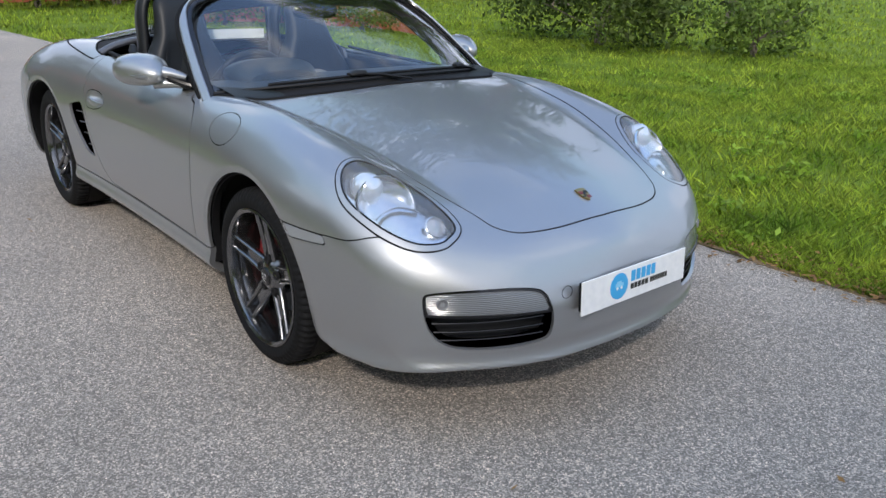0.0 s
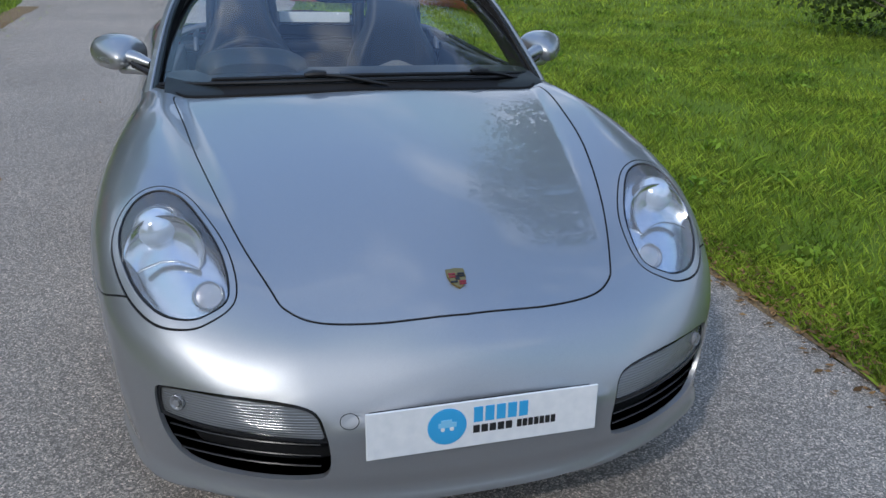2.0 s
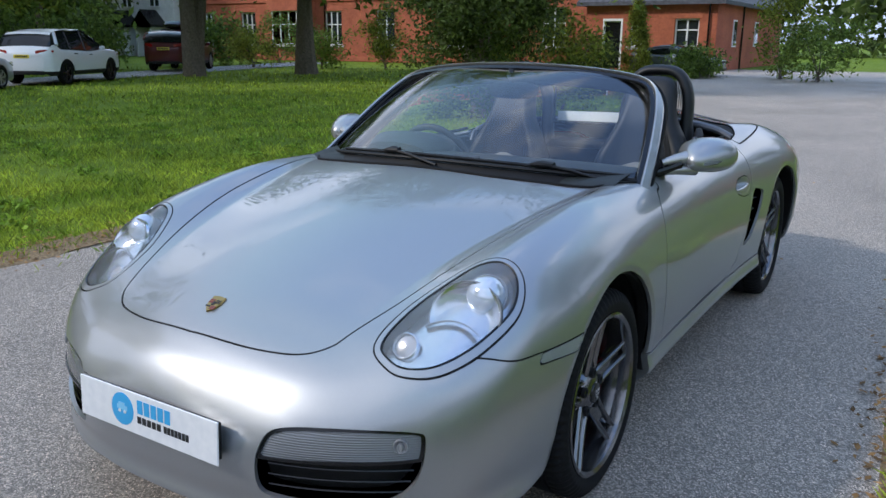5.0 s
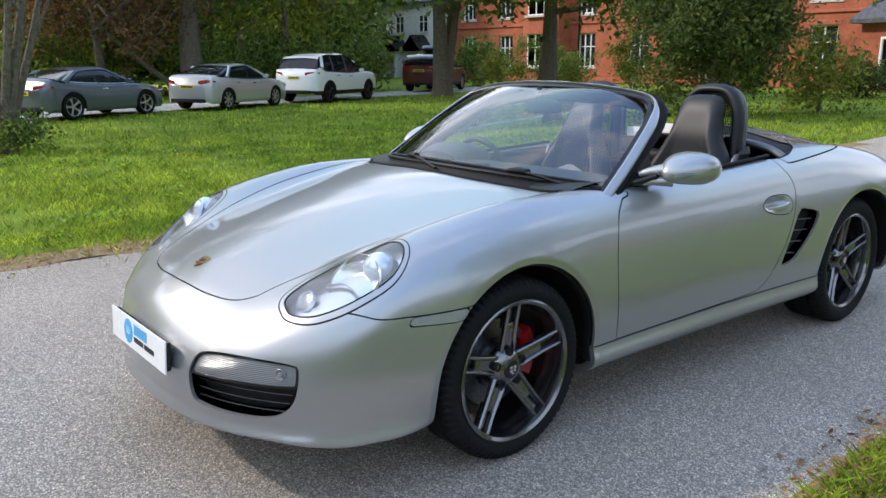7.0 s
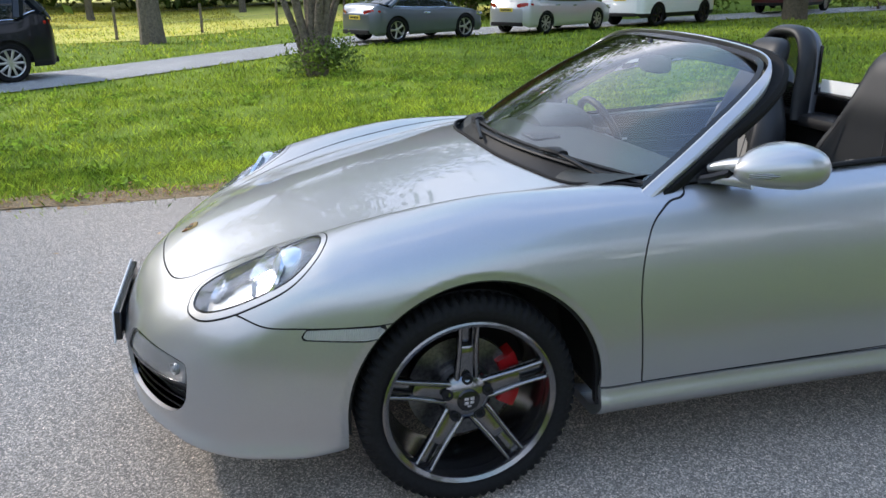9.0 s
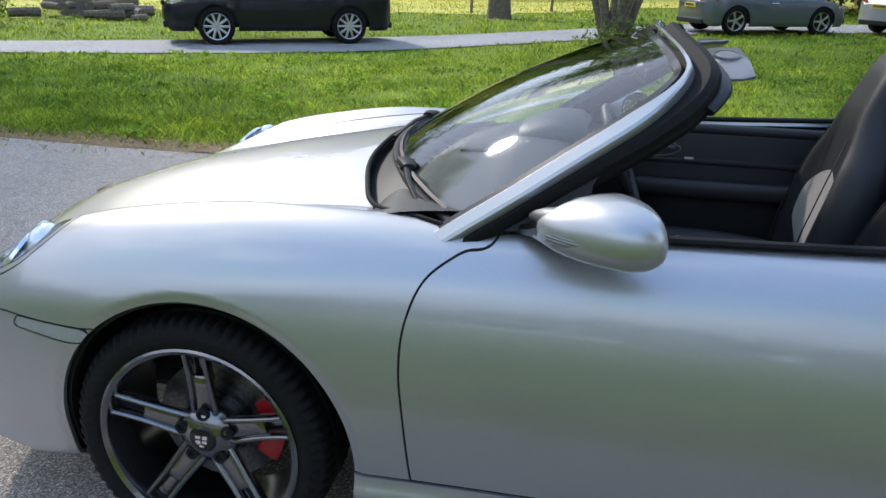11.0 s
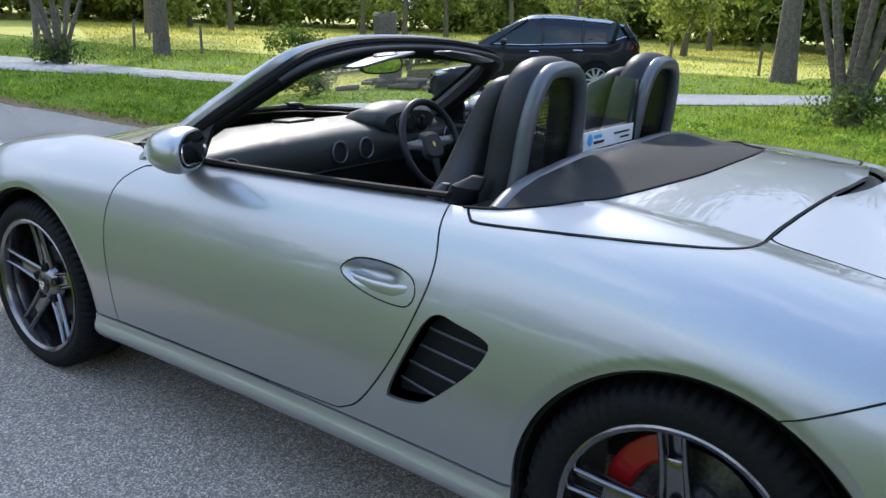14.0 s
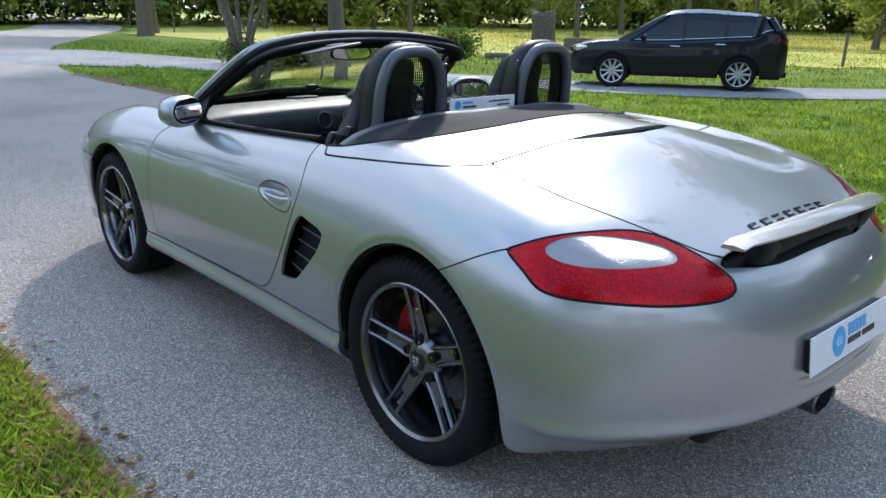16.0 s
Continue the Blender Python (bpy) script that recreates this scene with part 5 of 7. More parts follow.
LAMP_RED = material("far_red_lens", (.35, .01, .01), .2, 0, .8)


def ground_z(x, y):
    return -.27 * ease((-y - 4) / 9) * ease((x + 3) / 9)


def small_wheel(parent, x, side, y, r, spokes, rim):
    m = pose(x, side * y, r, 0, 0, 0 if side > 0 else 180)
    key = ("far", r, spokes, rim.name)
    w = shared("wheel", key + (1,), lambda: lathe([(r * .70, .06), (r * .75, .095), (r * .88, .105), (r * .97, .09), (r, .06), (r, -.06), (r * .9, -.1)], 36), RUBBER, parent, m)
    def face():
        p = [lathe([(r * .67, .075), (r * .715, .082), (r * .72, .06), (r * .64, -.03)], 36), lathe([(.0001, .075), (.05, .073), (.065, .05)], 16)]
        for i in range(spokes):
            a = 2 * math.pi * i / spokes + .3
            c, s = math.cos(a), math.sin(a)
            v, f = bar([(0, .07, .04), (0, .075, r * .36), (0, .076, r * .70)], [.05, .045, .075 if spokes < 6 else .05], .02)
            p.append(([(q[0] * c + q[2] * s, q[1], q[2] * c - q[0] * s) for q in v], f))
        return joined(*p)
    shared("rim", key + (2,), face, rim, w, Matrix())
    shared("wheel_backing", key + (3,), lambda: lathe([(.0001, .01), (r * .68, .01)], 24), GAP, w, Matrix())


def parked_car(name, label, at, heading, spec):
    """One parked car: body with wheel openings, glasshouse, roof, wheels, lamps, plate."""
    x, y = at
    ob = thing(name, label, "car", "parked cars", (x, y, float(ground_z(x, y)) + .004), heading)
    ob.scale = (spec.get("size", 1.0),) * 3
    wb, (x0, x1), W, r, col = spec["wb"], spec["ends"], spec["w"], spec["r"], spec["paint"]
    top, low = spline(*spec["top"]), spec.get("low", .24)
    plan_ = spline((x0, x0 + .10, x0 + .35, x0 + .9, 0, x1 - .9, x1 - .4, x1 - .12, x1), (W * .72, W * .88, W * .96, W, W, W * .99, W * .94, W * .82, W * .62))
    xs_ = x0 + (x1 - x0) * (.5 - .5 * np.cos(np.linspace(0, math.pi, 70)))
    rows = []
    for q in xs_:
        w, z = float(plan_(np.array([q]))[0]), float(top(np.array([q]))[0])
        end = min(1, min(q - x0, x1 - q) / .12)
        lift = low + (1 - end) * .10
        rows.append([(q, w * .93, lift), (q, w * .985, lift + .08), (q, w, lift + (z - lift) * .35), (q, w, lift + (z - lift) * .55), (q, w * .985, lift + (z - lift) * .78),
                     (q, w * .955, z - .05), (q, w * .90, z - .012), (q, w * .80, z), (q, w * .45, z + .02), (q, 0, z + .028)])
    g = np.array(rows)
    # finer rows between the given ones
    t = np.linspace(0, 9, 37)
    i = np.minimum(t.astype(int), 8)
    g = g[:, i] * (1 - (t - i))[None, :, None] + g[:, i + 1] * (t - i)[None, :, None]
    n, m = g.shape[:2]
    du, dv = np.gradient(g, axis=0), np.gradient(g, axis=1)
    nn = np.cross(dv, du)
    nn /= np.maximum(np.linalg.norm(nn, axis=2), 1e-9)[..., None]
    if nn[n // 2, 5, 1] < 0:
        nn = -nn
    c = Skin((g.reshape(-1, 3), nn.reshape(-1, 3)))
    k = np.arange(n * m).reshape(n, m)
    c.faces = [tuple(f) for f in np.stack([k[:-1, 1:], k[1:, 1:], k[1:, :-1], k[:-1, :-1]], -1).reshape(-1, 4).tolist()]
    for cx in (wb / 2, -wb / 2):
        c.take(lambda x, a, z: np.hypot(x - cx, np.maximum(z - r, 0) + 0 * z) - r * 1.17, 0, lambda x, a, z: a > W * .5)
    clad = c.take(lambda x, a, z: z - (low + spec.get("clad", .0)), 0) if spec.get("clad") else []
    joint_x = spec["doors"]
    for q in joint_x:
        c.take(lambda x, a, z: np.abs(x - q) - .005, 0, lambda x, a, z: (a > W * .9) & (z > low + .16))
    body_ = c.build("car_body", c.faces, col, ob, thick=.02)
    for row, sgn, nm in ((g[0], -1, "rear_panel"), (g[-1], 1, "front_panel")):
        ring = [tuple(p) for p in row] + [(p[0], -p[1], p[2]) for p in row[::-1]]
        mid_ = np.mean(ring, axis=0)
        inner = [tuple(mid_ + (np.array(p) - mid_) * .8 + np.array([sgn * .03, 0, 0])) for p in ring]
        k_ = len(ring)
        fs_ = [(i, (i + 1) % k_, k_ + (i + 1) % k_, k_ + i) for i in range(k_)] + [tuple(range(k_, 2 * k_))]
        placed(nm, (ring + inner, fs_), col, ob, None, "", 50)
    if clad:
        for s in (1, -1):
            c.build("cladding", clad, BLACK, ob, sides=(s,), thick=.02)
    # dark core behind the openings
    core = blob([((q, 0, (low + float(top(np.array([q]))[0])) / 2), (0, float(plan_(np.array([q]))[0]) - .05, 0), (0, 0, (float(top(np.array([q]))[0]) - low) / 2 - .05)) for q in np.linspace(x0 + .12, x1 - .12, 24)], 20, 6)
    placed("inner_body", core, GAP, ob)
    # glasshouse
    roof, xa, xb = spline(*spec["roof"]), spec["roof"][0][0], spec["roof"][0][-1]
    ra, rb = spec["panel"]
    V, F, RV, RF = [], [], [], []
    st = np.linspace(xa, xb, 41)
    for q in st:
        zt, zb = float(roof(np.array([q]))[0]), float(top(np.array([q]))[0])
        zt = max(zt, zb + .01)
        h = (zt - zb) / spec["height"]
        wt = W * (.90 - .20 * min(h, 1.0))
        V += [(q, W * .905, zb - .02), (q, W * .905 - (W * .905 - wt) * .5, zb + (zt - zb) * .5), (q, wt, zt - .05 * min(h, 1)), (q, wt * .86, zt - .008), (q, wt * .4, zt + .012), (q, 0, zt + .016)]
    for i in range(40):
        for j in range(5):
            F.append((i * 6 + j, i * 6 + 6 + j, i * 6 + 7 + j, i * 6 + 1 + j))
    full = lambda V_, F_: (V_ + [(p[0], -p[1], p[2]) for p in V_], F_ + [tuple(len(V_) + k for k in f[::-1]) for f in F_])
    placed("glasshouse", full(V, F), DARK_GLASS, ob, None, "dark tinted windows", 60)
    RVs = [(p[0], p[1] * 1.006, p[2] + .006) for p in V]
    inside_roof = [f for f in F if f[0] % 6 >= 2 and ra <= st[f[0] // 6] and st[f[1] // 6] <= rb]
    used = sorted({k for f in inside_roof for k in f})
    at_ = {k: i for i, k in enumerate(used)}
    placed("roof_panel", full([RVs[k] for k in used], [tuple(at_[k] for k in f) for f in inside_roof]), spec.get("roof_paint", col), ob, None, "", 60)
    def edge(q, lift=.0):
        i = int(round((q - xa) / (xb - xa) * 40))
        return V[i * 6 + 2], V[i * 6]
    for s in (1, -1):
        for q, q2, mat, wd in spec["pillars"]:
            (tx, ty, tz), (bx, by, bz) = edge(q)[0], edge(q2)[1]
            placed("pillar", tube([(bx, s * (by + .004), bz + .01), ((tx + bx) / 2, s * ((ty + by) / 2 + .006), (tz + bz) / 2), (tx, s * (ty + .004), tz)], wd, 6), mat or col, ob)
        rail = [(p[0], s * (p[1] + .006), p[2]) for p in V[2::6] if ra - .05 <= p[0] <= rb + .05]
        placed("roof_rail", tube(rail, .022, 6), spec.get("rail", col), ob)
        sillpts = [(p[0], s * (p[1] + .010), p[2] + .028) for p in V[0::6] if xa + .25 <= p[0] <= xb - .3]
        placed("window_trim", tube(sillpts, .010, 6), spec.get("trim", CHROME), ob)
        for q in spec["handles"]:
            zq = float(top(np.array([q]))[0]) - .13
            placed("door_handle", tube([(q - .10, s * (W + .012), zq), (q, s * (W + .022), zq + .004), (q + .10, s * (W + .012), zq)], .014, 6), spec.get("trim", CHROME), ob)
        xm = spec["mirror"]
        zm = float(top(np.array([xm]))[0]) + .06
        placed("car_mirror", blob([((xm + .06, s * (W + .05), zm), (0, .05, 0), (0, 0, .04)), ((xm, s * (W + .08), zm + .01), (0, .10, 0), (0, 0, .07)), ((xm - .06, s * (W + .08), zm + .01), (0, .09, 0), (0, 0, .06))], 12, 2.5), spec.get("mirror_paint", col), ob)
        # lamps
        for nm, q, zz, dx, mat in (("head_light", x1 - .17, spec["lamp"][0], .20, REFLECTOR), ("tail_light", x0 + .06, spec["lamp"][1], -.16, LAMP_RED)):
            w = float(plan_(np.array([q]))[0])
            w2 = float(plan_(np.array([q - dx]))[0])
            placed(nm, blob([((q + dx * .35, s * (w * .74), zz), (.035, s * .12, 0), (0, 0, .062)), ((q, s * (w * .93), zz + .01), (.03, s * .07, 0), (0, 0, .075)), ((q - dx, s * (w2 + .001), zz + .03), (.03, s * .012, 0), (0, 0, .03))], 12, 3), mat, ob)
        for cx in (wb / 2, -wb / 2):
            small_wheel(ob, cx, s, W - .115, r, spec.get("spokes", 5), spec.get("rim", ALLOY))
    bm = bmesh.new()
    box(bm, (.03, .52, .11), pose(x0 - .030, 0, spec["lamp"][1] - .13), .004, 1)
    plate = part("number_plate", bm, YELLOW, ob, "yellow rear plate")
    print_bars(plate, facing((x0 - .046, 0, spec["lamp"][1] - .13), (-1, 0, 0)), [(INK, -.21, .21, -.03, .03, 7)])
    for nm, size, q, z in (("rear_bumper", (.10, W * 1.4, .12), x0 + .01, low + .10), ("front_bumper", (.10, W * 1.35, .14), x1 - .02, low + .13), ("grille", (.06, W * .9, .10), x1 + .005, spec["lamp"][0] - .04)):
        bm = bmesh.new()
        box(bm, size, pose(q, 0, z), .02)
        part(nm, bm, BLACK, ob)
    return ob


BRIGHT_ALLOY = grain(material("bright_alloy", (.5, .5, .51), .3, .9), 60, (.42, .42, .43), (.58, .58, .59), 0, (.24, .36))
SUV = dict(wb=2.705, ends=(-2.30, 2.33), w=.91, r=.365, paint=paint("black_car_paint", (.003, .005, .010), .0, .4, .25), low=.27, clad=.13, height=.58,
           top=((-2.30, -2.2, -1.5, -.5, .6, 1.05, 1.5, 1.95, 2.2, 2.33), (1.00, 1.16, 1.15, 1.09, 1.04, 1.05, 1.03, .965, .87, .70)),
           roof=((-2.24, -2.12, -1.85, -1.1, -.35, .2, .72, 1.25), (1.18, 1.42, 1.56, 1.66, 1.695, 1.64, 1.38, 1.05)), panel=(-1.95, .25), doors=(.82, -.12, -1.02),
           pillars=((.22, 1.02, None, .028), (-.15, -.12, GLOSS, .03), (-1.05, -1.06, GLOSS, .03), (-1.72, -1.62, None, .10), (-1.9, -2.1, None, .09)), handles=(.02, -.92), mirror=.70, lamp=(.84, 1.06), rail=CHROME, spokes=10, rim=BRIGHT_ALLOY)
COUPE = dict(size=.9, wb=2.505, ends=(-2.05, 2.12), w=.905, r=.335, paint=paint("grey_blue_paint", (.12, .14, .165), .5), low=.20, height=.42,
             top=((-2.05, -1.95, -1.5, -.6, .4, .9, 1.3, 1.8, 2.05, 2.12), (.80, .96, .97, .92, .90, .91, .87, .76, .62, .52)),
             roof=((-1.75, -1.4, -.9, -.4, .05, .5, .95), (.98, 1.12, 1.27, 1.335, 1.325, 1.17, .91)), panel=(-1.0, .12), doors=(.78, -.38),
             pillars=((.08, .85, None, .025), (-.42, -.40, GLOSS, .02), (-1.0, -1.5, None, .07)), handles=(-.22,), mirror=.55, lamp=(.66, .82), spokes=5, rim=BRIGHT_ALLOY)
SALOON = dict(size=.9, wb=2.73, ends=(-2.23, 2.35), w=.90, r=.325, paint=paint("pale_silver_paint", (.50, .51, .52), .5), low=.21, height=.45,
              top=((-2.23, -2.1, -1.6, -.8, .6, 1.0, 1.5, 2.0, 2.25, 2.35), (.80, .99, 1.02, .97, .94, .95, .90, .80, .66, .55)),
              roof=((-1.75, -1.35, -.9, -.4, .1, .6, 1.08), (1.03, 1.23, 1.37, 1.41, 1.40, 1.23, .95)), panel=(-1.0, .2), doors=(.85, -.1, -.95),
              pillars=((.15, .98, None, .028), (-.15, -.12, GLOSS, .025), (-1.0, -1.35, None, .06)), handles=(.05, -.85), mirror=.65, lamp=(.70, .86), spokes=7, rim=BRIGHT_ALLOY)
BIG = dict(size=.9, wb=2.923, ends=(-2.36, 2.42), w=.98, r=.38, paint=paint("white_car_paint", (.78, .79, .79), .0), low=.30, clad=.14, height=.62,
           top=((-2.36, -2.28, -1.5, .6, 1.1, 1.6, 2.1, 2.3, 2.42), (1.02, 1.14, 1.13, 1.08, 1.12, 1.10, 1.04, .94, .78)),
           roof=((-2.22, -2.0, -1.6, -.6, .2, .65, 1.18), (1.18, 1.55, 1.70, 1.755, 1.74, 1.55, 1.12)), panel=(-2.0, .3), doors=(.9, -.1, -1.05),
           pillars=((.25, 1.08, GLOSS, .028), (-.12, -.1, GLOSS, .03), (-1.05, -1.06, GLOSS, .03), (-1.75, -1.85, None, .08)), handles=(.05, -.9), mirror=.75, lamp=(.90, 1.04),
           rail=GLOSS, trim=GLOSS, spokes=5, rim=GLOSS)


def beside(front, rear, w, near, swing=0):
    """Centre and heading of a car from the near-side wheels' places; near: +1 where its left side is seen."""
    h = Vector((front[0] - rear[0], front[1] - rear[1])).normalized()
    c = (Vector(front[:2]) + Vector(rear[:2])) / 2 + Vector((h.y, -h.x)) * near * (w - .02)
    return (c.x, c.y), math.degrees(math.atan2(h.y, h.x)) + swing


parked_car("sport_utility_car", "black sport utility car parked on the far road", *beside((8.18, -12.87), (5.86, -14.27), .91, 1), SUV)
parked_car("coupe", "grey-blue coupe parked nose away on the far road", *beside((-4.42, -18.62), (-2.23, -17.41), 0.815, -1, -3.5), COUPE)
parked_car("saloon_car", "pale silver saloon parked behind the coupe", *beside((-9.02, -20.36), (-6.75, -18.84), 0.810, -1, -3.5), SALOON)
parked_car("large_sport_utility_car", "white sport utility car with a black roof", *beside((-13.66, -22.06), (-11.14, -20.58), 0.882, -1, -3.5), BIG)
red = dict(SUV, paint=paint("dark_red_paint", (.10, .012, .016), .3))
tall = parked_car("estate_car", "dark red car with a black roof box", (-21.0, -27.3), 212, red)
placed("roof_box", blob([((-1.1, 0, 1.86), (0, .30, 0), (0, 0, .06)), ((-.9, 0, 1.90), (0, .40, 0), (0, 0, .15)), ((.5, 0, 1.90), (0, .40, 0), (0, 0, .16)), ((.95, 0, 1.85), (0, .26, 0), (0, 0, .06))], 16, 3.5), GLOSS, tall)
placed("roof_bars", joined(tube([(-.7, -.6, 1.70), (-.7, 0, 1.745), (-.7, .6, 1.70)], .02, 6), tube([(.2, -.6, 1.70), (.2, 0, 1.745), (.2, .6, 1.70)], .02, 6)), GLOSS, tall)
parked_car("small_car", "dark blue car parked far along the road", (-24.5, -31.5), 212, dict(SALOON, paint=paint("dark_blue_paint", (.03, .05, .09), .4)))
parked_car("grey_coupe", "grey car parked in front of the brick wing", (-30.6, -8.3), 84, dict(COUPE, paint=paint("mid_grey_paint", (.16, .18, .20), .5)))

# ---- ground and roads ----
def tar(name, dark, light):
    m = grain(material(name, dark, .9), 300, dark, light, 1.0, (.6, .88), 2, distance=.009)
    nt, b = m.node_tree, m.node_tree.nodes["Principled BSDF"]
    src = b.inputs["Base Color"].links[0].from_socket
    co = nt.nodes.new("ShaderNodeTexCoord").outputs["Object"]
    n = nt.nodes.new("ShaderNodeTexNoise")
    n.inputs["Scale"].default_value, n.inputs["Detail"].default_value = .55, 5
    nt.links.new(co, n.inputs["Vector"])
    v = nt.nodes.new("ShaderNodeTexVoronoi")
    v.inputs["Scale"].default_value = 205
    nt.links.new(co, v.inputs["Vector"])
    stain = nt.nodes.new("ShaderNodeMapRange")
    stain.inputs["From Min"].default_value, stain.inputs["From Max"].default_value = .3, .7
    stain.inputs["To Min"].default_value, stain.inputs["To Max"].default_value = .82, 1.12
    nt.links.new(n.outputs["Fac"], stain.inputs["Value"])
    sparse = nt.nodes.new("ShaderNodeMath")
    sparse.operation = "POWER"
    sparse.inputs[1].default_value = 2.6
    nt.links.new(v.outputs["Color"], sparse.inputs[0])
    stone = nt.nodes.new("ShaderNodeMapRange")
    stone.inputs["To Min"].default_value, stone.inputs["To Max"].default_value = .54, 3.1
    nt.links.new(sparse.outputs[0], stone.inputs["Value"])
    mul = nt.nodes.new("ShaderNodeMath")
    mul.operation = "MULTIPLY"
    nt.links.new(stain.outputs["Result"], mul.inputs[0])
    nt.links.new(stone.outputs["Result"], mul.inputs[1])
    mix = nt.nodes.new("ShaderNodeVectorMath")
    mix.operation = "SCALE"
    nt.links.new(src, mix.inputs[0])
    nt.links.new(mul.outputs[0], mix.inputs["Scale"])
    nt.links.new(mix.outputs[0], b.inputs["Base Color"])
    return m


ASPHALT = tar("asphalt", (.25, .217, .184), (.51, .444, .378))
PALE_TAR = tar("pale_asphalt", (.22, .22, .22), (.38, .38, .37))
# lawn's dark tone is deepened to mottle tree shade into the colour
GRASS = grain(material("lawn", (.06, .14, .02), .9, spec=.2), 45, (.08, .14, .011), (.24, .33, .032), .9, (.75, .95), distance=.04, second=.9)
MEADOW = grain(material("meadow", (.2, .2, .05), .9), 12, (.40, .41, .065), (.64, .57, .12), .6, (.8, .95), distance=.08, second=.25)
LITTER = grain(material("leaf_litter", (.12, .07, .03), .95), 60, (.13, .09, .05), (.36, .25, .13), .8, distance=.02)


def sheet(name, xs, ys, mat, label, drop=0.0, keep=None):
    v = [(x, y, float(ground_z(x, y)) - drop) for x in xs for y in ys]
    n = len(ys)
    f = [(i * n + j, i * n + n + j, i * n + n + j + 1, i * n + j + 1) for i in range(len(xs) - 1) for j in range(n - 1) if keep is None or keep((xs[i] + xs[i + 1]) / 2, (ys[j] + ys[j + 1]) / 2)]
    return tagged(mesh_object(name, v, f, mat), label, "ground", kind="structure")


sheet("ground", np.concatenate([[-900, -300, -120, -60], np.arange(-40, 60, 1.5), [80, 140, 300, 900]]),
      np.concatenate([[-900, -300, -120, -60], np.arange(-40, 30, 1.5), [60, 140, 300, 900]]), GRASS, "green lawn with clover and dips, tree shade mottled into its colour", .022)


def ribbon(name, centre, width, mat, label, z=0.0, rough=.03):
    """A road along a line, with a slightly uneven edge."""
    c = smooth_line(centre, 40)
    v, f = [], []
    for i, p in enumerate(c):
        d = c[min(i + 1, len(c) - 1)] - c[max(i - 1, 0)]
        n = np.array([-d[1], d[0]]) / np.hypot(*d)
        w = width(p[0]) if callable(width) else width
        for k in (-1, -.9, -.5, 0, .5, .9, 1):
            q = p + n * (w / 2 * k + (rough * k * noise.noise((p[0] * 2.3, k * 9, 3)) if abs(k) == 1 else 0))
            v.append((q[0], q[1], float(ground_z(*q)) + z - (.008 if abs(k) == 1 else 0)))
    for i in range(len(c) - 1):
        for j in range(6):
            f.append((i * 7 + j + 7, i * 7 + j + 8, i * 7 + j + 1, i * 7 + j))
    return tagged(mesh_object(name, v, f, mat), label, "road", kind="structure")


drive = [(150, -38), (100, -30), (62, -19), (42, -9.5), (28, -3.6), (19, -1.3), (12, -.85), (5, -.82), (-2, -.83), (-9, -.95), (-16, -1.6), (-24, -2.6), (-40, -4.6)]
ribbon("drive", drive, lambda x: 4.85 + 3.2 * float(ease(np.array((-x - 13) / 9))) + 1.5 * float(ease(np.array((x - 14) / 8))), ASPHALT, "grey asphalt drive, worn and speckled with pale stone")
ribbon("far_road", [(24, -4.2), (17, -7.2), (11, -10.9), (6.5, -13.9), (1.5, -17.4), (-3.5, -20.4), (-9, -22.6), (-15, -24.6), (-23, -27.4), (-34, -31)], lambda x: 2.9 + 3.4 * float(ease(np.array((x - 12.5) / 8))), PALE_TAR, "narrow pale asphalt road across the lawn", .012)
sheet("meadow", np.concatenate([np.arange(-14, 60, 2.0), [70, 100, 160]]), np.concatenate([[-160, -110, -80, -60], np.arange(-50, -13, 1.5)]), MEADOW, "rough yellow-green meadow grass", .0,
      lambda x, y: y < -27.0 + max(x - 4, -6) * .55 - 1.5 * (x > 12) and y < -17.5 and y < np.interp(x, (28, 42, 62, 100, 150), (-3.6, -9.5, -19, -30, -38)) - 5)
# worn earth and leaves along the drive's edges
for nm, y0, w in (("verge", 1.60, .15), ("verge", -3.24, .36)):
    pts = [(x, y0 + (.035 if y0 > 0 else -.10) + .05 * noise.noise((x * .7, y0, 1))) for x in np.arange(-11, 15, .5)]
    ribbon(nm, pts, w, LITTER, "strip of bare earth and dead leaves", -.003 if y0 > 0 else .004, .10)

# ---- trees, shrubs ----
def foliage(name, dark, light, scale=.8):
    m = grain(material(name, dark, .7), scale, dark, light, 0, None, 3)
    nt, b = m.node_tree, m.node_tree.nodes["Principled BSDF"]
    src = b.inputs["Base Color"].links[0].from_socket
    geo = nt.nodes.new("ShaderNodeNewGeometry")
    hsv = nt.nodes.new("ShaderNodeHueSaturation")
    mr = nt.nodes.new("ShaderNodeMapRange")
    mr.inputs["To Min"].default_value, mr.inputs["To Max"].default_value = .42, 1.68
    nt.links.new(geo.outputs["Random Per Island"], mr.inputs["Value"])
    nt.links.new(mr.outputs["Result"], hsv.inputs["Value"])
    nt.links.new(src, hsv.inputs["Color"])
    nt.links.new(hsv.outputs["Color"], b.inputs["Base Color"])
    tr = nt.nodes.new("ShaderNodeBsdfTranslucent")
    nt.links.new(hsv.outputs["Color"], tr.inputs["Color"])
    mix = nt.nodes.new("ShaderNodeMixShader")
    mix.inputs["Fac"].default_value = .48
    out = nt.nodes["Material Output"]
    nt.links.new(b.outputs[0], mix.inputs[1])
    nt.links.new(tr.outputs[0], mix.inputs[2])
    nt.links.new(mix.outputs[0], out.inputs["Surface"])
    return m


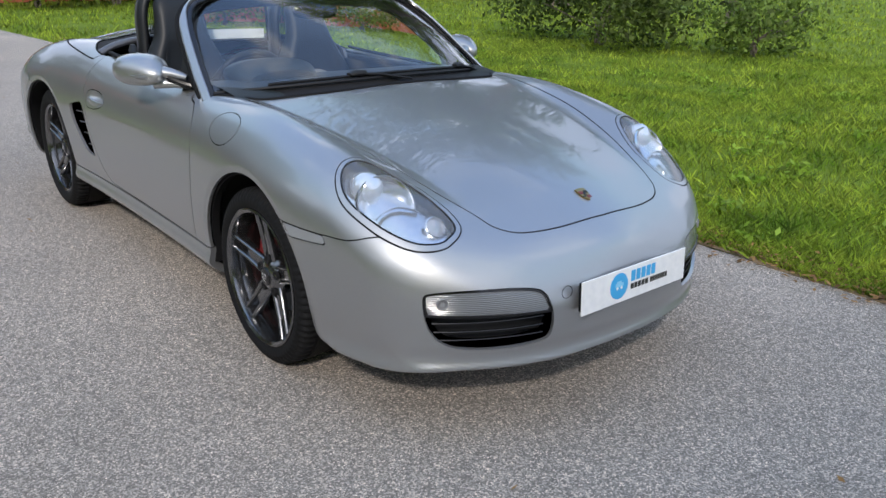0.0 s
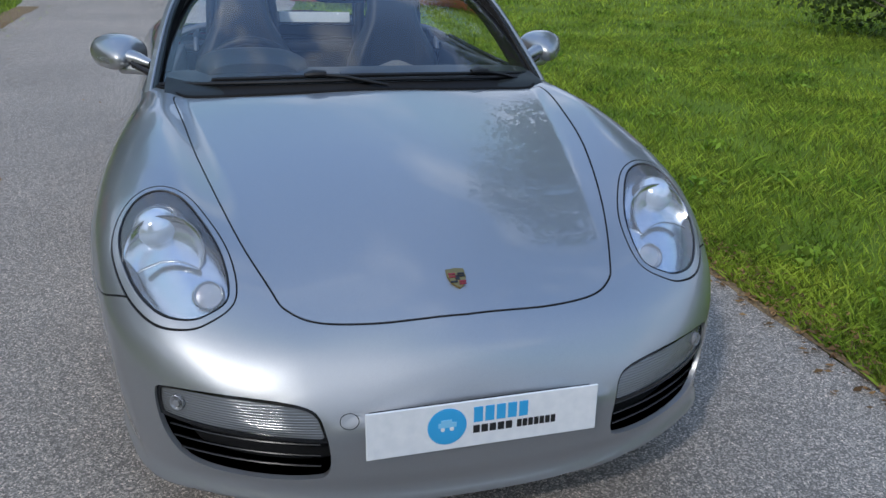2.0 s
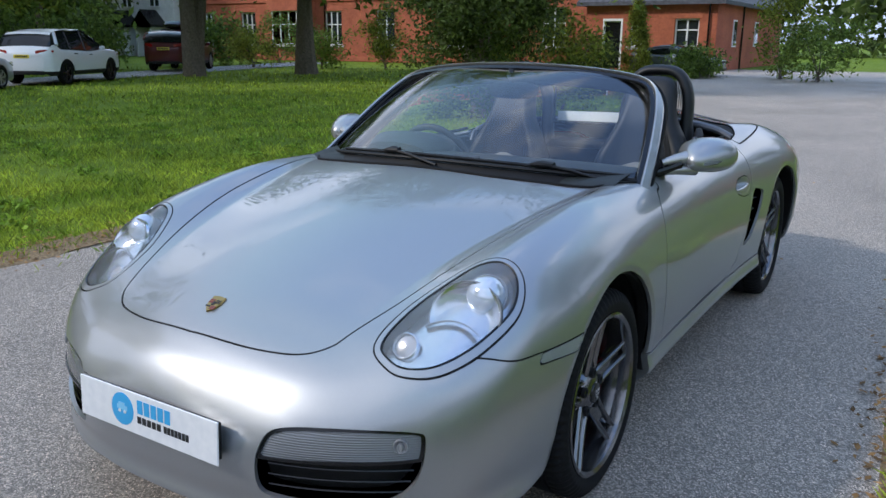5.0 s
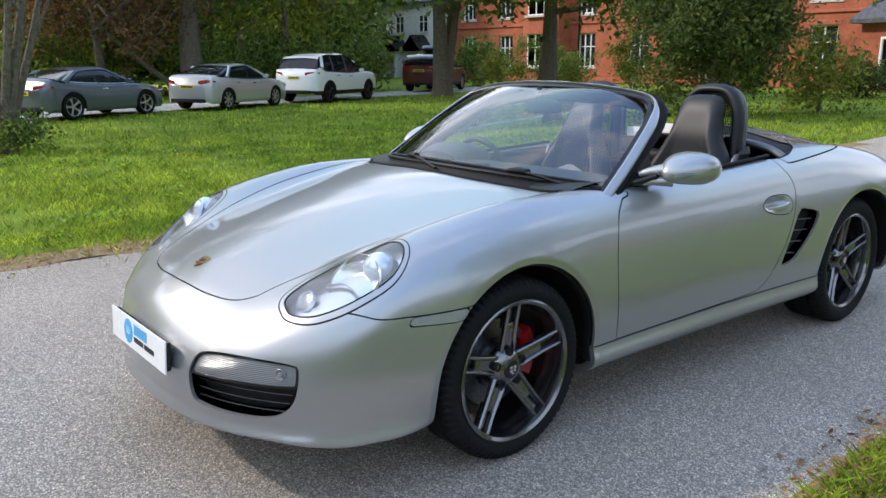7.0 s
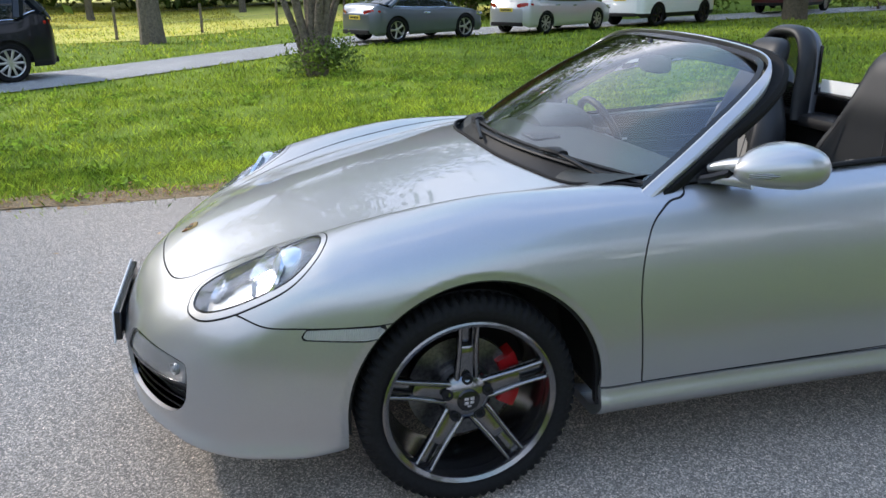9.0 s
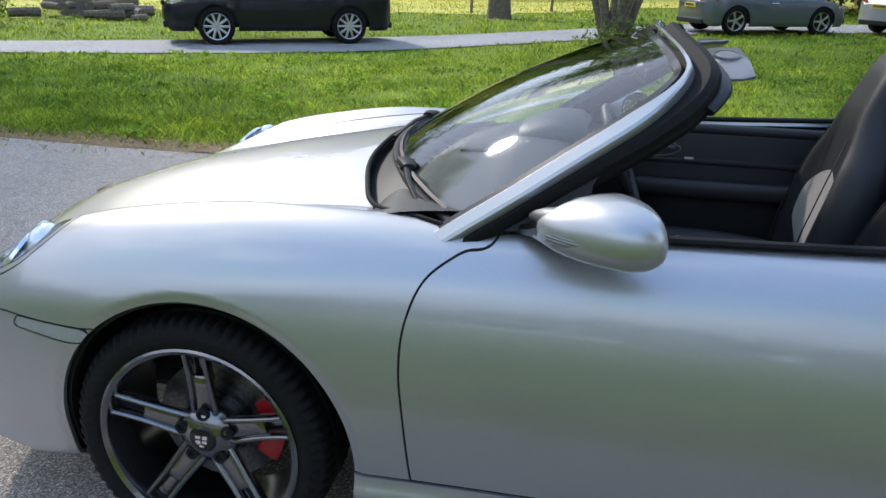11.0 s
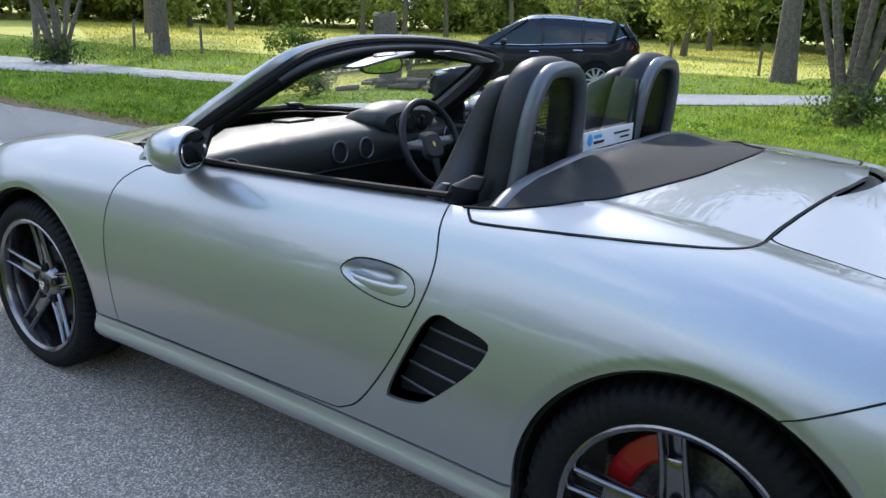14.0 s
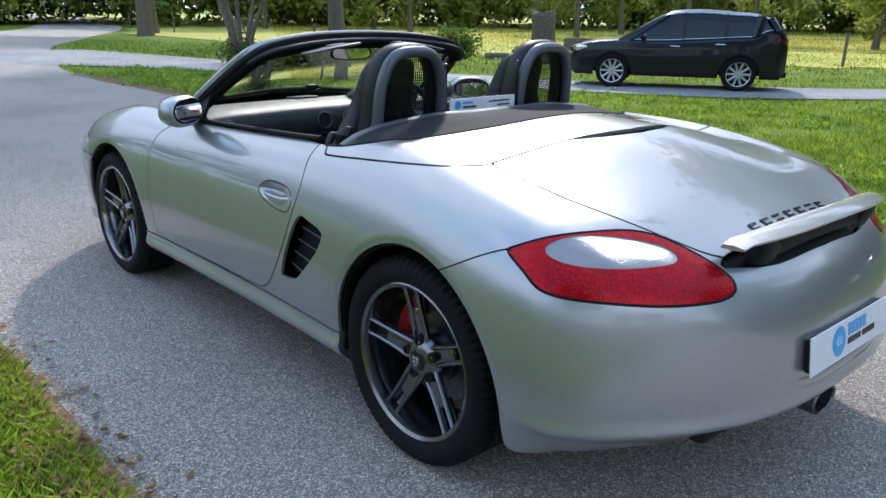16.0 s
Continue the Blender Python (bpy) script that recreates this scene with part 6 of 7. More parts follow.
LEAF = foliage("leaf_green", (.075, .125, .020), (.19, .26, .045))
LEAF_LIGHT = foliage("leaf_light", (.09, .15, .022), (.20, .27, .045))
LEAF_DARK = foliage("leaf_dark", (.045, .075, .016), (.125, .17, .032))
LEAF_GOLD = foliage("leaf_yellow", (.13, .17, .02), (.28, .30, .04))
BARK = grain(material("bark", (.10, .08, .06), .95), 14, (.06, .048, .037), (.23, .19, .145), 1.0, (.85, .98), distance=.05, second=60)
# far leaves' tones are raised to put the sunlight on them into the colour
SUNLIT_WOODLEAF = foliage("sunlit_woodland_leaf", (.17, .23, .04), (.52, .52, .13), .10)
rng = np.random.default_rng(7)


def leaves(centres, spread, count, size, flat=.75):
    """Small bent leaves scattered about clump centres."""
    c = np.asarray(centres)[rng.integers(0, len(centres), count)]
    p = c + rng.normal(0, 1, (count, 3)) * np.array([spread, spread, spread * flat])
    a, b = rng.normal(size=(count, 3)), rng.normal(size=(count, 3))
    a /= np.linalg.norm(a, axis=1)[:, None]
    b -= a * (a * b).sum(1)[:, None]
    b /= np.linalg.norm(b, axis=1)[:, None]
    s = size * rng.uniform(.6, 1.4, (count, 1))
    v = np.stack([p - a * s, p + b * s * .45, p + a * s, p - b * s * .45], 1).reshape(-1, 3)
    return v, np.arange(count * 4).reshape(-1, 4)


def crown_clumps(centre, radius, n, low=-.75):
    """Clump centres with an uneven outline inside a rounded crown."""
    out = []
    while len(out) < n:
        d = rng.normal(size=3)
        d /= np.linalg.norm(d)
        if d[2] < low:
            continue
        k = rng.uniform(.35, 1) ** .6 * (1 + .35 * noise.noise(tuple(d * 2.1 + np.array(centre) * .37)))
        out.append(np.array(centre) + d * np.array(radius) * k)
    return out


def trunk_mesh(paths):
    parts_ = []
    for pts, r0, r1 in paths:
        line = smooth_line(pts, 5)
        parts_.append(tube(line, [r0 + (r1 - r0) * (i / (len(line) - 1)) ** .8 for i in range(len(line))], 9, up=(.3, .9, .1)))
    return joined(*parts_)


def tree(name, label, at, stems, crown, clumps, count, size, mat, group="", spread=.5, limbs=6):
    """A tree: stems as (lean x, lean y, height, radius), limbs into the crown, and leaves in clumps."""
    z = float(ground_z(*at)) - .1
    ob = thing(name, label, "tree", group, (at[0], at[1], z))
    cs = crown_clumps((0, 0, crown[0]), crown[1:], clumps) if clumps else []
    paths = []
    for k, (lx, ly, h, r) in enumerate(stems):
        bx, by = .25 * lx / max(h, 1) * 1.2, .25 * ly / max(h, 1) * 1.2
        paths.append(([(bx, by, 0), (bx + lx * .12 + .03, by + ly * .12, h * .18), (bx + lx * .45, by + ly * .45 + .05, h * .5), (lx, ly, h)], r * 1.25, r * .45))
        for i in range(limbs):
            if cs:
                e = cs[rng.integers(0, len(cs))]
                t = rng.uniform(.45, .95)
                s = np.array([bx + lx * t, by + ly * t, h * t])
                m = (s + e) / 2 + np.array([0, 0, -.2])
                paths.append(([tuple(s), tuple(m), tuple(e)], r * .38, r * .08))
    v, f = trunk_mesh(paths)
    mesh_object("trunk", v, f, BARK, ob)
    if cs:
        lv, lf = leaves(cs, spread, count, size)
        crown_ = new("crown", fast_mesh("crown", lv, lf, mat, False))
        crown_.parent = ob
    return ob


def shrub(name, label, at, radius, count, size, mat, clumps=40, spread=.22, category="shrub"):
    z = float(ground_z(*at))
    ob = thing(name, label, category, "", (at[0], at[1], z))
    cs = crown_clumps((0, 0, radius[2] * .55), (radius[0], radius[1], radius[2] * .55), clumps, -.9)
    lv, lf = leaves(cs, spread, count, size, .9)
    lv[:, 2] = np.maximum(lv[:, 2], .0)
    c = new("leafage", fast_mesh("leafage", lv, lf, mat, False))
    c.parent = ob
    v, f = trunk_mesh([([(0, 0, -.05), (.03 * math.cos(a), .03 * math.sin(a), .2), tuple(cs[k % len(cs)])], .025, .008) for k, a in enumerate(np.linspace(0, 6, 7))])
    mesh_object("stem", v, f, BARK, ob)
    return ob


many = [(.9, .3, 4.2, .09), (-.7, .5, 4.4, .10), (.2, -.8, 4.0, .09), (-.3, .9, 4.6, .08), (1.3, -.4, 3.8, .07), (-1.2, -.3, 4.1, .08), (.1, .2, 4.8, .11)]
tree("multi_stem_tree", "many-stemmed tree with ivy at its foot on the lawn", (.35, -11.7), many, (5.4, 2.4, 2.4, 1.5), 46, 5200, .085, LEAF, limbs=4)
shrub("ivy_clump", "dark ivy and weeds round the tree's foot", (.35, -11.6), (.65, .55, .5), 1700, .04, LEAF, 30, .15)
tree("multi_stem_tree", "many-stemmed tree at the road junction", (17.3, -8.6), [(x * 1.9, y * 1.6, h * 1.05, r * .72) for x, y, h, r in many[:6]], (5.6, 2.6, 2.6, 1.7), 40, 4200, .10, LEAF_LIGHT, limbs=4)
shrub("ivy_clump", "ivy round the foot of the junction tree", (17.3, -8.5), (.7, .6, .45), 1200, .05, LEAF_DARK, 24, .16)
tree("field_tree", "stout field tree with a bare trunk", (4.15, -24.4), [(.2, 0, 11, .34)], (12.0, 5.0, 5.0, 4.6), 70, 7500, .18, LEAF, spread=.8)
# trunk is in view; the crown above is spread and thickened to shade the drive
tree("field_tree", "slim field tree beside the fence, its unseen crown spread to shade the drive", (21.5, -14.6), [(.1, .1, 11.5, .25)], (13.0, 4.8, 4.8, 3.6), 110, 15000, .20, LEAF_LIGHT, spread=.9)
for p, h in (((-14.0, 17.0), 15.0), ((-22.0, 21.0), 13.0)):
    tree("garden_tree", "tall leafy tree behind the lawn", p, [(.3, .2, h * .8, .36)], (h, 7.0, 7.0, 6.5), 120, 15000, .20, LEAF, "garden trees", spread=.8)
for k, (x, y, h) in enumerate(((9, -45, 8), (15, -52, 9), (20, -42, 6.5), (27, -47, 9), (31, -40, 7), (38, -44, 9), (43, -36, 7.5), (50, -38, 9), (13, -41, 4.5), (1, -48, 9), (55, -31, 8), (34, -49, 10))):
    tree("meadow_tree", "small spreading tree out in the meadow", (x, y), [(rng.uniform(-.5, .5), rng.uniform(-.5, .5), h * .6, .2)], (h * .66, h * .36, h * .36, h * .32), 34, 2000, .17, (LEAF_LIGHT, LEAF_GOLD, SUNLIT_WOODLEAF)[k % 3], "meadow trees", spread=.55)
for p in ((43, -16.5), (47, -18.5), (38.5, -26.5)):
    tree("far_field_tree", "tall tree far off in the meadow", p, [(.2, .1, 11, .42)], (12.5, 5.5, 5.5, 5.5), 60, 4200, .30, LEAF, "far field trees", spread=1.0)
tree("lime_tree", "large tree with two trunks before the brick house", (-17.6, -22.6), [(.9, .5, 6.5, .36), (-.9, .2, 6.8, .34)], (6.3, 4.6, 4.6, 3.7), 90, 12000, .15, LEAF, spread=.7)
tree("lime_tree", "broad tree before the brick house", (-21.8, -20.8), [(.3, .2, 6.5, .42)], (6.0, 4.4, 4.4, 3.6), 90, 12000, .15, LEAF, spread=.7)
tree("lime_tree", "tall drooping tree beside the house", (-18.4, -10.8), [(.3, -.2, 11.0, .42)], (8.7, 6.4, 6.4, 6.8), 200, 34000, .12, LEAF, spread=.7, limbs=14)
COPPER = foliage("copper_leaf", (.07, .035, .018), (.22, .12, .05))
tree("copper_tree", "copper-leaved tree at the edge of the wood", (-6.6, -29.5), [(.3, -.2, 4.5, .22)], (4.2, 3.4, 3.0, 3.4), 60, 9000, .11, COPPER, spread=.55)
tree("wood_edge_tree", "old tree at the wood's edge with a long bare limb", (-9.6, -28.3), [(.2, 0, 8.5, .46), (3.6, -.5, 3.0, .13)], (8.2, 5.0, 4.0, 4.2), 70, 9000, .16, LEAF_DARK, spread=.75)
shrub("hawthorn", "dense tall dark green bush on the lawn", (-15.2, -9.0), (2.0, 2.0, 4.6), 40000, .062, LEAF_DARK, 130, .30, "bush")
shrub("lawn_bush", "wide rough bush on the lawn", (-5.6, 9.0), (2.4, 1.3, 1.5), 9000, .055, LEAF_DARK, 70, .24, "bush")
shrub("lawn_bush", "small bush beside the rough bush", (-3.2, 9.9), (.9, .8, .8), 2200, .05, LEAF, 24, .2, "bush")
tree("young_tree", "young tree with a pale slender trunk", (-7.0, 15.2), [(.1, 0, 4.0, .09)], (4.6, 1.4, 1.4, 1.2), 24, 2200, .08, LEAF_LIGHT)
conifer = thing("conifer", "golden-green conical conifer by the house", "conifer", "", (-29.2, -9.6, 0))
cs = [np.array((.62 * (1 - z / 3.1) * math.cos(a), .62 * (1 - z / 3.1) * math.sin(a), z)) for z, a in zip(rng.uniform(.05, 2.95, 130), rng.uniform(0, 6.28, 130))]
lv, lf = leaves(cs, .11, 7000, .055, 1.3)
lv[:, 2] = np.maximum(lv[:, 2], 0)
new("leafage", fast_mesh("leafage", lv, lf, LEAF_GOLD, False)).parent = conifer
mesh_object("stem", *trunk_mesh([([(0, 0, -.05), (0, 0, 1.2), (0, 0, 2.6)], .05, .01)]), BARK, conifer)
for p, r, m_ in (((-29.4, -4.0), (1.0, 1.0, 3.4), LEAF_GOLD), ((-27.5, -21), (1.0, 1.0, 2.6), LEAF_GOLD), ((-26.5, -24), (1.3, 1.2, 2.0), LEAF_LIGHT), ((-30, -17), (1.2, 1.0, 1.3), LEAF_GOLD),
                 ((-29.0, -11.3), (1.0, .9, 1.2), LEAF_DARK), ((-28.6, -6.8), (1.3, 1.0, 1.0), LEAF), ((-28, -2.5), (1.8, 1.5, 1.8), LEAF_LIGHT), ((-25.5, -27.5), (1.2, 1.2, 1.6), LEAF_GOLD), ((-31, -31), (2, 2, 2.4), LEAF)):
    shrub("border_shrub", "clipped shrub in the border by the house", p, r, 2600, .075, m_, 34, .22)
for x, y, r in ((-18.5, 3.2, 1.1), (-18.8, 5.2, 1.3), (-18.2, 7.6, 1.2), (-18.6, 10.2, 1.5), (-18.4, 13.0, 1.4), (-19, -8.0, 1.0)):
    shrub("wall_shrub", "shrub in front of the garden wall", (x, y), (r, r, 1.5 + .3 * r), 2000, .08, LEAF if r > 1.15 else LEAF_GOLD, 28, .25)
shrub("field_bush", "rounded bush by the fence", (15.6, -14.9), (.75, .75, 1.0), 1800, .06, LEAF, 24, .16, "bush")
# dark wood behind the parked cars
for i in range(15):
    x = -34 + 2.7 * i + rng.uniform(-1, 1)
    y = -33 - rng.uniform(0, 10) - .12 * max(0, x + 8) ** 1.5 - (6 if x < -20 else 0)
    if x > -3 or i < 4:
        continue
    tree("wood_tree", "tree of the wood behind the parked cars", (x, y), [(rng.uniform(-.6, .6), rng.uniform(-.6, .6), 6.5, .28)], (6.2, 4.0, 3.2, 4.6), 50, 4200, .2, LEAF if i % 3 else LEAF_GOLD, "wood trees", spread=.9)
for i in (0, 3, 4, 5, 6, 7, 8):
    x = -27 + 2.8 * i
    shrub("wood_shrub", "undergrowth at the edge of the wood", (x, -30.5 - .12 * max(0, x + 8) ** 1.5 + rng.uniform(-1, 1)), (1.6, 1.4, 2.2), 2200, .11, LEAF if i % 2 else LEAF_LIGHT, 30, .35)


def far_wood(name, label, radius, a0, a1, n, height, mat, size, per=900):
    """A belt of distant trees as one leafy mass."""
    V, F, o = [], [], 0
    for k in range(n):
        a = radians(a0 + (a1 - a0) * (k + rng.uniform(-.3, .3)) / n)
        q = radius * rng.uniform(.92, 1.15)
        h = height * rng.uniform(.7, 1.25)
        w = h * rng.uniform(.32, .5)
        cs = crown_clumps((q * math.cos(a), q * math.sin(a), h * .5), (w, w, h * .52), 26, -.95)
        v, f = leaves(cs, h * .085, per, size)
        v[:, 2] = np.maximum(v[:, 2], -.3)
        V.append(v), F.append(f + o)
        o += len(v)
    ob = new(name, fast_mesh(name, np.concatenate(V), np.concatenate(F), mat, False))
    return tagged(ob, label, "woodland", kind="stuff")


far_wood("far_wood", "line of distant trees beyond the meadow", 78, -80, 12, 44, 14, SUNLIT_WOODLEAF, .36, 4200)
far_wood("far_wood", "tall dark wood behind the meadow's trees", 96, -84, 16, 40, 22, LEAF, .62, 3000)
far_wood("far_wood", "pale nearer scrub along the meadow's edge", 66, -76, -18, 13, 4.0, SUNLIT_WOODLEAF, .26, 1300)
far_wood("far_wood", "thick wood beyond the parked cars", 60, 239, 282, 30, 13, LEAF, .42, 3200)
# never in view: this belt is added to close the horizon for reflections
far_wood("far_wood", "unseen distant trees added to close the horizon round the grounds", 85, 12, 170, 44, 14, LEAF_DARK, .65, 800)
far_wood("far_wood", "distant trees behind the house", 90, 170, 282, 36, 15, LEAF_DARK, .65, 800)

# ---- brick house, garden wall, fence, meadow things ----
BRICK = grain(material("red_brick", (.36, .10, .05), .85), 9, (.28, .075, .04), (.50, .15, .075), .3, (.8, .95), distance=.01, second=1.2)
STONE = grain(material("pale_stone", (.5, .47, .42), .85), 8, (.42, .39, .34), (.58, .55, .5), .3, distance=.01)
SLATE = grain(material("slate", (.07, .07, .085), .6), 6, (.045, .045, .055), (.10, .10, .12), .4, (.5, .7), distance=.01)
RENDER_W = grain(material("white_render", (.75, .75, .73), .85), 3, (.68, .68, .66), (.8, .8, .78), .15)
WHITE_WOOD = material("white_paint", (.78, .78, .76), .5)
WOOD = grain(material("weathered_wood", (.16, .13, .10), .9), 20, (.10, .08, .06), (.24, .2, .155), .5, distance=.01)
PANE = material("window_pane", (.02, .025, .03), .05, 0, 1.0)


def brick_courses(wall, face_x, y0, y1, z0, z1, holes, x_side=1):
    """Brick courses as long proud strips, one mesh: too far off to tell single bricks."""
    z = z0
    V, F = [], []
    while z < z1:
        spans = [(y0, y1)]
        for h0, h1, b, t in holes:
            if z + .07 > b and z < t:
                spans = [s for a, c in spans for s in ((a, min(c, h0)), (max(a, h1), c)) if s[1] - s[0] > .02]
        for a, c in spans:
            o = len(V)
            d = .008 * x_side
            V += [(face_x, a, z), (face_x, c, z), (face_x, c, z + .062), (face_x, a, z + .062), (face_x + d, a + .003, z + .004), (face_x + d, c - .003, z + .004), (face_x + d, c - .003, z + .058), (face_x + d, a + .003, z + .058)]
            F += [(o + 4, o + 5, o + 6, o + 7), (o, o + 1, o + 5, o + 4), (o + 2, o + 3, o + 7, o + 6)]
        z += .075
    ob = mesh_object("brick_course", V, F, BRICK, wall)
    return tagged(ob, kind="stuff")


def wall_with_holes(name, x, y0, y1, z1, holes, mat, parent, thick=.4):
    """A wall in the plane of x, facing +x, with openings through it: holes as (y0, y1, z0, z1)."""
    ys_ = sorted({y0, y1, *(h for k in holes for h in k[:2])})
    zs_ = sorted({0, z1, *(h for k in holes for h in k[2:])})
    bm = bmesh.new()
    for a, b in zip(ys_, ys_[1:]):
        for c, d in zip(zs_, zs_[1:]):
            if not any(h[0] <= a and b <= h[1] and h[2] <= c and d <= h[3] for h in holes):
                box(bm, (thick, b - a, d - c), pose(x - thick / 2, (a + b) / 2, (c + d) / 2))
    bmesh.ops.remove_doubles(bm, verts=bm.verts, dist=.0005)
    return part(name, bm, mat, parent)


def sash(parent, x, h, lights=2, stone=True):
    """A white window in an opening: frame, panes, stone sill and lintel."""
    y0, y1, z0, z1 = h
    e, V, F = .075, [], []
    for xx in (x - .12, x - .20):
        for k in (0, e):
            V += [(xx, y0 + k, z0 + k), (xx, y1 - k, z0 + k), (xx, y1 - k, z1 - k), (xx, y0 + k, z1 - k)]
    for i in range(4):
        j = (i + 1) % 4
        F += [(i, j, 4 + j, 4 + i), (4 + i, 4 + j, 12 + j, 12 + i), (8 + i, 12 + i, 12 + j, 8 + j), (i, 8 + i, 8 + j, j)]
    w = mesh_object("window", V, F, WHITE_WOOD, parent, "white-framed window")
    for yy in np.linspace(y0, y1, lights + 1)[1:-1]:
        bm = bmesh.new()
        box(bm, (.07, .08, z1 - z0 - .14), pose(x - .16, yy, (z0 + z1) / 2), .01, 1)
        part("mullion", bm, WHITE_WOOD, w)
    bm = bmesh.new()
    box(bm, (.065, y1 - y0 - .14, .06), pose(x - .16, (y0 + y1) / 2, z0 * .4 + z1 * .6), .01, 1)
    part("transom", bm, WHITE_WOOD, w)
    bm = bmesh.new()
    box(bm, (.02, y1 - y0, z1 - z0), pose(x - .19, (y0 + y1) / 2, (z0 + z1) / 2))
    part("pane", bm, PANE, w)
    if stone:
        bm = bmesh.new()
        box(bm, (.16, y1 - y0 + .3, .14), pose(x - .02, (y0 + y1) / 2, z0 - .07), .01, 1)
        part("window_sill", bm, STONE, w)
        bm = bmesh.new()
        box(bm, (.12, y1 - y0 + .3, .24), pose(x - .03, (y0 + y1) / 2, z1 + .12), .01, 1)
        part("lintel", bm, BRICK, w)


def gable_roof(parent, x0, x1, y0, y1, z, rise, mat, over=.4, along="y"):
    xm, ym = (x0 + x1) / 2, (y0 + y1) / 2
    if along == "y":
        v = [(x0 - over, y0 - over, z), (x1 + over, y0 - over, z), (x1 + over, y1 + over, z), (x0 - over, y1 + over, z), (xm, y0 + 2.5, z + rise), (xm, y1 - 2.5, z + rise)]
        f = [(1, 2, 5, 4), (3, 0, 4, 5), (0, 1, 4), (2, 3, 5)]
    else:
        v = [(x0 - over, y0 - over, z), (x1 + over, y0 - over, z), (x1 + over, y1 + over, z), (x0 - over, y1 + over, z), (x0, ym, z + rise), (x1 + over, ym, z + rise)]
        f = [(0, 1, 5, 4), (2, 3, 4, 5), (1, 2, 5), (3, 0, 4)]
    o = len(v)
    v += [(a, b, c - .18) for a, b, c in v]
    f += [tuple(k + o for k in q[::-1]) for q in f] + [(0, 3, 3 + o, o), (0, o, 1 + o, 1), (1, 1 + o, 2 + o, 2), (2, 2 + o, 3 + o, 3)]
    return mesh_object("roof", v, f, mat, parent, "grey slate roof", 20)


house = thing("brick_house", "two-storey red brick house with stone dressings and white windows", "house")
wx = -37.5
holes = [(-15.6 - k, -14.2 - k, z0, z1) for k in (2.2, 6.2, 9.2, 13.4, 17.5, 20.5, 25, 29) for z0, z1 in ((1.0, 3.1), (4.3, 6.1))]
wall_with_holes("wall", wx, -46, -14.6, 7.4, holes, BRICK, house)
brick_courses(house, wx, -46, -14.6, .1, 7.3, [(a, b, c - .15, d + .26) for a, b, c, d in holes])
for h in holes:
    sash(house, wx, h, 2 if h[0] > -30 else 3)
bm = bmesh.new()
box(bm, (.12, 31.4, .16), pose(wx + .04, -30.3, 3.75), .02, 1)
box(bm, (.14, 31.4, .3), pose(wx + .05, -30.3, .15), .02, 1)
part("string_course", bm, BRICK, house)
gable_roof(house, wx - 9, wx, -46, -14.6, 7.4, 4.2, SLATE)
for y in (-19.0, -24.4, -33.0):
    placed("drain_pipe", tube([(wx + .09, y, .0), (wx + .09, y, 7.3)], .05, 8), GLOSS, house)
for y in (-22.5, -35.5):
    bm = bmesh.new()
    box(bm, (1.2, 3.2, 7.6), pose(wx + .5, y, 3.8), .02, 1)
    bay = part("bay", bm, BRICK, house, "projecting brick bay")
    for z0, z1 in ((1.0, 3.1), (4.3, 6.1)):
        sash(bay, wx + 1.28, (y - 1.1, y + 1.1, z0, z1), 3)
wing = thing("brick_wing", "single-storey red brick wing with a steep slate roof", "house")
qx = -35.5
wh = [(-9.95, -8.8, 1.1, 2.4), (-12.1, -11.5, 1.1, 2.4), (-13.5, -12.5, .05, 2.4)]
wall_with_holes("wall", qx, -14.4, -8.0, 3.2, wh, BRICK, wing)
brick_courses(wing, qx, -14.4, -8.0, .1, 3.15, [(a, b, c - .15, d + .26) for a, b, c, d in wh])
for h in wh[:2]:
    sash(wing, qx, h, 2)
bm = bmesh.new()
box(bm, (.08, .86, 2.2), pose(qx - .14, -13.0, 1.15), .01, 1)
door_ = part("door", bm, GLOSS, wing, "dark panelled door in a white frame")
for yy in (-13.46, -12.54):
    bm = bmesh.new()
    box(bm, (.14, .10, 2.3), pose(qx - .05, yy, 1.17), .01, 1)
    part("door_jamb", bm, WHITE_WOOD, door_)
bm = bmesh.new()
box(bm, (.14, 1.02, .12), pose(qx - .05, -13.0, 2.36), .01, 1)
part("door_head", bm, WHITE_WOOD, door_)
# side wall with its courses, window and pipes
bm = bmesh.new()
box(bm, (15.6, .4, 3.2), pose(qx - 8.2, -8.2, 1.6), .01, 1)
part("side_wall", bm, BRICK, wing)
V, F = [], []
for z in np.arange(.1, 3.1, .075):
    o = len(V)
    V += [(qx - 15.9, -8.0, z), (qx - .01, -8.0, z), (qx - .01, -8.0, z + .062), (qx - 15.9, -8.0, z + .062), (qx - 15.9, -7.992, z + .004), (qx - .01, -7.992, z + .004), (qx - .01, -7.992, z + .058), (qx - 15.9, -7.992, z + .058)]
    F += [(o + 5, o + 4, o + 7, o + 6), (o + 1, o, o + 4, o + 5), (o + 3, o + 2, o + 6, o + 7)]
tagged(mesh_object("brick_course", V, F, BRICK, wing), kind="stuff")
for xx in (-39.0, -44.0):
    bm = bmesh.new()
    box(bm, (.75, .07, 1.3), pose(xx, -7.98, 1.75), .01, 1)
    side_window = part("window", bm, WHITE_WOOD, wing, "narrow white-framed window")
    bm = bmesh.new()
    box(bm, (.6, .02, 1.15), pose(xx, -7.94, 1.75))
    part("pane", bm, PANE, side_window)
for at in ((qx + .07, -8.35), (qx - 5.0, -7.93)):
    placed("drain_pipe", tube([(*at, 0), (*at, 3.15)], .045, 8), GLOSS, wing)
e, ym = .4, -11.2
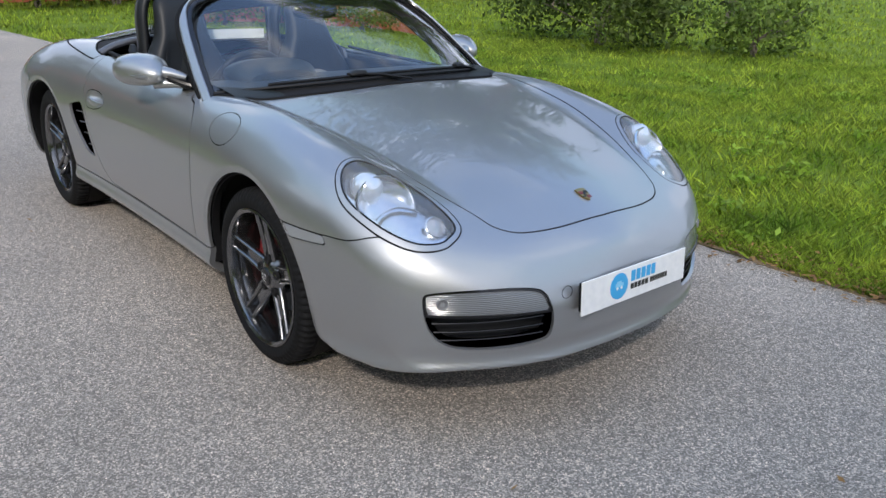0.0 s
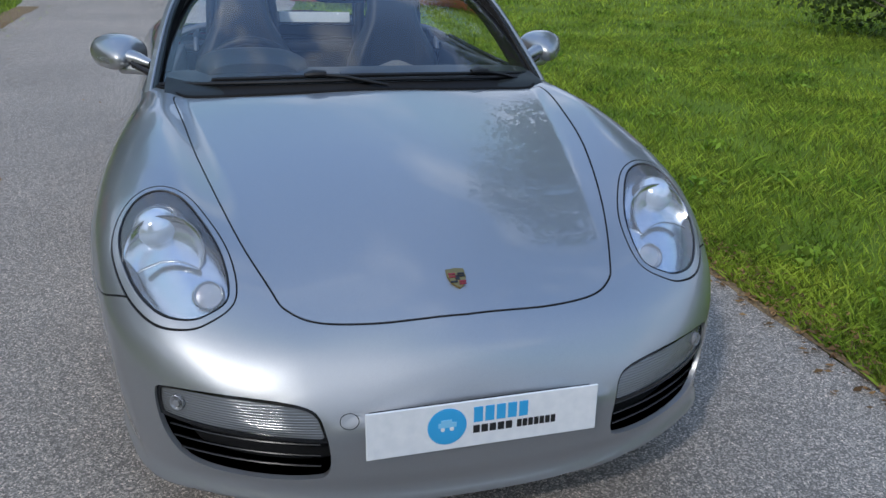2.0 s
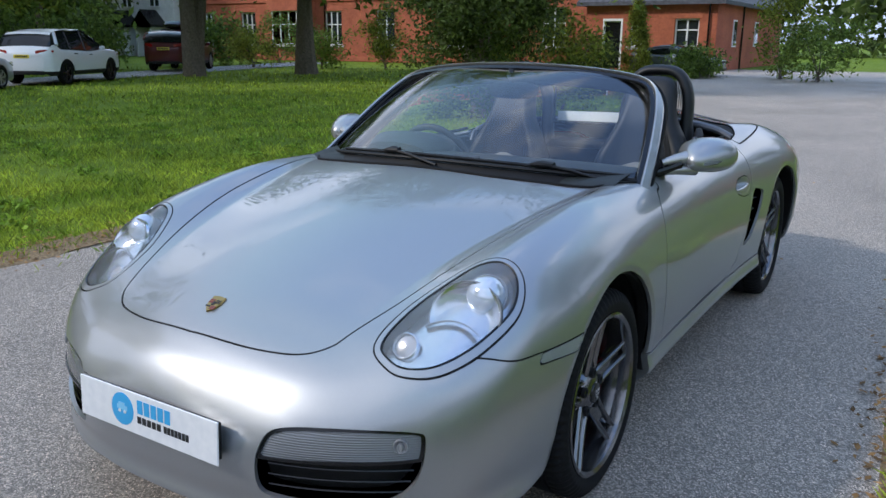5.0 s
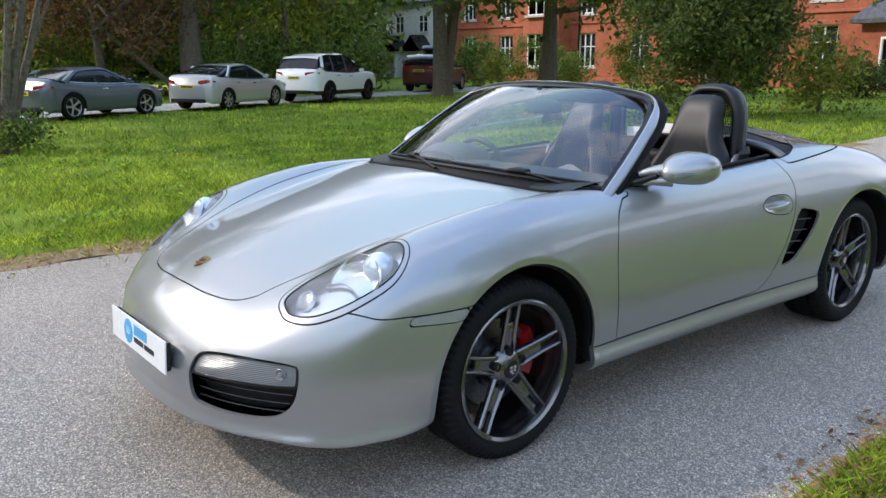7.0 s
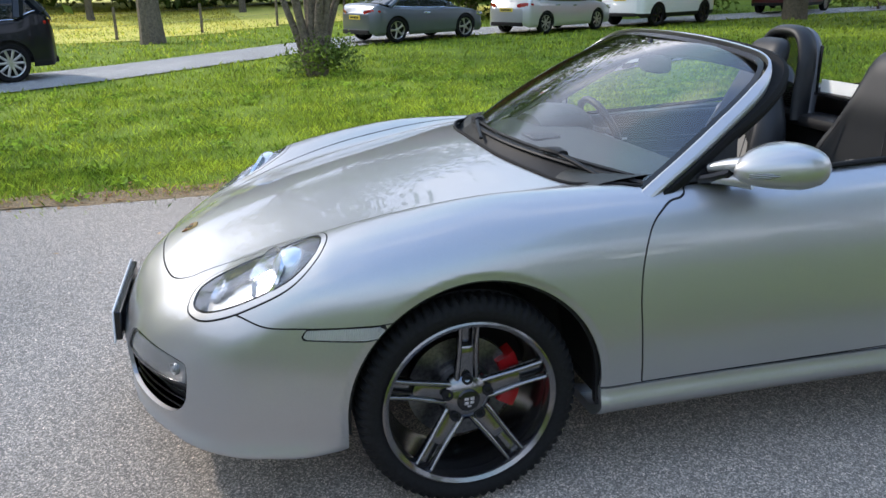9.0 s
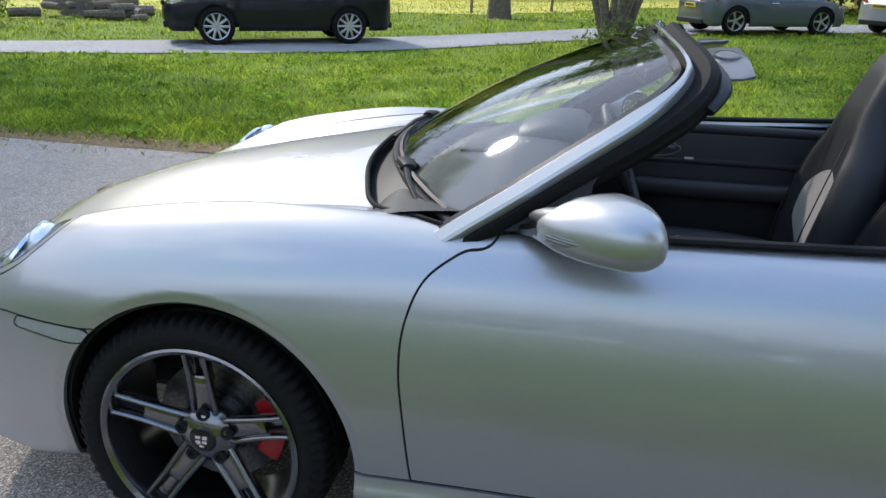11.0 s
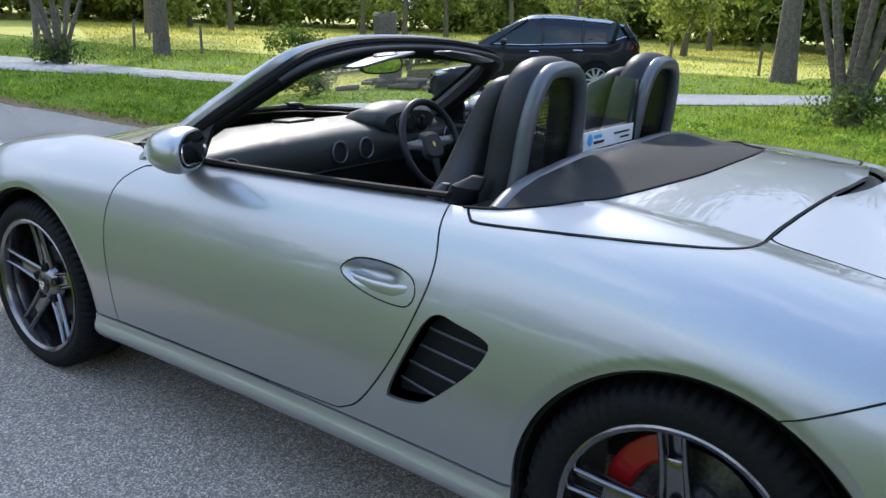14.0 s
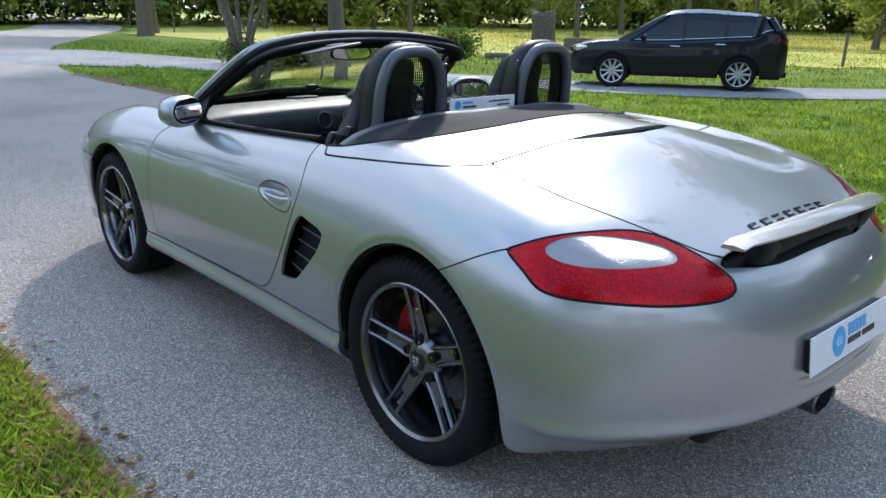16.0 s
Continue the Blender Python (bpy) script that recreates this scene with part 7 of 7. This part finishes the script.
V = [(qx - 16, -14.4 - e, 3.2), (qx + e, -14.4 - e, 3.2), (qx + e, -8.0 + e, 3.2), (qx - 16, -8.0 + e, 3.2), (qx - 16, ym, 7.2), (qx - 3.2, ym, 7.2)]
V += [(x, y, z - .18) for x, y, z in V]
F = [(0, 1, 5, 4), (2, 3, 4, 5), (1, 2, 5), (7, 6, 10, 11), (9, 8, 11, 10), (8, 7, 11), (0, 6, 7, 1), (1, 7, 8, 2), (2, 8, 9, 3)]
mesh_object("roof", V, F, SLATE, wing, "hipped grey slate roof", 20)
for xx in (-38.6, -40.4):
    bm = bmesh.new()
    box(bm, (.75, .9, .10), pose(xx, -9.35, 5.2, -48, 0, 0), .02, 1)
    roof_light = part("roof_light", bm, WHITE_WOOD, wing)
    bm = bmesh.new()
    box(bm, (.58, .72, .02), pose(xx, -9.30, 5.245, -48, 0, 0))
    part("pane", bm, PANE, roof_light)
cottage = thing("white_cottage", "white rendered house with dark timber porches", "house")
bm = bmesh.new()
box(bm, (8, 12, 6), pose(-42, -54, 3), .03, 1)
part("wall", bm, RENDER_W, cottage)
gable_roof(cottage, -46, -38, -60, -48, 6, 3.2, SLATE)
for y in (-50, -53.2, -57):
    sash(cottage, -37.78, (y - .6, y + .6, 3.6, 5.0), 2, False)
    for dy in (-.8, .8):
        bm = bmesh.new()
        box(bm, (1.2, .14, 2.3), pose(-37.3, y + dy, 1.15), .01, 1)
        part("porch_side", bm, WHITE_WOOD, cottage)
    gable_roof(cottage, -38, -36.7, y - 1, y + 1, 2.3, 1.1, GLOSS, .15, "x")
# garden wall
gw = thing("garden_wall", "low red brick garden wall behind shrubs", "wall", kind="structure")
wall_with_holes("wall", -20.6, 1.6, 18, 1.9, [], BRICK, gw, .3)
brick_courses(gw, -20.6, 1.6, 18, .0, 1.85, [])
bm = bmesh.new()
box(bm, (.42, 16.4, .09), pose(-20.75, 9.8, 1.945), .01, 1)
part("coping", bm, STONE, gw)

# fence posts with wires
fence = thing("wire_fence", "old wooden post and wire fence along the meadow", "fence")
spots = [(-8.2 + 2.75 * i, -33.4 + 1.28 * i) for i in range(8)] + [(21.6, -16.3), (24.5, -15.6), (27.4, -18.6), (30, -20.2), (39, -20.0), (48, -20.4), (58, -21.5)]
for i, (x, y) in enumerate(spots):
    placed("post", tube([(x, y, -.6), (x + rng.uniform(-.05, .05), y + rng.uniform(-.05, .05), 1.0 + float(ground_z(x, y)) + rng.uniform(-.08, .08))], [.055, .05], 7), WOOD, fence)
for z in (.45, .85):
    placed("wire", tube([(x, y, float(ground_z(x, y)) + z) for x, y in spots[:8]], .004, 4), STEEL, fence)
gate = thing("field_gate", "weathered wooden five-bar gate at the meadow's edge", "gate", "", (26.9, -13.8, -.3), math.degrees(math.atan2(-2.4, 2.8)))
for x in (-1.9, 1.9):
    placed("gate_post", tube([(x, 0, -.3), (x, 0, 1.0), (x, 0, 1.45)], [.10, .095, .08], 8), WOOD, gate)
for x in (-1.72, 0, 1.72):
    bm = bmesh.new()
    box(bm, (.10, .05, 1.15), pose(x, .03, .72), .008, 1)
    part("stile", bm, WOOD, gate)
for z in (.24, .44, .66, .92, 1.2):
    bm = bmesh.new()
    box(bm, (3.5, .03, .085), pose(0, 0, z), .008, 1)
    part("bar", bm, WOOD, gate)
for s in (1, -1):
    bm = bmesh.new()
    box(bm, (1.95, .03, .08), pose(s * .86, .062, .72, 0, s * 30, 0), .008, 1)
    part("brace", bm, WOOD, gate)
stump = thing("tree_stump", "tall weathered tree stump in the meadow", "stump", "", (16.2, -19.7, -.3))
v, f = lathe([(.62, -.1), (.50, .1), (.42, .45), (.40, 1.0), (.43, 1.55), (.36, 1.66), (.0001, 1.60)], 22, "z")
v = [(x * (1 + .14 * noise.noise((x * 3, y * 3, z))), y * (1 + .14 * noise.noise((x * 3, y * 3, z + 5))), z + .1 * noise.noise((x * 2, y * 2, 2)) * (z > 1.2)) for x, y, z in v]
mesh_object("bole", v, f, BARK, stump)
for i in range(16):
    x, y = 15.2 + rng.uniform(-2.6, 1.6), -18.4 + rng.uniform(-1.0, 1.0)
    a, L, r = rng.uniform(0, 3.1), rng.uniform(.4, 1.1), rng.uniform(.07, .16)
    log = thing("log", "cut grey log lying in the grass", "log", "log pile", (x, y, -.27 + r + (.18 if i % 3 == 0 else 0)))
    v, f = tube([(-L * math.cos(a) / 2, -L * math.sin(a) / 2, 0), (0, 0, .01), (L * math.cos(a) / 2, L * math.sin(a) / 2, 0)], [r, r * .96, r * .9], 9)
    mesh_object("log_body", v, f, WOOD if i % 2 else BARK, log)
crate = thing("wooden_crate", "weathered wooden crate standing in the meadow", "crate", "", (17.2, -23.2, -.27), 35)
for z in (.08, .24, .40, .56):
    bm = bmesh.new()
    for sx in (1, -1):
        box(bm, (1.4, .04, .13), pose(0, sx * .42, z), .006, 1)
        box(bm, (.04, .84, .13), pose(sx * .68, 0, z), .006, 1)
    part("board", bm, WOOD, crate)

# ---- grass blades, leaves on the ground ----
# blades get the same deep dark tone for the trees' shade
BLADE = foliage("grass_blade", (.115, .205, .014), (.41, .49, .05), 1.6)
DEAD = foliage("dead_leaf", (.19, .10, .036), (.46, .27, .10), 3.0)


ROADS = [(np.array(smooth_line(drive, 6)), lambda x: 2.44 + 1.6 * ease((-x - 13) / 9) + .8 * ease((x - 14) / 8)),
         (np.array(smooth_line([(24, -4.2), (17, -7.2), (11, -10.9), (6.5, -13.9), (1.5, -17.4), (-3.5, -20.4), (-9, -22.6), (-15, -24.6), (-23, -27.4), (-34, -31)], 6)), lambda x: 1.47 + 1.7 * ease((x - 12.5) / 8))]


def off_road(x, y):
    """True where a place lies on the grass."""
    ok = np.ones(len(x), bool)
    p = np.stack([x, y], 1)
    for line, half in ROADS:
        best = np.full(len(x), 99.0)
        for s, e in zip(line, line[1:]):
            d = e - s
            t = np.clip(((p - s) @ d) / (d @ d), 0, 1)
            best = np.minimum(best, np.hypot(*(p - s - t[:, None] * d).T))
        ok &= best > half(x)
    return ok


def blades(name, label, rings, mat, centre, sector=None):
    """Upright tapering blades, denser near the car: rings of (inner, outer, count, height, width)."""
    V = []
    for r0, r1, count, h, w in rings:
        r = np.sqrt(rng.uniform(r0 ** 2, r1 ** 2, count)) + rng.normal(0, .12 * r1, count)
        a = rng.uniform(*(sector or (0, 2 * math.pi)), count)
        x, y = centre[0] + r * np.cos(a), centre[1] + r * np.sin(a)
        tuft = np.array([noise.noise((p * .9, q * .9, 4)) for p, q in zip(x, y)])
        keep = (tuft * .9 + rng.uniform(0, 1, count) > .15) & off_road(x, y)
        x, y, tuft = x[keep], y[keep], tuft[keep]
        z = ground_z(x, y) - .022
        a, k = rng.uniform(0, 6.283, len(x)), h * rng.uniform(.45, 1.25, len(x)) * (1 + .5 * tuft)
        lean = rng.normal(0, .45, (2, len(x))) * k
        c, s = np.cos(a) * w / 2, np.sin(a) * w / 2
        V.append(np.stack([np.stack([x - c, y - s, z], 1), np.stack([x + c, y + s, z], 1),
                           np.stack([x + c * .6 + lean[0] * .4, y + s * .6 + lean[1] * .4, z + k * .6], 1), np.stack([x + lean[0], y + lean[1], z + k], 1)], 1).reshape(-1, 3))
    V = np.concatenate(V)
    ob = new(name, fast_mesh(name, V, np.arange(len(V)).reshape(-1, 4), mat, False))
    return tagged(ob, label, "grass", kind="stuff")


blades("grass", "uneven lawn grass with clover and weeds, tree shade mottled into its colour", [(0, 7, 150000, .065, .007), (5, 12, 150000, .065, .011), (10, 20, 120000, .075, .02), (17, 34, 70000, .09, .045)], BLADE, (.3, 0))
blades("meadow_grass", "long pale meadow grass and rushes", [(31, 48, 60000, .07, .03), (44, 72, 50000, .13, .045)], foliage("straw_blade", (.41, .40, .06), (.66, .57, .12), .25), (0, 0), (radians(-88), radians(-30)))
V = []
for x0, x1, y0, y1, count in ((-4, 3.6, 1.61, 2.5, 40000), (-9, 7, -4.3, -3.42, 20000), (-9, -4, 1.55, 2.3, 4000)):
    x = (x0 + x1) / 2 + (x1 - x0) / 2 * np.clip(rng.uniform(-1, 1, count) + rng.normal(0, .12, count), -1.4, 1.4)
    y = y0 + (y1 - y0) * np.minimum(rng.exponential(.33, count), 1.6)
    y += .05 * np.array([noise.noise((p * 1.7, 2, 8)) for p in x])
    k, a = rng.uniform(.02, .065, count), rng.uniform(0, 6.283, count)
    lean = rng.normal(0, .5, (2, count)) * k
    c, s_ = np.cos(a) * .003, np.sin(a) * .003
    z = np.full(count, -.015)
    V.append(np.stack([np.stack([x - c, y - s_, z], 1), np.stack([x + c, y + s_, z], 1), np.stack([x + c * .6 + lean[0] * .4, y + s_ * .6 + lean[1] * .4, z + k * .6], 1), np.stack([x + lean[0], y + lean[1], z + k], 1)], 1).reshape(-1, 3))
V = np.concatenate(V)
tagged(new("edge_grass", fast_mesh("edge_grass", V, np.arange(len(V)).reshape(-1, 4), BLADE, False)), "longer grass leaning over the drive's edges", "grass", kind="stuff")
# longer pale tufts standing above the lawn
TUFT = foliage("pale_tuft_blade", (.15, .25, .020), (.36, .44, .05), 2.5)
V = []
for x0, x1, y0, y1, count in ((-9, 3.5, 1.95, 10, 100000), (-10, 13, -13, -3.7, 40000)):
    x, y = rng.uniform(x0, x1, count), rng.uniform(y0, y1, count)
    patch = np.array([noise.noise((p * .8, q * .8, 11)) + .6 * noise.noise((p * 2.7, q * 2.7, 3)) for p, q in zip(x, y)])
    keep = (patch > .12) & off_road(x, y)
    x, y, patch = x[keep], y[keep], patch[keep]
    k, a = rng.uniform(.035, .075, len(x)) * (.7 + patch), rng.uniform(0, 6.283, len(x))
    lean = rng.normal(0, .55, (2, len(x))) * k
    c, s_ = np.cos(a) * .0013, np.sin(a) * .0013
    z = ground_z(x, y) - .015
    V.append(np.stack([np.stack([x - c, y - s_, z], 1), np.stack([x + c, y + s_, z], 1), np.stack([x + c * .6 + lean[0] * .4, y + s_ * .6 + lean[1] * .4, z + k * .6], 1), np.stack([x + lean[0], y + lean[1], z + k], 1)], 1).reshape(-1, 3))
V = np.concatenate(V)
tagged(new("grass_tufts", fast_mesh("grass_tufts", V, np.arange(len(V)).reshape(-1, 4), TUFT, False)), "pale longer grass tufts standing in the lawn", "grass", kind="stuff")
WEED = foliage("broad_weed", (.15, .26, .02), (.30, .42, .05), 2.0)
spots_ = np.stack([rng.uniform(-9, 16, 700), rng.uniform(-12, 7, 700)], 1)
spots_ = spots_[off_road(spots_[:, 0], spots_[:, 1])]
lv, lf = leaves([(x, y, float(ground_z(x, y)) + .015 + rng.uniform(0, .03)) for x, y in spots_], .07, 26000, .028, .28)
tagged(new("broad_weeds", fast_mesh("broad_weeds", lv, lf, WEED, False)), "low broad-leaved weeds and clover in the lawn", "weeds", kind="stuff")
V, F = [], []
pts = [(rng.uniform(-9, 13), -3.36 + rng.normal(0, .15), .004) for _ in range(5200)] + [(rng.uniform(-9, 4), 1.67 + rng.normal(0, .09), .004) for _ in range(4200)] + [(rng.uniform(-8, 10), rng.uniform(-3.1, 1.5), .003) for _ in range(90)]
for x, y, z in pts:
    a, s = rng.uniform(0, 6.28), rng.uniform(.010, .024)
    c, d = math.cos(a) * s, math.sin(a) * s
    o = len(V)
    z += .012 * (abs(y + .85) > 2.4)
    V += [(x - c, y - d, z), (x + d * .5, y - c * .5, z + rng.uniform(0, .008)), (x + c, y + d, z + rng.uniform(0, .012)), (x - d * .5, y + c * .5, z + rng.uniform(0, .006))]
    F.append((o, o + 1, o + 2, o + 3))
tagged(new("fallen_leaf_litter", fast_mesh("fallen_leaf_litter", V, F, DEAD, False)), "brown fallen leaves along the drive's edges", "leaves", kind="stuff")
